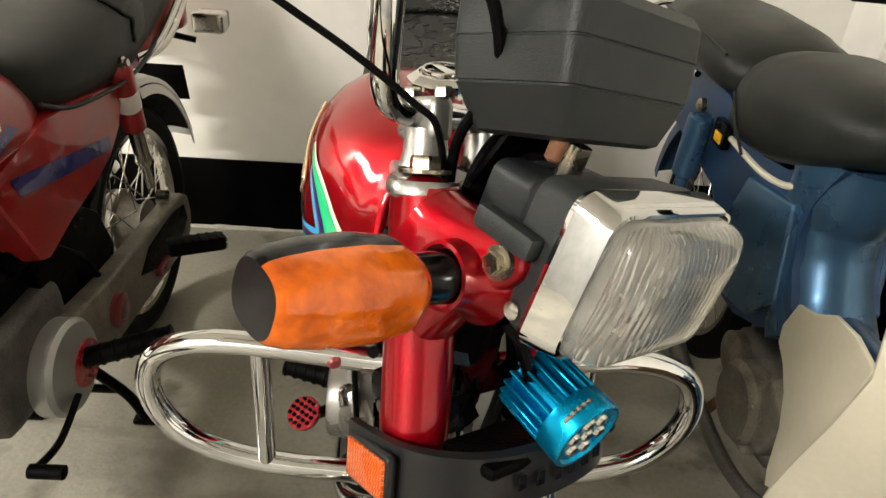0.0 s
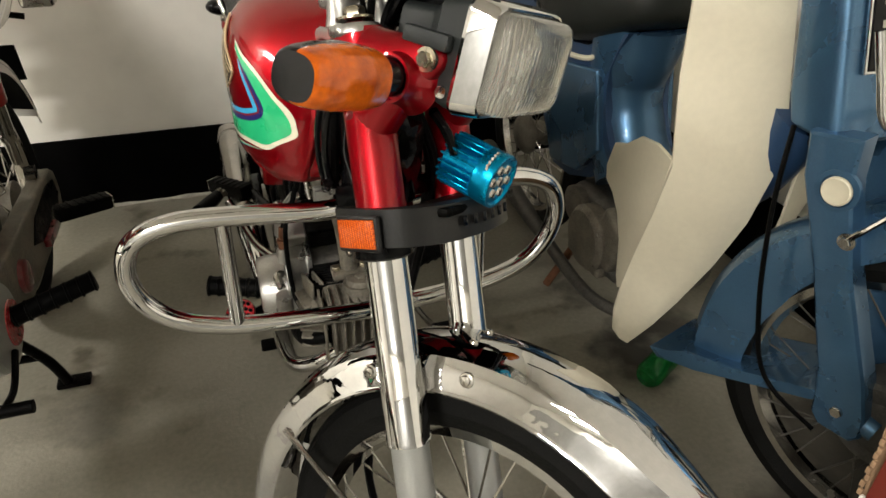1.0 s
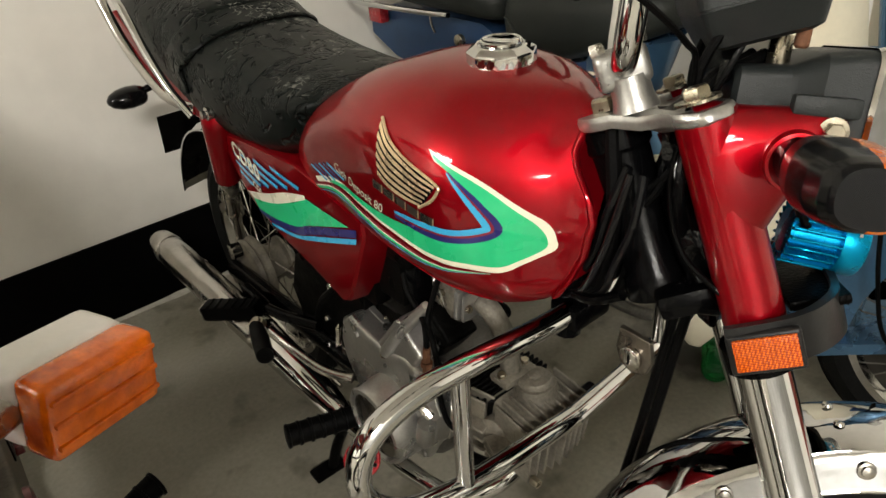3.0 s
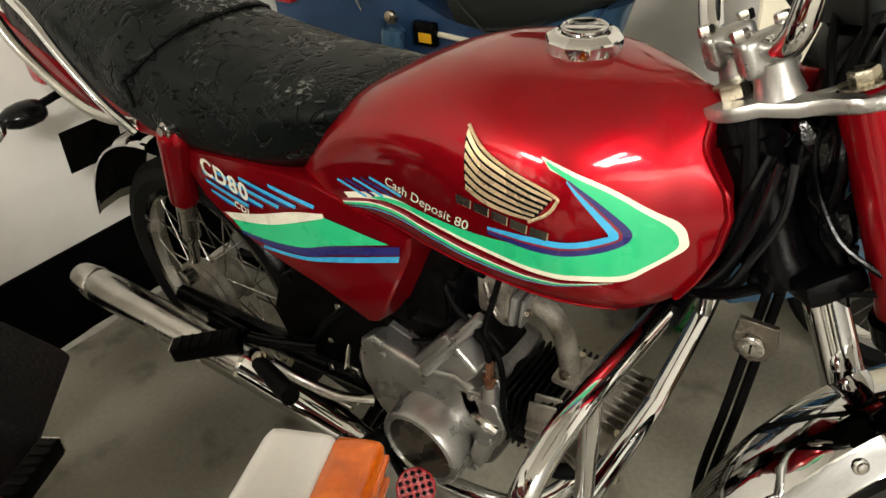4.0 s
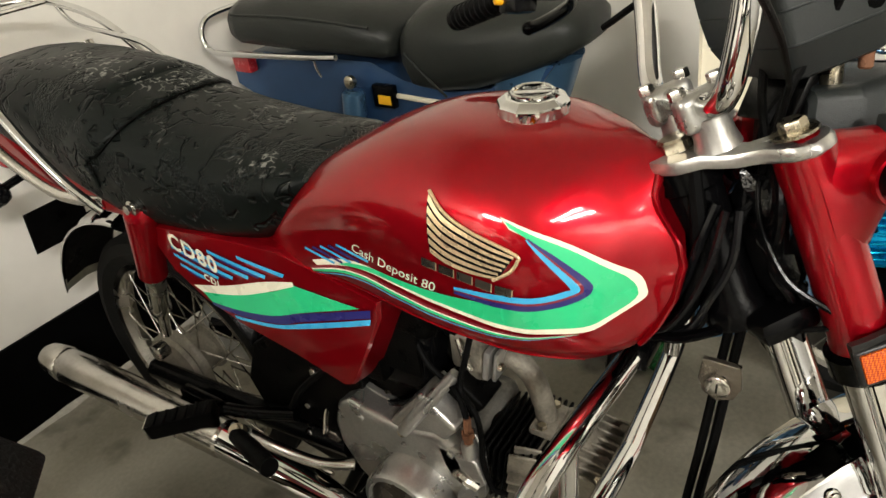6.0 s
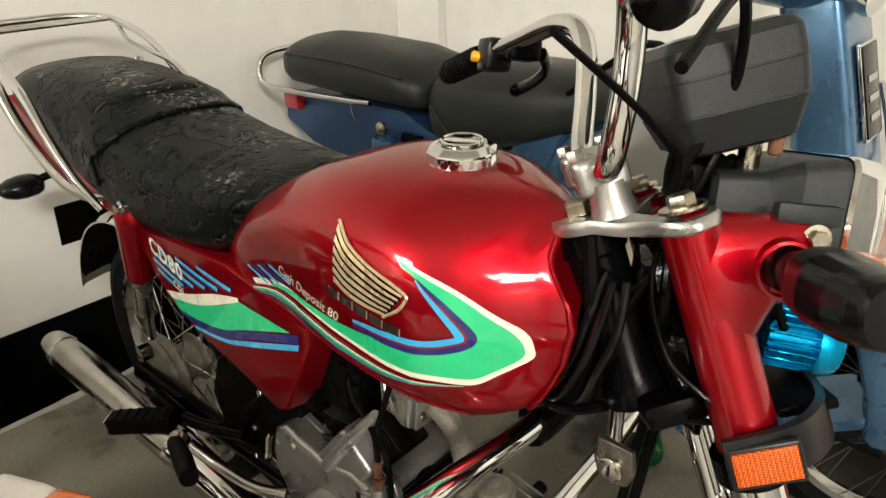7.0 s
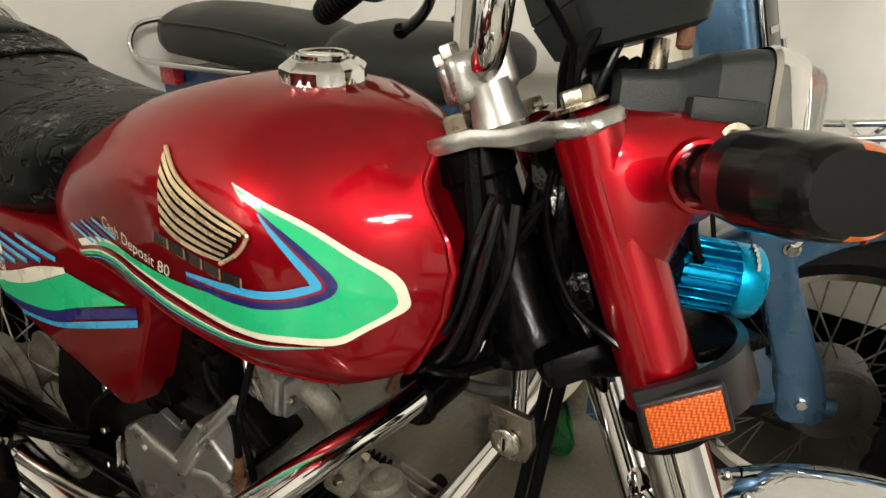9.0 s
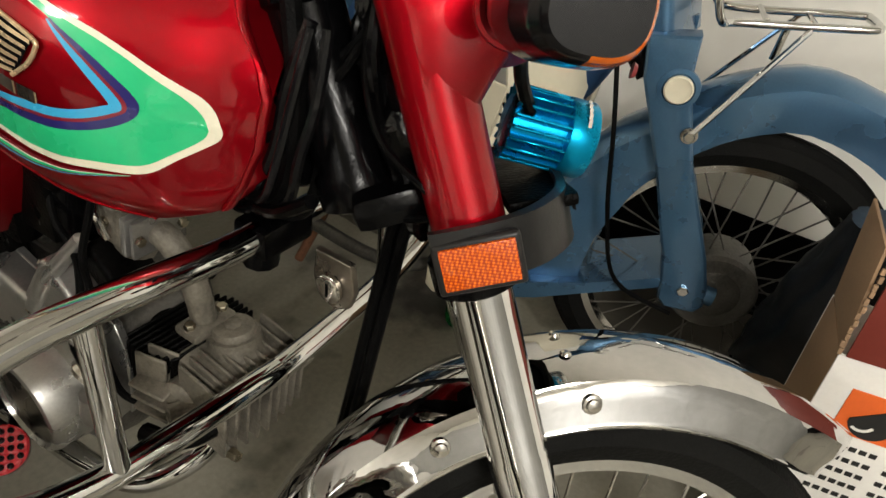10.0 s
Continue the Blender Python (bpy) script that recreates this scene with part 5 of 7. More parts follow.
        F("fork_slider", lathe([(0.0215, 0.44), (0.0215, 0.62), (0.024, 0.64), (0.024, 0.70), (0.012, 0.705)], top, DOWN, 28), SILVER, None, "grey painted fork slider")
        F("fork_bolt", merged(lathe([(0.015, 0.0), (0.019, 0.0005), (0.019, 0.003), (0.012, 0.0035)], top, -DOWN, 24), bolt(top - DOWN * 0.003, -DOWN, 0.0115, 0.010)), BRASS)
        # ear that carries lamp and indicator
        eb = top + DOWN * 0.065
        rings = []
        for v, w, h, tx in ((-0.006, 0.0, 0.064, 0.0255), (-0.004, 0.0, 0.066, 0.0262), (0.010, 0.0, 0.064, 0.0272), (0.024, 0.002, 0.055, 0.0265), (0.040, 0.007, 0.043, 0.0245), (0.056, 0.0115, 0.033, 0.0215), (0.072, 0.0145, 0.0245, 0.018), (0.088, 0.0155, 0.0175, 0.0148), (0.097, 0.0155, 0.011, 0.0105), (0.101, 0.0155, 0.004, 0.004)):
            ring = []
            for k in range(28):
                a = 2 * math.pi * k / 28
                c, q = math.cos(a), math.sin(a)
                n = (abs(c) ** 2.5 + abs(q) ** 2.5) ** (-1 / 2.5)
                ring.append(eb + V((tx * n * c, 0, 0)) + V((0, -0.919, 0.394)) * v + AXD * (w + h * n * q))
            rings.append(ring)
        eo = F("lamp_ear", loft(rings), paint, None, "red headlamp ear on the fork", 40)
        F("ear_boss", lathe([(0.036, -0.014), (0.030, -0.004), (0.0255, 0.004), (0.0235, 0.012), (0.0230, 0.021), (0.0205, 0.0215), (0.0200, 0.012)], (s * 0.086, 0.426, 0.869), (s, 0, 0), 28), paint, eo)
        F("ear_bolt", merged(lathe([(0.006, -0.004), (0.0115, -0.003), (0.0115, 0.001), (0.006, 0.0015)], (s * 0.0900, 0.401, 0.893), (s, 0, 0), 20), bolt((s * 0.0910, 0.401, 0.893), (s, 0, 0), 0.008, 0.006)), BRASS, eo)
        # indicator
        if main:
            F("indicator_stem", lathe([(0.017, 0), (0.018, 0.004), (0.0165, 0.03), (0.0165, 0.05)], (s * 0.095, 0.424, 0.870), (s, 0, 0), 20), GLOSSBLACK)
            prof = ((0.0, 0.014, 0.014), (0.04, 0.024, 0.020), (0.14, 0.030, 0.0255), (0.4, 0.033, 0.0275), (0.7, 0.031, 0.026), (0.88, 0.0275, 0.0235), (0.97, 0.0240, 0.0210), (1.0, 0.0215, 0.0185))

            def shell(keep):
                """The faces of the indicator's skin for which keep(t, degrees from straight ahead) holds."""
                bm = bmesh.new()
                grid = {}

                def vert(i, k):
                    k %= 64
                    if (i, k) not in grid:
                        t = i / 60
                        ry, rz = (float(np.interp(t, [p[0] for p in prof], [p[m] for p in prof])) for m in (1, 2))
                        c, q = math.cos(2 * math.pi * k / 64), math.sin(2 * math.pi * k / 64)
                        n = (abs(c) ** 2.6 + abs(q) ** 2.6) ** (-1 / 2.6)
                        grid[i, k] = bm.verts.new((s * (0.138 + 0.102 * t), 0.420 - ry * n * c, 0.872 + rz * n * q))
                    return grid[i, k]
                for i in range(60):
                    for k in range(64):
                        d = abs((k + 0.5) / 64 * 360 - 180)
                        if keep((i + 0.5) / 60, 180 - d):
                            bm.faces.new((vert(i, k), vert(i + 1, k), vert(i + 1, k + 1), vert(i, k + 1)))
                for end in (0, 60):
                    if keep(end / 60, -1):
                        bm.faces.new([vert(end, k) for k in range(64)])
                return bm

            def kind_at(t, d):
                if d < 0:
                    return "tip" if t > 0.5 else "housing"
                return "lens" if d <= 88 else "housing"
            ho = F("indicator_housing", shell(lambda t, d: kind_at(t, d) == "housing"), GLOSSBLACK, None, "glossy black indicator housing", 50)
            F("indicator_lens", shell(lambda t, d: kind_at(t, d) == "lens"), AMBER, ho, "ribbed amber indicator lens", 50)
            F("lens_tip", shell(lambda t, d: kind_at(t, d) == "tip"), GLOSSBLACK, ho, "black outer tip of the indicator", 50)
            F("lens_screw", lathe([(0.004, 0), (0.003, 0.002)], (s * 0.205, 0.388, 0.850), (s * 0.2, -1, -0.1), 10), MAROON, ho)
        else:
            F("indicator_stem", tube([(s * 0.085, 0.48, 0.875), (s * 0.115, 0.49, 0.875), (s * 0.19, 0.51, 0.877)], 0.010, 12, smooth=False), CHROME_DULL)
            ho = F("indicator_housing", rbox((s * 0.224, 0.518, 0.877), (0.086, 0.042, 0.056), 0.010, seg=3), WHITE, None, "white indicator housing")
            F("indicator_lens", rbox((s * 0.224, 0.486, 0.876), (0.086, 0.030, 0.055), 0.008, seg=3), AMBER, ho, "orange indicator lens")
            for k in range(3):
                F("lens_rib", rbox((s * 0.224, 0.4715, 0.860 + 0.016 * k), (0.080, 0.005, 0.004), 0.0015), AMBER, ho)
            tilt = Matrix.Rotation(radians(s * 25), 4, "Z") @ Matrix.Rotation(radians(42), 4, "X")
            sw2 = F("clutch_perch", rbox((s * 0.176, 0.614, 0.976), (0.060, 0.037, 0.037), 0.005, tilt), RUBBER, None, "black lever perch with a red edge")
            F("perch_edge", rbox((s * 0.176, 0.614, 0.976), (0.0625, 0.009, 0.031), 0.003, tilt), MAROON, sw2)
    # top yoke and bar clamps
    def yoke_pt(u, v, w):
        k = min(1, max(0, v / 0.067))
        dip = -0.013 * k * k * (3 - 2 * k) - 0.010 * math.sin(math.pi * min(1, abs(u) / 0.075)) * math.sin(math.pi * k)
        return AX0 + e1 * u + ef * v + AXD * (w + dip - 0.022)
    edge = smooth_path([(u, v, 0) for u, v in ((-0.100, 0.067), (-0.094, 0.083), (-0.078, 0.092), (-0.060, 0.086), (-0.048, 0.068), (-0.03, 0.050), (0, 0.040), (0.03, 0.050), (0.048, 0.068), (0.060, 0.086), (0.078, 0.092), (0.094, 0.083), (0.100, 0.067), (0.092, 0.048), (0.07, 0.03), (0.046, -0.002), (0.03, -0.022), (0, -0.030), (-0.03, -0.022), (-0.046, -0.002), (-0.07, 0.03), (-0.092, 0.048), (-0.100, 0.067))], 3)[:-1]
    rings = []
    for k, w in ((0.4, 0.0), (1.0, 0.0), (1.03, 0.003), (1.03, 0.008), (1.0, 0.012), (0.75, 0.012), (0.4, 0.012), (0.1, 0.012)):
        rings.append([yoke_pt(p.x * k, 0.031 + (p.y - 0.031) * k, w) for p in edge])
    yk = F("top_yoke", loft(rings), ALU, None, "cast alloy top yoke", 40)
    F("stem_nut", bolt(AX0 - AXD * 0.010, AXD, 0.017, 0.012), BRASS, yk)
    for s in (-1, 1):
        F("bar_riser", lathe([(0.021, 0.0), (0.018, 0.012), (0.017, 0.03)], AX0 + e1 * s * 0.034 + ef * 0.022 - AXD * 0.014, AXD, 20), ALU, yk)
        F("bar_clamp", rbox(AX0 + e1 * s * 0.034 + ef * 0.0194 + AXD * 0.024, (0.023, 0.047, 0.034), 0.008, Matrix.Rotation(radians(-23), 4, "X"), 3), ALU, yk, "alloy handlebar clamp")
        for q in (-0.017, 0.019):
            F("clamp_bolt", bolt(AX0 + e1 * s * 0.034 + ef * (0.0194 + q) + AXD * 0.040, AXD, 0.0075, 0.009), CHROME_DULL, yk)
    bc = AX0 + ef * 0.0194 + AXD * 0.0276
    wide, rise, back = (0.0, 0.0, 0.0) if main else (0.0, 0.016, 0.174)

    def on_bar(x, y, z):
        k = min(1, abs(x) / 0.3)
        return bc + V((x * (1 + wide * k), y + back * k ** 1.2, z * (1 if main else 0.45 + 0.55 * k ** 3) + rise * k))
    bar = [on_bar(x, y, z) for x, y, z in ((-0.415, 0.152, 0.093), (-0.30, 0.10, 0.112), (-0.22, 0.06, 0.128), (-0.16, 0.032, 0.138), (-0.125, 0.012, 0.132), (-0.106, 0.003, 0.105), (-0.096, 0.0, 0.065), (-0.083, 0.0, 0.022), (-0.066, 0.0, 0.003), (-0.04, 0, 0))]
    hb = F("handlebar", tube(bar + [bc + V((0.0, 0, 0))] + [V((-p.x, p.y, p.z)) for p in reversed(bar)], 0.0112 if main else 0.0095, 16), CHROME if main else BLACK, None, "chrome handlebar" if main else "black handlebar")
    for s in (-1, 1):
        g0, g1 = on_bar(s * 0.42, 0.152, 0.093), on_bar(s * 0.318, 0.108, 0.110)
        gr = F("grip", tube([g0 + (g0 - g1) * 0.05, g1], 0.0165, 14, smooth=False), RUBBER, hb, "black ribbed grip")
        for k in range(8):
            F("grip_rib", lathe([(0.016, -0.002), (0.0178, -0.001), (0.0178, 0.001), (0.016, 0.002)], g0.lerp(g1, 0.05 + 0.115 * k), g0 - g1, 14), RUBBER, gr)
        sw = F("switch_block", rbox(on_bar(s * 0.292, 0.092, 0.112), (0.04, 0.036, 0.042), 0.008, Matrix.Rotation(radians(s * 22), 4, "Z")), GLOSSBLACK, hb)
        F("switch_knob", lathe([(0.007, 0), (0.007, 0.012), (0.004, 0.014)], on_bar(s * 0.296, 0.108, 0.108), (0, 1, 0.1), 12), YELLOW if s > 0 else REDREF, sw)
        F("lever_perch", rbox(on_bar(s * 0.25, 0.060, 0.118), (0.035, 0.04, 0.028), 0.007, Matrix.Rotation(radians(s * 22), 4, "Z")), BLACK, hb)
        lv = F("brake_lever", tube([on_bar(s * x, y, z) for x, y, z in ((0.25, 0.035, 0.114), (0.29, 0.024, 0.102), (0.34, 0.030, 0.090), (0.38, 0.043, 0.080), (0.398, 0.053, 0.076))], 0.0062, 10, flat=1.5), BLACK if main else CHROME, hb, "hand lever with a ball end")
        F("lever_ball", lathe([(0.003, -0.0105), (0.008, -0.007), (0.0105, 0.0), (0.008, 0.007), (0.003, 0.0105)], on_bar(s * 0.40, 0.054, 0.076), (1, 0, 0), 16), BLACK if main else CHROME, lv)
    # meter pod
    PODM = Matrix.Translation((0, 0.462, 0.988)) @ Matrix.Rotation(radians(-19), 4, "X")
    rows = []
    for z, hx, hy, r in ((-0.033, 0.052, 0.036, 0.010), (-0.030, 0.058, 0.042, 0.010), (-0.001, 0.0725, 0.0505, 0.010), (-0.0005, 0.0715, 0.0495, 0.010), (0.0008, 0.0715, 0.0495, 0.010), (0.0013, 0.0730, 0.051, 0.010), (0.028, 0.0745, 0.053, 0.010), (0.0285, 0.0735, 0.052, 0.010), (0.0297, 0.0735, 0.052, 0.010), (0.030, 0.0745, 0.053, 0.010), (0.052, 0.074, 0.054, 0.012), (0.060, 0.069, 0.049, 0.012)):
        rows.append([PODM @ V((u, v, z)) for u, v in rrect(hx, hy, r)])
    pod = F("meter_pod", loft(rows), PLASTIC if main else GLOSSBLACK, None, "dark grey plastic speedometer pod" if main else "glossy black speedometer pod", 25)
    gl = [[PODM @ V((u, v, h)) for u, v in rrect(0.062 - q, 0.043 - q, 0.010)] for q, h in ((0, 0.056), (0, 0.061), (0.004, 0.063))]
    F("meter_glass", loft(gl), GLOSSBLACK, pod)
    F("meter_bolt", lathe([(0.0095, 0), (0.0095, 0.03), (0.008, 0.034), (0.008, 0.04)], (-0.012, 0.432, 0.962), (0, 0, -1), 16), BRASS, pod)
    F("meter_nut", lathe([(0.006, 0), (0.006, 0.016), (0.004, 0.018)], (-0.045, 0.425, 0.970), (0, 0, -1), 10), RUST, pod)
    F("pod_bracket", rbox((0, 0.475, 0.935), (0.09, 0.006, 0.06), 0.002, Matrix.Rotation(radians(20), 4, "X")), BLACK, pod)
    # headlamp
    hz = 0.903 if main else 0.935
    HW, HH = 0.96, 0.82

    def hring(y, hx, hy, r, cx=0.0):
        return [V((cx + u * HW, y, hz + v * HH)) for u, v in rrect(hx, hy, r)]
    hl = F("headlamp", loft([hring(*p) for p in ((0.470, 0.044, 0.034, 0.012), (0.466, 0.050, 0.040, 0.012), (0.428, 0.054, 0.044, 0.014), (0.422, 0.058, 0.047, 0.014), (0.408, 0.074, 0.058, 0.016), (0.385, 0.080, 0.063, 0.016), (0.362, 0.081, 0.064, 0.016))]), PLASTIC, None, "square headlamp in a dark grey shell", 28)
    F("shell_pad", rbox((-0.083, 0.408, hz + 0.008), (0.014, 0.050, 0.016), 0.004, None, 2), PLASTIC, hl)
    F("headlamp_rim", loft([hring(*p) for p in ((0.376, 0.0825, 0.0655, 0.017, 0.0), (0.372, 0.084, 0.067, 0.017, 0.0), (0.352, 0.0795, 0.0635, 0.017, 0.001), (0.3485, 0.078, 0.062, 0.017, 0.001), (0.348, 0.0755, 0.0595, 0.016, 0.001), (0.352, 0.0745, 0.0585, 0.015, 0.001), (0.360, 0.072, 0.056, 0.015, 0.001))], caps=False), CHROME, hl, "chrome headlamp rim", 28)
    lens = F("headlamp_lens", loft([hring(y, 0.0740 * k, 0.0580 * k, 0.02 * k, 0.001) for y, k in ((0.3545, 1.0), (0.338, 0.985), (0.3325, 0.965), (0.328, 0.91), (0.322, 0.72), (0.319, 0.45), (0.318, 0.15))]), FROST, hl, "fluted clear glass lens", 50)
    lens.visible_shadow = False
    for k in range(-11, 12):
        u = 0.0058 * k
        F("flute", tube([(0.001 + u, 0.3445, hz - 0.042), (0.001 + u * 1.04, 0.3405, hz), (0.001 + u, 0.3445, hz + 0.042)], 0.0008, 6, 3), REFL, hl)
    F("reflector", loft([hring(y, 0.07 * k, 0.054 * k, 0.018 * k, 0.007) for y, k in ((0.356, 1.0), (0.372, 0.8), (0.390, 0.45), (0.397, 0.15))], caps=False), REFL, hl)
    F("bulb", lathe([(0.006, 0), (0.009, 0.012), (0.006, 0.022), (0.001, 0.024)], (0.007, 0.388, hz), (0, -1, 0), 12), REFL, hl)
    for s in (-1, 1):
        F("shell_screw", lathe([(0.0065, 0), (0.006, 0.003), (0.002, 0.0035)], (s * 0.0765, 0.385, hz - 0.036), (s, 0, 0), 12), CHROME_DULL, hl)
    if main:
        # black plastic guard round the forks with an amber reflector on either side
        path = [(-0.109, 0.446), (-0.110, 0.43), (-0.107, 0.397), (-0.092, 0.372), (-0.06, 0.352), (0, 0.345), (0.06, 0.352), (0.092, 0.372), (0.107, 0.397), (0.110, 0.43), (0.109, 0.446)]
        sp = smooth_path([(u, v, 0) for u, v in path], 4)
        rows = []
        for i, p in enumerate(sp):
            d = (sp[min(i + 1, len(sp) - 1)] - sp[max(i - 1, 0)]).normalized()
            nrm = V((-d.y, d.x, 0))
            cz = 0.721 - (p.y - 0.42) * 0.36
            up = V((0, 0.39, 0.92))
            rows.append([V((p.x, p.y, cz)) + nrm * a + up * c for a, c in ((0.0035, -0.019), (0.005, -0.016), (0.005, 0.016), (0.0035, 0.019), (-0.0035, 0.019), (-0.0035, -0.019))])
        gd = F("fork_guard", loft(rows), GUARD, None, "black plastic fork brace with raised lettering", 28)
        F("guard_pad", rbox((0, 0.372, 0.750), (0.15, 0.05, 0.010), 0.004, Matrix.Rotation(radians(-18), 4, "X")), GRIME, gd)
        for k in range(6):
            F("raised_bar", rbox((-0.045 + 0.018 * k, 0.3435 + 0.9 * (abs(-0.045 + 0.018 * k) / 0.1) ** 2 * 0.02 - 0.0052, 0.7475), (0.008, 0.0012, 0.010), 0.0004, Matrix.Rotation(radians(-23), 4, "X")), GLOSSBLACK, gd)
        for s in (-1, 1):
            mr = Matrix.Rotation(radians(-22), 4, "X") @ Matrix.Rotation(radians(s * 8), 4, "Z")
            F("reflector_frame", rbox((s * 0.1135, 0.418, 0.716), (0.008, 0.058, 0.037), 0.004, mr, 3), GUARD, gd)
            F("side_reflector", rbox((s * 0.1165, 0.418, 0.716), (0.006, 0.050, 0.029), 0.002, mr), REFLECTOR, gd, "amber side reflector")
        # finned blue auxiliary lamp
        lc, ld = V((-0.008, 0.356, 0.790)), V((-0.01, -1.0, -0.10)).normalized()
        s3, u3, d3 = axes(ld)
        SC = Matrix.Translation(lc) @ Matrix.Scale(0.87, 4) @ Matrix.Translation(-lc)

        def FL(name, bm, material, parent=None, label=""):
            return F(name, moved(bm, SC), material, parent, label)
        lamp = FL("auxiliary_lamp", lathe([(0.022, -0.045), (0.024, -0.044), (0.024, 0.004), (0.0335, 0.0045), (0.034, 0.006), (0.034, 0.0275), (0.033, 0.029), (0.030, 0.029), (0.028, 0.026), (0.004, 0.026)], lc, ld, 32), ANODISED, None, "small finned blue metal spot lamp")
        for k in range(20):
            a = 2 * math.pi * k / 20
            o = lc + 0.028 * (math.cos(a) * s3 + math.sin(a) * u3) - d3 * 0.02
            mm = Matrix.Identity(4)
            rad, tan = (math.cos(a) * s3 + math.sin(a) * u3), (-math.sin(a) * s3 + math.cos(a) * u3)
            mm.col[0][:3], mm.col[1][:3], mm.col[2][:3] = rad, tan, d3
            FL("cooling_fin", rbox(o, (0.011, 0.0030, 0.050), 0.001, mm, 1), ANODISED, lamp)
        for k in range(7):
            a = 2 * math.pi * k / 6
            rr = 0.0 if k == 6 else 0.017
            FL("led", lathe([(0.0065, 0), (0.005, 0.003), (0.001, 0.004)], lc + d3 * 0.026 + rr * (math.cos(a) * s3 + math.sin(a) * u3), d3, 12), REFL, lamp)
        FL("lamp_bracket", tube([lc + V((-0.02, 0.03, 0.015)), lc + V((-0.03, 0.045, 0.04)), lc + V((-0.05, 0.055, 0.06))], 0.006, 8), BLACK, lamp)
        for k in range(5):
            a = 0.55 + 0.16 * k
            FL("ring_mark", rbox(lc + 0.0342 * (math.cos(a) * s3 + math.sin(a) * u3) + d3 * 0.018, (0.003, 0.003, 0.007), 0.0), CHROME_DULL, lamp)
    # lower yoke and horn in the shade behind the lamp
    F("lower_yoke", rbox((0, 0.472, 0.727), (0.12, 0.058, 0.026), 0.010, Matrix.Rotation(radians(-23), 4, "X")), BLACK)
    for s in (-1, 1):
        F("yoke_clamp", lathe([(0.026, 0), (0.031, 0.003), (0.031, 0.026), (0.026, 0.029)], V((s * 0.075, 0.50, 0.905)) + DOWN * 0.209, DOWN, 24), BLACK)
    F("horn", lathe([(0.036, 0), (0.038, 0.006), (0.034, 0.014), (0.02, 0.02), (0.006, 0.022)], (0.0, 0.47, 0.79), (0, -1, 0.1), 24), GRIME)
    if main:
        # black plastic wrapped round the wiring between the fork legs
        rng = random.Random(5)
        rows = []
        for k in range(12):
            t = k / 11
            c = V((-0.006, 0.497 - 0.050 * t, 0.870 - 0.165 * t))
            w = 0.030 + 0.020 * math.sin(math.pi * min(1, 0.15 + t))
            rows.append([c + V((w * math.cos(a) * rng.uniform(0.72, 1.12), 0.55 * w * math.sin(a) * rng.uniform(0.7, 1.15), rng.uniform(-0.006, 0.006))) for a in (2 * math.pi * j / 18 for j in range(18))])
        F("wiring_wrap", loft(rows), BAG_GLOSS, None, "crumpled black plastic round the wiring", 24)
        for k in range(7):
            x0, x1 = rng.uniform(-0.06, 0.02), rng.uniform(-0.085, 0.05)
            F("wire", tube([(x0, 0.50, 0.885), (x0 - 0.012, 0.500 + rng.uniform(-0.01, 0.02), 0.83), (x1 * 0.8, 0.485 + rng.uniform(-0.02, 0.02), 0.775), (x1, 0.455 + rng.uniform(-0.02, 0.02), 0.735 + rng.uniform(-0.01, 0.02)), (x1 * 0.3, 0.49, 0.71)], rng.uniform(0.0022, 0.0045), 8), BLACK)
        for k in range(5):
            y = 0.50 + 0.035 * k
            P("wire", tube([(-0.03 + rng.uniform(-0.02, 0.02), y, 0.72 + rng.uniform(-0.02, 0.02)), (-0.05 + rng.uniform(-0.015, 0.015), y + 0.04, 0.685 + rng.uniform(-0.02, 0.02)), (-0.03, y + 0.09, 0.69), (0.0, y + 0.13, 0.70)], rng.uniform(0.003, 0.006), 8), BLACK)
    # front mudguard and wheel
    ax = V((0, 0.222, 0.283))
    rows = []
    for a in range(50, 196, 4):
        t = (a - 50) / 18
        k = 1.0 if t > 1 else 0.25 + 0.75 * math.sqrt(max(0, t))
        sec = ((-0.055, 0.287), (-0.0575, 0.290), (-0.055, 0.294), (-0.0535, 0.313), (-0.046, 0.328), (-0.024, 0.3375), (0, 0.340), (0.024, 0.3375), (0.046, 0.328), (0.0535, 0.313), (0.055, 0.294), (0.0575, 0.290), (0.055, 0.287), (0.0525, 0.293), (0.051, 0.312), (0.044, 0.326), (0, 0.337), (-0.044, 0.326), (-0.051, 0.312), (-0.0525, 0.293))
        flip = 0.010 * max(0, 1 - t) ** 2
        rows.append([ax + V((x * k, -math.cos(radians(a)) * (R + flip), math.sin(radians(a)) * (R + flip))) for x, R in sec])
    fend = F("front_mudguard", loft(rows), CHROME_WAVY if main else CHROME_DULL, None, "polished chrome front mudguard", 40)
    for s in (-1, 1):
        for a in (102.4, 126):
            F("rivet", lathe([(0.0090, 0), (0.0082, 0.0016), (0.0060, 0.0022), (0.0052, 0.0045), (0.0015, 0.0055)], ax + V((s * 0.0535, -math.cos(radians(a)) * 0.311, math.sin(radians(a)) * 0.311)), (s, 0, 0.15), 12), CHROME_DULL, fend)
        F("mudguard_bolt", lathe([(0.0055, 0), (0.0045, 0.0022), (0.002, 0.003)], ax + V((s * 0.018, -math.cos(radians(104.5)) * 0.339, math.sin(radians(104.5)) * 0.339)), (0, 0, 1), 12), CHROME_DULL, fend)
        F("mudguard_stay", tube([ax + V((s * 0.055, math.cos(radians(20)) * 0.306, math.sin(radians(20)) * 0.306)), ax + V((s * 0.065, 0.05, 0.03))], 0.004, 8, smooth=False), CHROME_DULL, fend)
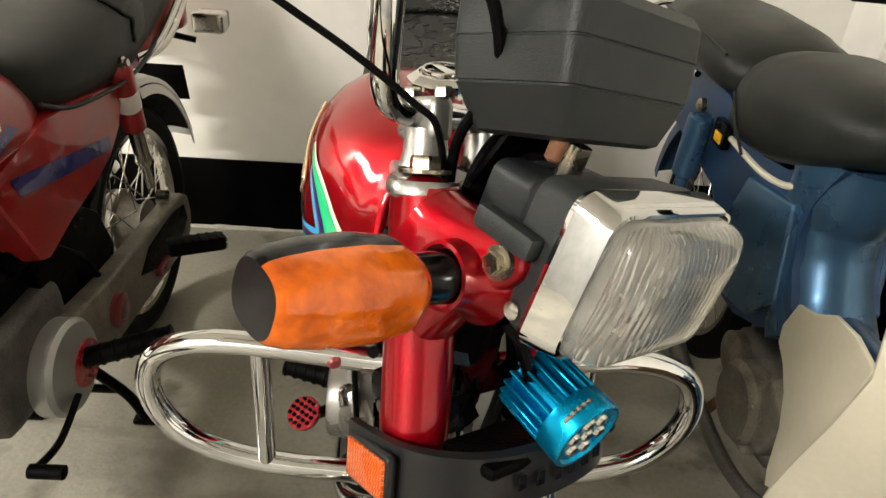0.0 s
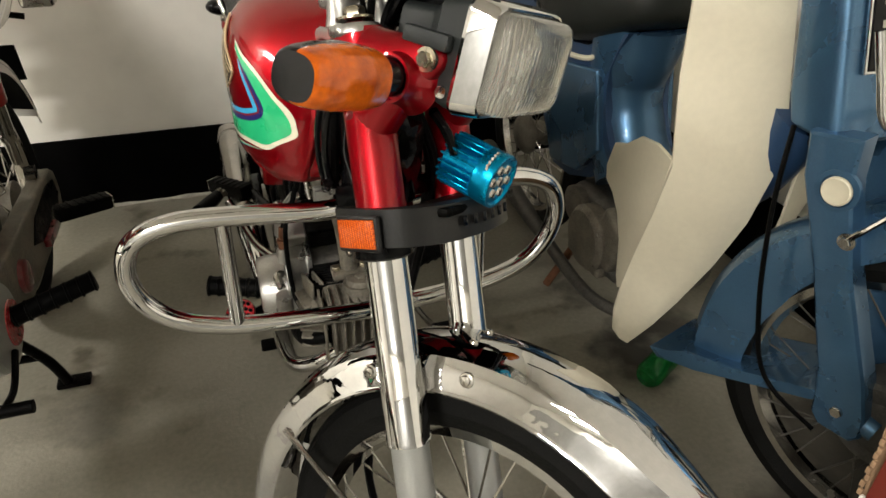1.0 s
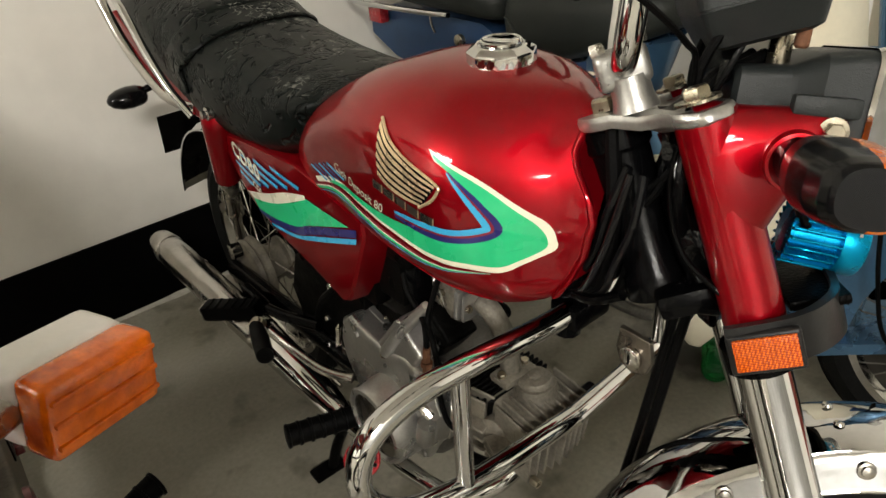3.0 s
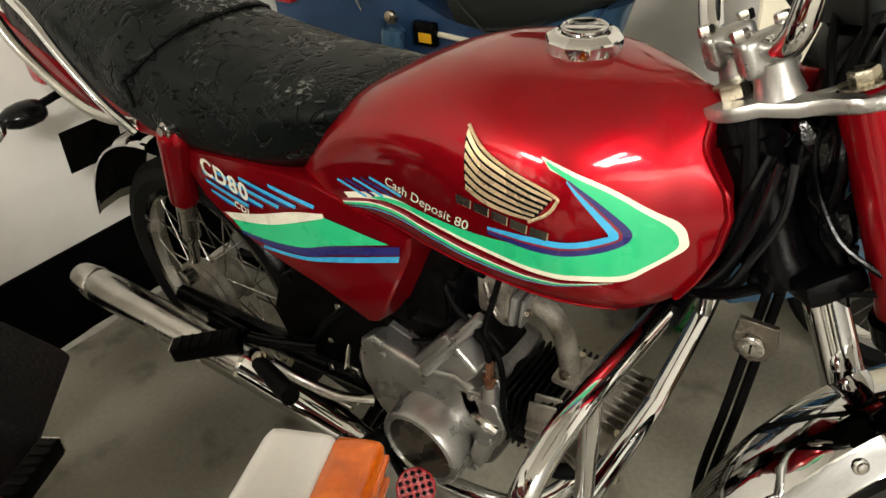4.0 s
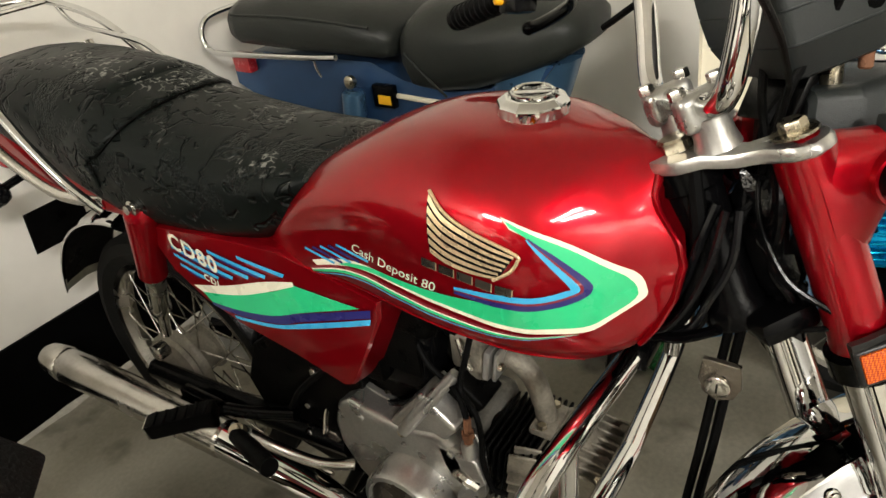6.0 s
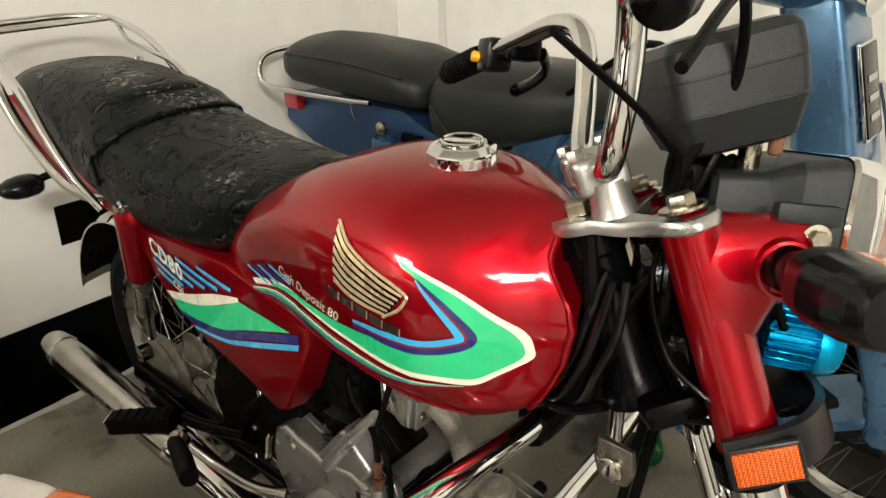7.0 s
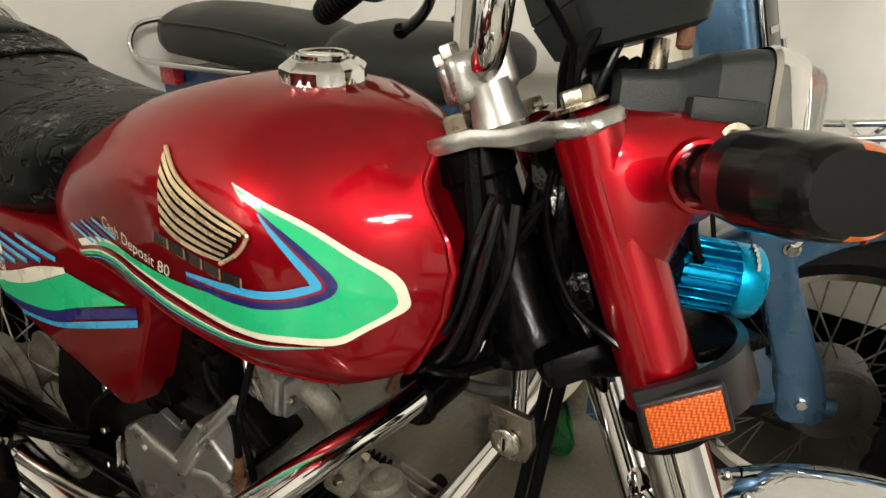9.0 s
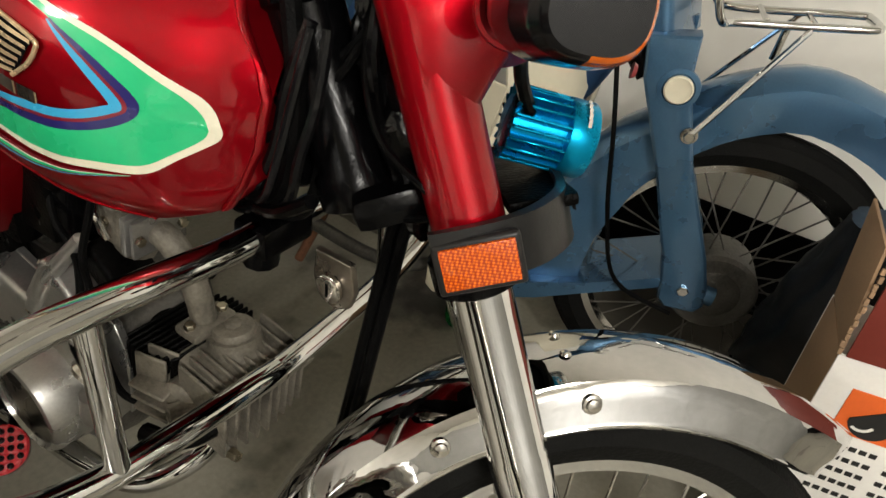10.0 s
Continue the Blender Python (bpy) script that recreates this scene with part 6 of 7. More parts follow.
    wheel(bike, "front_wheel", ax, 0.283, 0.058, "spoked front wheel with a black tyre", CHROME, ALU, m=S)
    F("front_axle", tube([ax + V((-0.10, 0, 0)), ax + V((0.10, 0, 0))], 0.007, 10, smooth=False), CHROME_DULL)
    # cables
    b0 = S @ (bc + V((-0.235, 0.0, 0.07)))
    b1 = S @ (bc + V((0.235, 0.0, 0.07)))
    st = S @ V((-0.09, 0.26, 0.36))
    cb = (((b0, S @ V((-0.13, 0.50, 1.06)), S @ V((-0.07, 0.475, 1.0)), S @ V((-0.055, 0.50, 0.93)), S @ V((-0.035, 0.50, 0.85)), V((-0.02, 0.56, 0.78)), V((-0.03, 0.66, 0.74))), 0.0042),
          ((b1, S @ V((0.12, 0.50, 1.05)), S @ V((0.03, 0.48, 1.0)), S @ V((-0.02, 0.50, 0.93)), S @ V((-0.03, 0.50, 0.85)), V((-0.035, 0.55, 0.76)), V((-0.05, 0.68, 0.72))), 0.0042),
          ((V((-0.18, 0.485, 1.075)), V((-0.108, 0.48, 1.028)), V((-0.062, 0.48, 0.998)), V((-0.02, 0.48, 0.966)), V((-0.001, 0.482, 0.943)), V((0.008, 0.495, 0.86)), V((0.0, 0.53, 0.76))), 0.0028),
          ((S @ V((0.0, 0.44, 0.945)), S @ V((-0.03, 0.49, 0.90)), V((0.075, 0.49, 0.76)), V((0.072, 0.495, 0.68)), V((0.033, 0.502, 0.50)), V((-0.003, 0.508, 0.33)), V((-0.03, 0.47, 0.25)), S @ V((-0.075, 0.27, 0.29))), 0.006),
          ((S @ V((0.0, 0.45, 0.945)), S @ V((-0.02, 0.495, 0.90)), V((0.072, 0.502, 0.76)), V((0.070, 0.507, 0.68)), V((0.033, 0.515, 0.50)), V((-0.001, 0.520, 0.34)), V((-0.03, 0.48, 0.26)), S @ V((-0.06, 0.28, 0.27))), 0.0055),
          ((V((-0.02, 0.545, 0.88)), V((-0.03, 0.53, 0.80)), V((-0.035, 0.54, 0.72)), V((-0.03, 0.60, 0.68))), 0.008),
          ((V((0.0, 0.54, 0.86)), V((-0.015, 0.515, 0.78)), V((-0.02, 0.53, 0.70)), V((0.0, 0.60, 0.66))), 0.006))
    if not main:
        cb = cb[5:]
    for pts, r in cb:
        P("cable", tube(pts, r, 8), RUBBER)
    return bike


CX = -0.043
motorcycle("red and chrome commuter motorcycle with green striped tank parked on concrete", (CX, 0, 0), RED, 42.5, True)
motorcycle("older red motorcycle with grey chain case parked beside the wall", (-0.748, 0.0, 0), RED2, 30.0, False)


# ---- the step-through moped beside it ----
def step_through():
    bike = thing("moped", (0.70, 1.0, 0), "blue step-through moped with cream leg shield parked on concrete", "moped", group="parked motorcycles")
    X0 = 0.664

    def P(name, bm, material, parent=None, label="", sharp=38.0):
        return part(name, bm, material, parent or bike, label, sharp)

    TM = Matrix.Translation((X0, 0.523, 0)) @ Matrix.Rotation(radians(20), 4, "Z") @ Matrix.Translation((-X0, -0.523, 0))

    def T(name, bm, material, parent=None, label="", sharp=38.0):
        return part(name, moved(bm, TM), material, parent or bike, label, sharp)

    # wheels
    wheel(bike, "front_wheel", (X0, 0.30, 0.29), 0.29, 0.062, "spoked front wheel with a black tyre", CHROME_DULL, ENGINE_DARK, drum=0.06, m=TM, spoke_mat=ENGINE_DARK)
    wheel(bike, "rear_wheel", (X0, 1.53, 0.29), 0.29, 0.062, "spoked rear wheel with a black tyre", CHROME_DULL, ALU_DIRTY, drum=0.06)
    T("brake_drum", lathe([(0.02, -0.055), (0.07, -0.052), (0.076, -0.045), (0.076, 0.030), (0.068, 0.040), (0.03, 0.046), (0.012, 0.06)], (X0, 0.30, 0.29), (1, 0, 0), 36), ENGINE_DARK, None, "dusty alloy front brake drum")
    # pressed fork legs with leading links
    leg = [(0.525, 0.715), (0.450, 0.725), (0.446, 0.66), (0.405, 0.53), (0.362, 0.43), (0.335, 0.37), (0.315, 0.31), (0.312, 0.275), (0.325, 0.258), (0.376, 0.258), (0.392, 0.275), (0.396, 0.31), (0.406, 0.36), (0.428, 0.42), (0.462, 0.52), (0.515, 0.65)]
    for s in (-1, 1):
        lg = T("fork_leg", prism(leg, lambda u, v, w: V((X0 + s * (0.040 + w), u, v)), 0.040, 0.010), BLUE, None, "pressed blue steel fork leg", 30)
        T("cap_disc", lathe([(0.0215, 0), (0.0215, 0.004), (0.019, 0.006), (0.017, 0.005), (0.004, 0.0055)], (X0 + s * 0.0805, 0.462, 0.646), (s, 0, 0), 28), CREAM, lg, "round cream reflector disc")
        T("disc_surround", lathe([(0.032, -0.004), (0.031, 0.002), (0.024, 0.003), (0.0225, 0.0)], (X0 + s * 0.0795, 0.462, 0.646), (s, 0, 0), 28), BLUE, lg)
        T("stay_bolt", merged(lathe([(0.005, 0), (0.013, 0.001), (0.013, 0.004), (0.005, 0.005)], (X0 + s * 0.08, 0.427, 0.58), (s, 0, 0), 16), bolt((X0 + s * 0.084, 0.427, 0.58), (s, 0, 0), 0.009, 0.008)), CHROME_DULL, lg)
        T("link_arm", tube([(X0 + s * 0.06, 0.355, 0.30), (X0 + s * 0.06, 0.30, 0.29)], 0.018, 12, smooth=False), BLUE, lg)
        T("pivot_bolt", bolt((X0 + s * 0.08, 0.355, 0.303), (s, 0, 0), 0.010, 0.007), CHROME_DULL, lg)
    # front mudguard: deep valanced blade
    rows = []
    for a in list(range(22, 200, 6)):
        t = max(0.0, min(1.0, (a - 20) / 22))
        low = max(0.0, (a - 175) / 25)
        k = 0.45 + 0.55 * t
        sec = ((-0.052, 0.318), (-0.054, 0.345), (-0.049, 0.383), (-0.030, 0.399), (0, 0.404), (0.030, 0.399), (0.049, 0.383), (0.054, 0.345), (0.052, 0.318), (0.050, 0.318), (0.052, 0.345), (0.047, 0.381), (0, 0.401), (-0.047, 0.381), (-0.052, 0.345), (-0.050, 0.318))
        deep = -0.03 * max(0, min(1, (a - 120) / 30))
        tuck = -0.060 * max(0, min(1, (a - 85) / 35))
        rows.append([V((X0 + x * k, 0.30 - math.cos(radians(a)) * (R + tuck + (deep if R < 0.35 else 0) + 0.01 * low), 0.29 + math.sin(radians(a)) * (R + tuck + (deep if R < 0.35 else 0)))) for x, R in sec])
    fd = T("front_mudguard", loft(rows), BLUE, None, "deep blue front mudguard", 40)
    T("mudguard_foot", prism([(0.66, 0.215), (0.62, 0.240), (0.52, 0.266), (0.40, 0.312), (0.38, 0.327), (0.36, 0.320), (0.40, 0.291), (0.52, 0.242), (0.60, 0.208), (0.68, 0.186), (0.70, 0.199)], lambda u, v, w: V((X0 - 0.075 + w, u, v)), 0.15, 0.006), BLUE, fd)
    # front carrier
    for s in (-1, 1):
        T("carrier_rail", tube([(X0 + s * 0.085, 0.475, 0.865), (X0 + s * 0.085, 0.455, 0.81), (X0 + s * 0.075, 0.435, 0.752), (X0 + s * 0.045, 0.40, 0.745), (X0 + s * 0.04, 0.24, 0.762), (X0 + s * 0.02, 0.222, 0.764), (X0, 0.22, 0.764)], 0.006, 10), CHROME, None, "chrome front carrier rail")
        T("carrier_stay", tube([(X0 + s * 0.088, 0.427, 0.582), (X0 + s * 0.045, 0.31, 0.750)], 0.0045, 8, smooth=False), CHROME)
    for y in (0.30, 0.37):
        T("carrier_bar", tube([(X0 - 0.042, y, 0.752), (X0 + 0.042, y, 0.752)], 0.004, 8, smooth=False), CHROME)
    T("carrier_foot", tube([(X0, 0.33, 0.744), (X0, 0.335, 0.69)], 0.006, 8, smooth=False), CHROME)
    # steering column cover with badge
    rows = []
    for z, hx, y0, y1 in ((0.698, 0.072, 0.470, 0.560), (0.704, 0.077, 0.468, 0.566), (0.74, 0.078, 0.478, 0.580), (0.86, 0.078, 0.512, 0.605), (0.97, 0.078, 0.545, 0.64), (1.00, 0.074, 0.555, 0.65)):
        rows.append([V((X0 + 0.025 + u, (y0 + y1) / 2 + v, z)) for u, v in rrect(hx, (y1 - y0) / 2, 0.016)])
    col = P("column_cover", loft(rows), BLUE, None, "blue steering column cover", 28)
    BDG = Matrix.Translation((X0 + 0.02, 0.508, 0.865)) @ Matrix.Rotation(radians(-16), 4, "X")
    P("badge_rim", moved(rbox((0, -0.001, 0), (0.086, 0.006, 0.150), 0.002), BDG), CHROME, col)
    P("badge", moved(rbox((0, -0.004, 0), (0.078, 0.005, 0.142), 0.002), BDG), GLOSSBLACK, col, "black badge with worn lettering")
    for k in range(3):
        P("badge_bar", moved(rbox((0, -0.007, 0.02 - 0.03 * k), (0.05, 0.002, 0.010), 0), BDG), CHROME_DULL, col)
    hood = []
    for x, h, d in ((-0.20, 0.018, 0.02), (-0.17, 0.028, 0.03), (-0.09, 0.045, 0.05), (0, 0.052, 0.06), (0.09, 0.045, 0.05), (0.17, 0.028, 0.03), (0.20, 0.018, 0.02)):
        hood.append([V((X0 + x, 0.60 + d * math.cos(a) + abs(x) * 0.3, 1.035 + h * math.sin(a))) for a in (2 * math.pi * k / 20 for k in range(20))])
    hd = P("handlebar_cover", loft(hood), BLUE, None, "blue handlebar cover", 50)
    for s in (-1, 1):
        P("grip", tube([(X0 + s * 0.19, 0.655, 1.035), (X0 + s * 0.32, 0.71, 1.03)], 0.017, 12, smooth=False), RUBBER, hd)
    P("front_lamp", lathe([(0.055, 0), (0.06, 0.01), (0.06, 0.02), (0.05, 0.028), (0.01, 0.036)], (X0, 0.545, 1.035), (0, -1, 0), 28), CHROME, hd)
    P("speedo_cable", tube([(X0 - 0.05, 0.55, 0.70), (X0 - 0.085, 0.51, 0.58), (X0 - 0.085, 0.48, 0.42), (X0 - 0.07, 0.44, 0.30), (X0 - 0.05, 0.34, 0.27)], 0.004, 8), RUBBER)
    P("steering_tube", tube([(X0, 0.575, 0.72), (X0, 0.50, 0.64)], 0.024, 14, smooth=False), GRIME)
    # Dark block added to fill the dark gap between leg shield and fork.
    P("gap_filler", rbox((X0 - 0.01, 0.665, 0.58), (0.08, 0.05, 0.14), 0.012), GRIME)
    # leg shield: two curved wings
    zs = (0.908, 0.897, 0.87, 0.83, 0.75, 0.67, 0.60, 0.50, 0.40, 0.30, 0.22, 0.16, 0.135)
    inn = ((0.035, 0.640), (0.035, 0.635), (0.035, 0.625), (0.035, 0.615), (0.030, 0.600), (0.020, 0.588), (0.024, 0.585), (0.037, 0.60), (0.056, 0.63), (0.085, 0.665), (0.105, 0.70), (0.115, 0.735), (0.12, 0.75))
    outp = ((0.125, 0.70), (0.155, 0.698), (0.166, 0.69), (0.168, 0.685), (0.170, 0.68), (0.172, 0.665), (0.172, 0.652), (0.172, 0.678), (0.170, 0.712), (0.165, 0.745), (0.158, 0.765), (0.146, 0.775), (0.13, 0.770))
    for s in (-1, 1):
        rows = []
        for z, (xi, yi), (xo, yo) in zip(zs, inn, outp):
            front, back = [], []
            for k in range(7):
                t = k / 6
                x, y = xi + (xo - xi) * t, yi + (yo - yi) * (t ** 1.6)
                front.append(V((X0 + s * x, y, z)))
                back.append(V((X0 + s * x - s * 0.0015, y + 0.005, z)))
            rows.append(front + back[::-1])
        P("leg_shield", loft(rows), CREAM, None, "cream plastic leg shield wing", 40)
    s = -1
    knee = [(0.655, 0.612), (0.72, 0.612), (0.79, 0.595), (0.85, 0.555), (0.91, 0.53), (0.938, 0.47), (0.93, 0.44), (0.885, 0.43), (0.845, 0.405), (0.815, 0.36), (0.80, 0.285), (0.785, 0.262), (0.755, 0.285), (0.722, 0.38), (0.688, 0.48)]
    P("inner_panel", prism(knee, lambda u, v, w: V((X0 - 0.166 + 0.20 * (u - 0.66) - w, u, v)), 0.006, 0.002), CREAM, None, "cream inner leg panel")
    # frame spine and body
    P("frame_spine", tube([(X0, 0.58, 0.70), (X0, 0.66, 0.55), (X0, 0.80, 0.45), (X0, 1.0, 0.43)], [0.05, 0.045, 0.045, 0.05], 16), BLUE_DARK)
    body = [(0.985, 0.725), (1.012, 0.685), (1.034, 0.64), (1.040, 0.585), (1.025, 0.525), (0.985, 0.465), (0.99, 0.43), (1.06, 0.375), (1.16, 0.335), (1.25, 0.33), (1.33, 0.43), (1.42, 0.50), (1.60, 0.52), (1.82, 0.55), (1.93, 0.60), (1.93, 0.665), (1.80, 0.695), (1.45, 0.695), (1.36, 0.66), (1.24, 0.645), (1.14, 0.66), (1.05, 0.70)]
    bd = P("body", prism(body, lambda u, v, w: V((X0 - 0.080 + w, u, v)), 0.16, 0.012), BLUE_DARK, None, "dark blue pressed body", 25)
    P("body_neck", tube([(X0, 1.065, 0.735), (X0, 1.075, 0.67), (X0, 1.090, 0.60), (X0, 1.080, 0.53), (X0, 1.045, 0.455), (X0, 1.0, 0.40)], [0.105, 0.094, 0.084, 0.082, 0.086, 0.09], 28), BLUE, bd, "rounded blue front of the body")
    for s in (-1, 1):
        P("side_panel", prism([(1.02, 0.46), (1.10, 0.375), (1.24, 0.345), (1.30, 0.45), (1.24, 0.60), (1.06, 0.63)], lambda u, v, w: V((X0 + s * (0.080 + w), u, v)), 0.016, 0.008), BLUE, bd, "blue side panel")
        P("trim", tube([(X0 + s * 0.084, 1.09, 0.650), (X0 + s * 0.084, 1.14, 0.632), (X0 + s * 0.084, 1.23, 0.620), (X0 + s * 0.084, 1.38, 0.623)], 0.0065, 8), CREAM, bd)
        P("rear_shock", lathe([(0.018, 0), (0.027, 0.006), (0.029, 0.014), (0.029, 0.15), (0.016, 0.16), (0.016, 0.27)], (X0 + s * 0.112, 1.488, 0.637), (0, 0.12, -0.95), 22), BLUE, None)
        P("shock_nut", lathe([(0.006, 0), (0.016, 0.001), (0.016, 0.012), (0.006, 0.018)], (X0 + s * 0.112, 1.488, 0.657), (s, 0, 0), 12), BRASS)
    P("sticker", rbox((X0 - 0.1005, 1.408, 0.615), (0.003, 0.036, 0.022), 0.001), YELLOW, bd, "small yellow label")
    P("sticker_holder", rbox((X0 - 0.090, 1.412, 0.622), (0.018, 0.062, 0.055), 0.004), BLACK, bd)
    # saddles
    def cushion(rows_in, label):
        rows = []
        for y, w, zt, zb in rows_in:
            zc = zb + 0.45 * (zt - zb)
            r = []
            for k in range(28):
                a = 2 * math.pi * k / 28
                c, s = math.cos(a), math.sin(a)
                n = 2.6 if s > 0 else 4.0
                q = (abs(c) ** n + abs(s) ** n) ** (-1 / n)
                r.append(V((X0 + w * q * c, y, zc + (zt - zc if s > 0 else zc - zb) * q * s)))
            rows.append(r)
        return P("seat", loft(rows), SEAT_PLAIN, None, label, 60)
    sd = cushion(((0.922, 0.05, 0.800, 0.772), (0.932, 0.085, 0.822, 0.758), (0.965, 0.115, 0.840, 0.738), (1.05, 0.130, 0.846, 0.699), (1.15, 0.140, 0.845, 0.664), (1.24, 0.143, 0.842, 0.650), (1.30, 0.138, 0.830, 0.654), (1.33, 0.115, 0.805, 0.685), (1.342, 0.08, 0.780, 0.715)), "black vinyl rider's saddle")
    for s in (-1, 1):
        P("seat_piping", tube([(X0 + s * 0.138, 1.305, 0.745), (X0 + s * 0.144, 1.25, 0.70), (X0 + s * 0.138, 1.205, 0.658)], 0.003, 8), SEAT_PLAIN, sd)
    rs = cushion(((1.352, 0.07, 0.775, 0.730), (1.365, 0.120, 0.795, 0.716), (1.40, 0.136, 0.818, 0.712), (1.50, 0.142, 0.836, 0.713), (1.70, 0.142, 0.842, 0.714), (1.82, 0.138, 0.838, 0.716), (1.86, 0.122, 0.825, 0.725), (1.87, 0.09, 0.80, 0.745)), "black vinyl pillion cushion")
    for s in (-1, 1):
        P("seat_piping", tube([(X0 + s * 0.131, 1.40, 0.79), (X0 + s * 0.138, 1.60, 0.805), (X0 + s * 0.132, 1.83, 0.80)], 0.003, 8), SEAT_PLAIN, rs)
        P("rear_carrier", tube([(X0 + s * 0.140, 1.50, 0.721), (X0 + s * 0.144, 1.60, 0.715), (X0 + s * 0.146, 1.86, 0.705), (X0 + s * 0.148, 1.925, 0.712), (X0 + s * 0.145, 1.945, 0.75), (X0 + s * 0.11, 1.945, 0.785), (X0, 1.945, 0.79)], 0.0075, 10), CHROME, None, "chrome rear carrier tube")
        P("rear_lamp_bracket", rbox((X0 + s * 0.10, 1.86, 0.67), (0.03, 0.06, 0.05), 0.006), REDREF)
        P("carrier_hook", tube([(X0 + s * 0.140, 1.57, 0.715), (X0 + s * 0.142, 1.565, 0.69), (X0 + s * 0.140, 1.555, 0.67)], 0.003, 8), CHROME_DULL)
    # engine and chain case, dull with grime
    eng = P("engine", rbox((X0, 0.99, 0.27), (0.20, 0.24, 0.17), 0.035, seg=3), ENGINE_DARK, None, "grimy alloy engine")
    P("engine_cover", lathe([(0.078, 0), (0.078, 0.028), (0.066, 0.04), (0.03, 0.044), (0.01, 0.045)], (X0 - 0.095, 0.97, 0.27), (-1, 0, 0), 28), ALU_DIRTY, eng, "dusty round engine cover")
    P("engine_cover", lathe([(0.045, 0), (0.045, 0.02), (0.03, 0.026), (0.01, 0.027)], (X0 - 0.095, 1.06, 0.31), (-1, 0, 0), 24), ALU_DIRTY, eng)
    P("case_web", rbox((X0 - 0.10, 0.90, 0.30), (0.035, 0.09, 0.13), 0.014, Matrix.Rotation(radians(20), 4, "X"), 3), ALU_DIRTY, eng)
    P("case_web", rbox((X0 - 0.105, 0.985, 0.215), (0.03, 0.15, 0.05), 0.012, None, 3), ALU_DIRTY, eng)
    P("head_cover", lathe([(0.05, 0), (0.05, 0.05), (0.042, 0.062), (0.01, 0.066)], (X0, 0.80, 0.30), (0, -1, 0.1), 24), ALU_DIRTY, eng)
    P("carburettor", rbox((X0 - 0.02, 0.90, 0.41), (0.06, 0.07, 0.06), 0.012, None, 3), ALU_DIRTY, eng)
    for k in range(7):
        P("cylinder_fin", rbox((X0, 0.86 - 0.013 * k, 0.30), (0.125, 0.004, 0.115), 0.0015, None, 1), ENGINE_DARK, eng)
    for k in range(5):
        a = 2 * math.pi * k / 5
        P("cover_bolt", bolt((X0 - 0.125, 0.97 + 0.066 * math.cos(a), 0.27 + 0.066 * math.sin(a)), (-1, 0, 0), 0.006, 0.006), CHROME_DULL, eng)
    P("exhaust", tube([(X0 - 0.04, 0.79, 0.25), (X0 - 0.08, 0.80, 0.17), (X0 - 0.12, 0.92, 0.14), (X0 - 0.13, 1.15, 0.16), (X0 - 0.13, 1.60, 0.22)], [0.014, 0.014, 0.014, 0.016, 0.036], 14), ENGINE_DARK)
    for s in (-1, 1):
        P("stand_leg", tube([(X0 + s * 0.05, 1.10, 0.20), (X0 + s * 0.11, 1.16, 0.012)], 0.011, 10, smooth=False), RUST)
    # rear mudguard
    sec = ((-0.06, 0.30), (-0.055, 0.335), (-0.03, 0.35), (0.03, 0.35), (0.055, 0.335), (0.06, 0.30), (0.057, 0.30), (0.05, 0.332), (0, 0.346), (-0.05, 0.332), (-0.057, 0.30))
    P("rear_mudguard", loft([[V((X0 + x, 1.53 - R * math.cos(radians(a)), 0.29 + R * math.sin(radians(a)))) for x, R in sec] for a in range(60, 176, 8)]), BLUE_DARK)
    return bike


step_through()

# ---- loose things ----
# oil carton with its lid flaps standing up; u runs along the printed side from the corner, w inward
box = thing("carton", (0.46, -0.02, 0.0), "white printed motor oil carton with a dark red flap standing open", "carton")
BM = Matrix.Translation((0.402, 0.113, 0)) @ Matrix.Rotation(radians(12), 4, "Z")


def C(name, bm, material, label=""):
    return part(name, moved(bm, BM), material, box, label)


C("side_wall", rbox((0.002, -0.15, 0.235), (0.004, 0.30, 0.47), 0.001), WHITE, "white printed carton side")
C("side_wall", rbox((0.066, -0.002, 0.235), (0.124, 0.004, 0.47), 0.001), CARD)
C("side_wall", rbox((0.066, -0.298, 0.235), (0.124, 0.004, 0.47), 0.001), WHITE)
C("side_wall", rbox((0.13, -0.15, 0.235), (0.004, 0.30, 0.47), 0.001), WHITE)
C("bottom", rbox((0.066, -0.15, 0.004), (0.124, 0.29, 0.006), 0.001), CARD)
C("flap", rbox((0.001, -0.152, 0.545), (0.004, 0.29, 0.148), 0.001, Matrix.Rotation(radians(2), 4, "Y")), CARDRED, "dark red carton flap standing up")
C("flap", rbox((0.066, 0.004, 0.545), (0.124, 0.004, 0.148), 0.001, Matrix.Rotation(radians(-5), 4, "X")), CARD, "torn brown carton flap")
for k in range(14):
    C("torn_edge", rbox((0.0 + 0.001 * (k % 3), 0.001 + 0.0015 * (k % 2), 0.475 + 0.0105 * k), (0.004, 0.005, 0.0085), 0.001), CARD)
C("print_square", rbox((-0.0005, -0.072, 0.392), (0.001, 0.078, 0.072), 0), ORANGE)
C("print_drop", prism([(-0.072 + 0.026 * math.cos(a), 0.384 + 0.026 * math.sin(a)) for a in (radians(120 + 15 * k) for k in range(17))] + [(-0.10, 0.425)], lambda u, v, w: V((-0.0012 - w, u, v)), 0.001), INK)
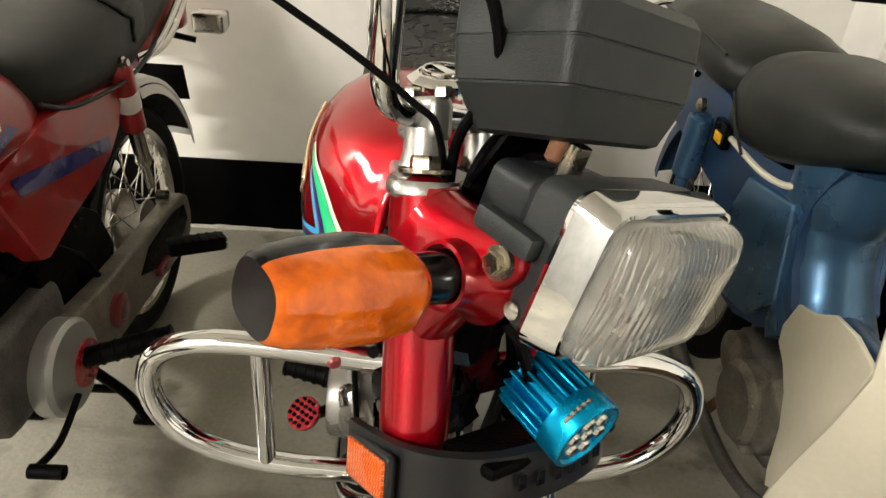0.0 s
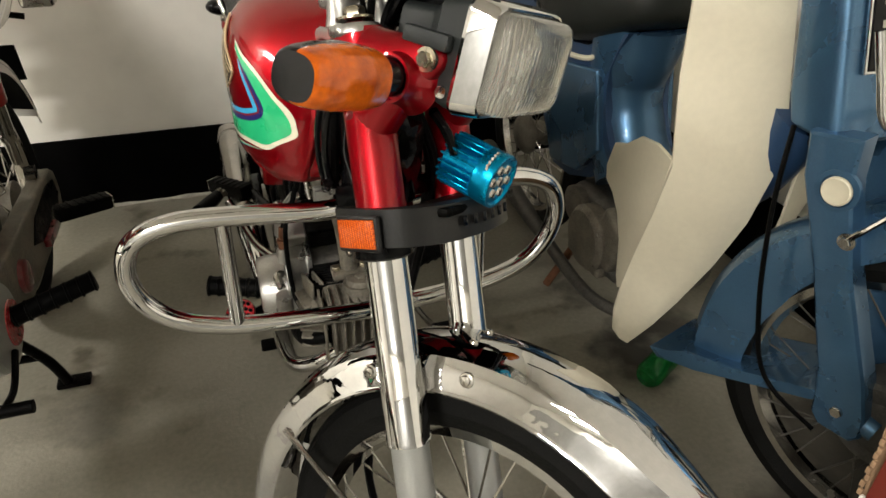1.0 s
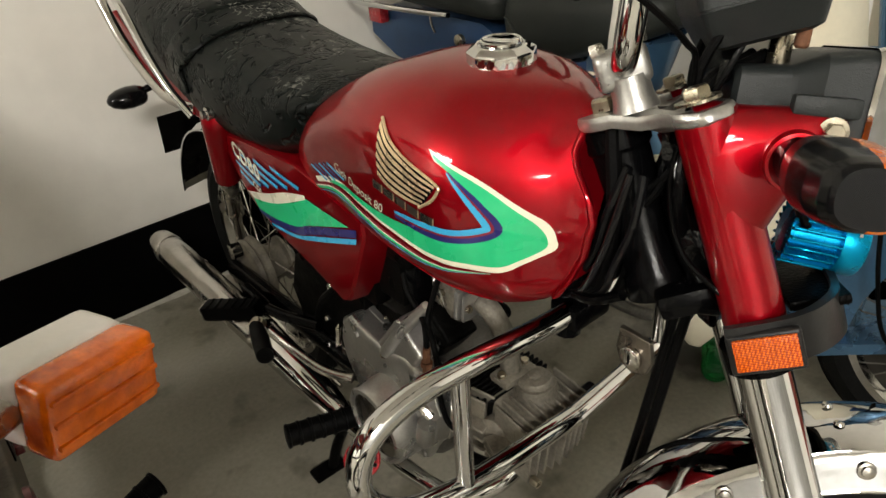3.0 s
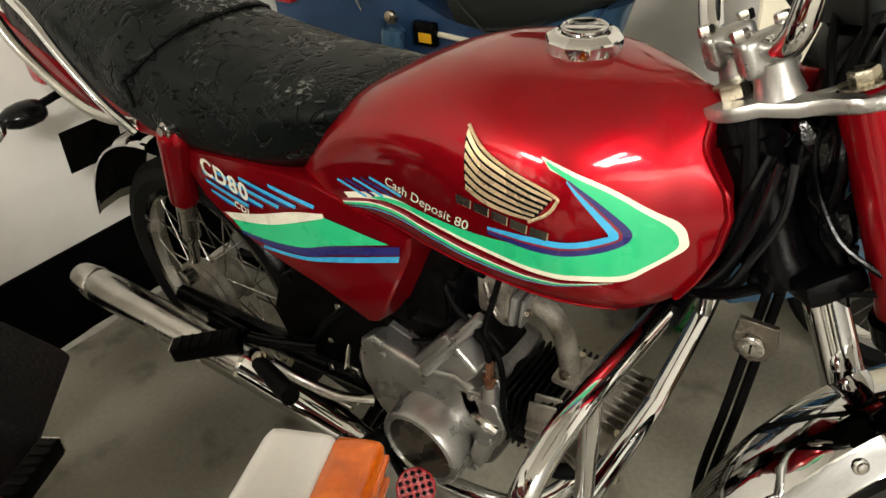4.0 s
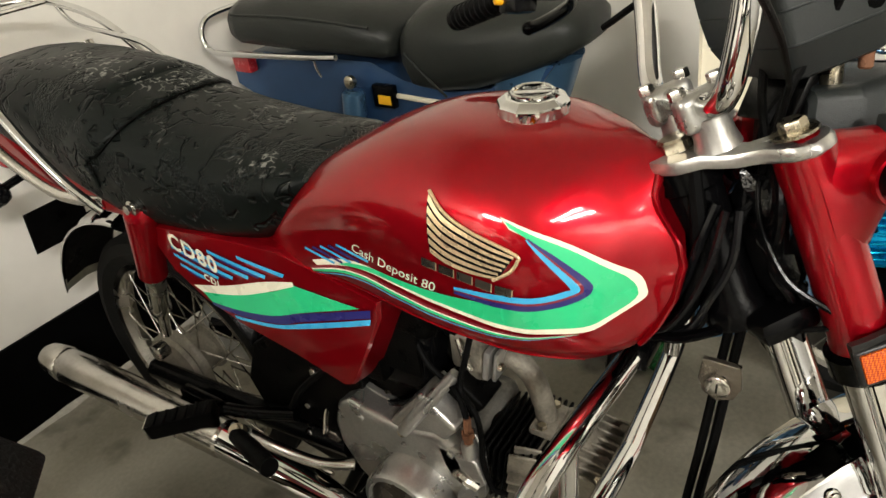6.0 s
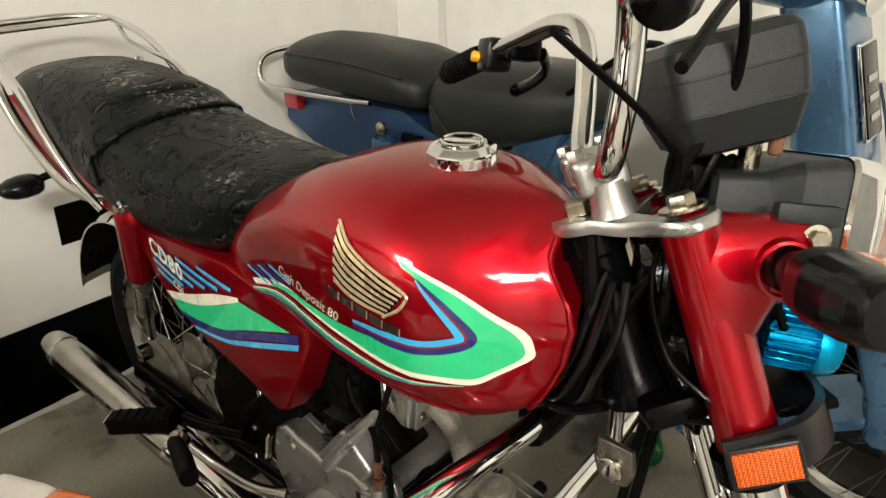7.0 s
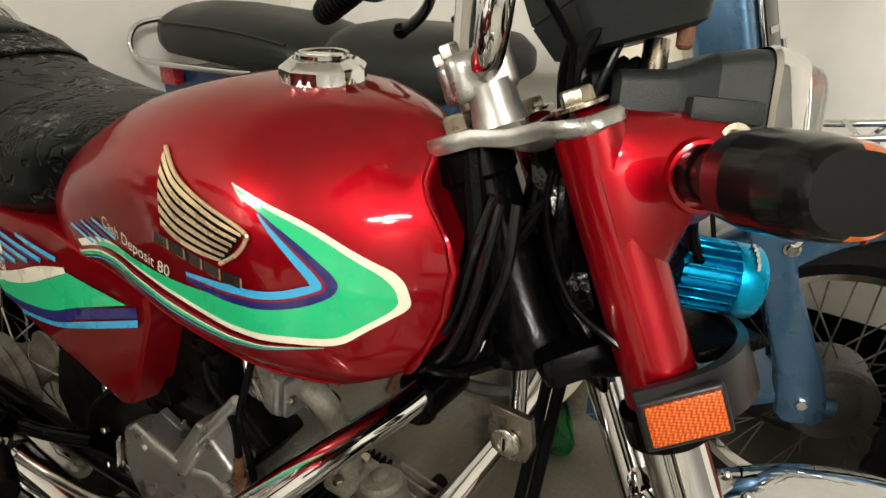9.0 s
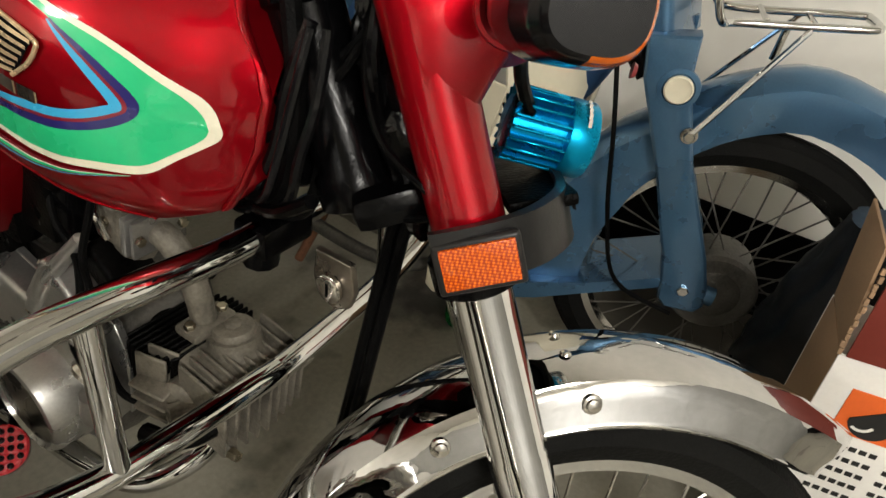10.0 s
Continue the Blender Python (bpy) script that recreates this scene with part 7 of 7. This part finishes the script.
C("print_gleam", prism([(-0.062 + 0.016 * math.cos(a), 0.384 + 0.016 * math.sin(a)) for a in (radians(200 + 10 * k) for k in range(12))] + [(-0.062 + 0.012 * math.cos(a), 0.384 + 0.012 * math.sin(a)) for a in (radians(310 - 10 * k) for k in range(12))], lambda u, v, w: V((-0.0023 - w, u, v)), 0.0006), WHITE)
for k in range(5):
    wid = (0.15, 0.125, 0.14, 0.13, 0.135)[k]
    x0 = -0.046
    for q in range(int(wid / 0.012)):
        if q != 5:
            C("print_mark", rbox((-0.0004, x0 - 0.012 * q, 0.335 - 0.021 * k), (0.001, 0.0085, 0.0075), 0), INK)
    C("print_box", rbox((-0.0004, -0.026, 0.335 - 0.021 * k), (0.001, 0.010, 0.010), 0), INK)
    C("print_box_inside", rbox((-0.0008, -0.026, 0.335 - 0.021 * k), (0.001, 0.008, 0.008), 0), WHITE)

# crumpled dark plastic bag between the carton and the moped
rows = []
for i in range(23):
    t = i / 22
    z = 0.53 * t
    k = (1 - 0.34 * t ** 2.6) * (0.9 + 0.1 * math.sin(math.pi * t))
    row = []
    for q in range(56):
        a = 2 * math.pi * q / 56
        c, s = math.cos(a), math.sin(a)
        fold = 1 + 0.16 * noise.noise(V((c * 1.7, s * 1.7, z * 8))) + 0.10 * noise.noise(V((c * 5, s * 5, z * 17 + 4)))
        row.append(V((0.66 + 0.115 * k * fold * c, 0.060 + 0.17 * k * fold * s, 0.002 + z)))
    rows.append(row)
solo("plastic_bag", loft(rows), BAG, "crumpled dark plastic bag standing behind the carton", "bag", sharp=60)

# green bottle lying under the moped
bt = thing("bottle", (0.66, 0.73, 0.0), "green plastic drink bottle lying on the floor", "bottle")
bl = part("bottle_body", lathe([(0.008, 0), (0.026, 0.002), (0.031, 0.012), (0.031, 0.05), (0.029, 0.06), (0.031, 0.07), (0.031, 0.12), (0.024, 0.15), (0.012, 0.175), (0.011, 0.19)], (0.60, 0.735, 0.033), (0.85, 0.5, 0.0), 24), BOTTLE, bt)
part("bottle_cap", lathe([(0.013, 0), (0.0135, 0.002), (0.0135, 0.014), (0.011, 0.016)], V((0.60, 0.735, 0.033)) + V((0.85, 0.5, 0)).normalized() * 0.188, (0.85, 0.5, 0.0), 18), WHITE, bl)
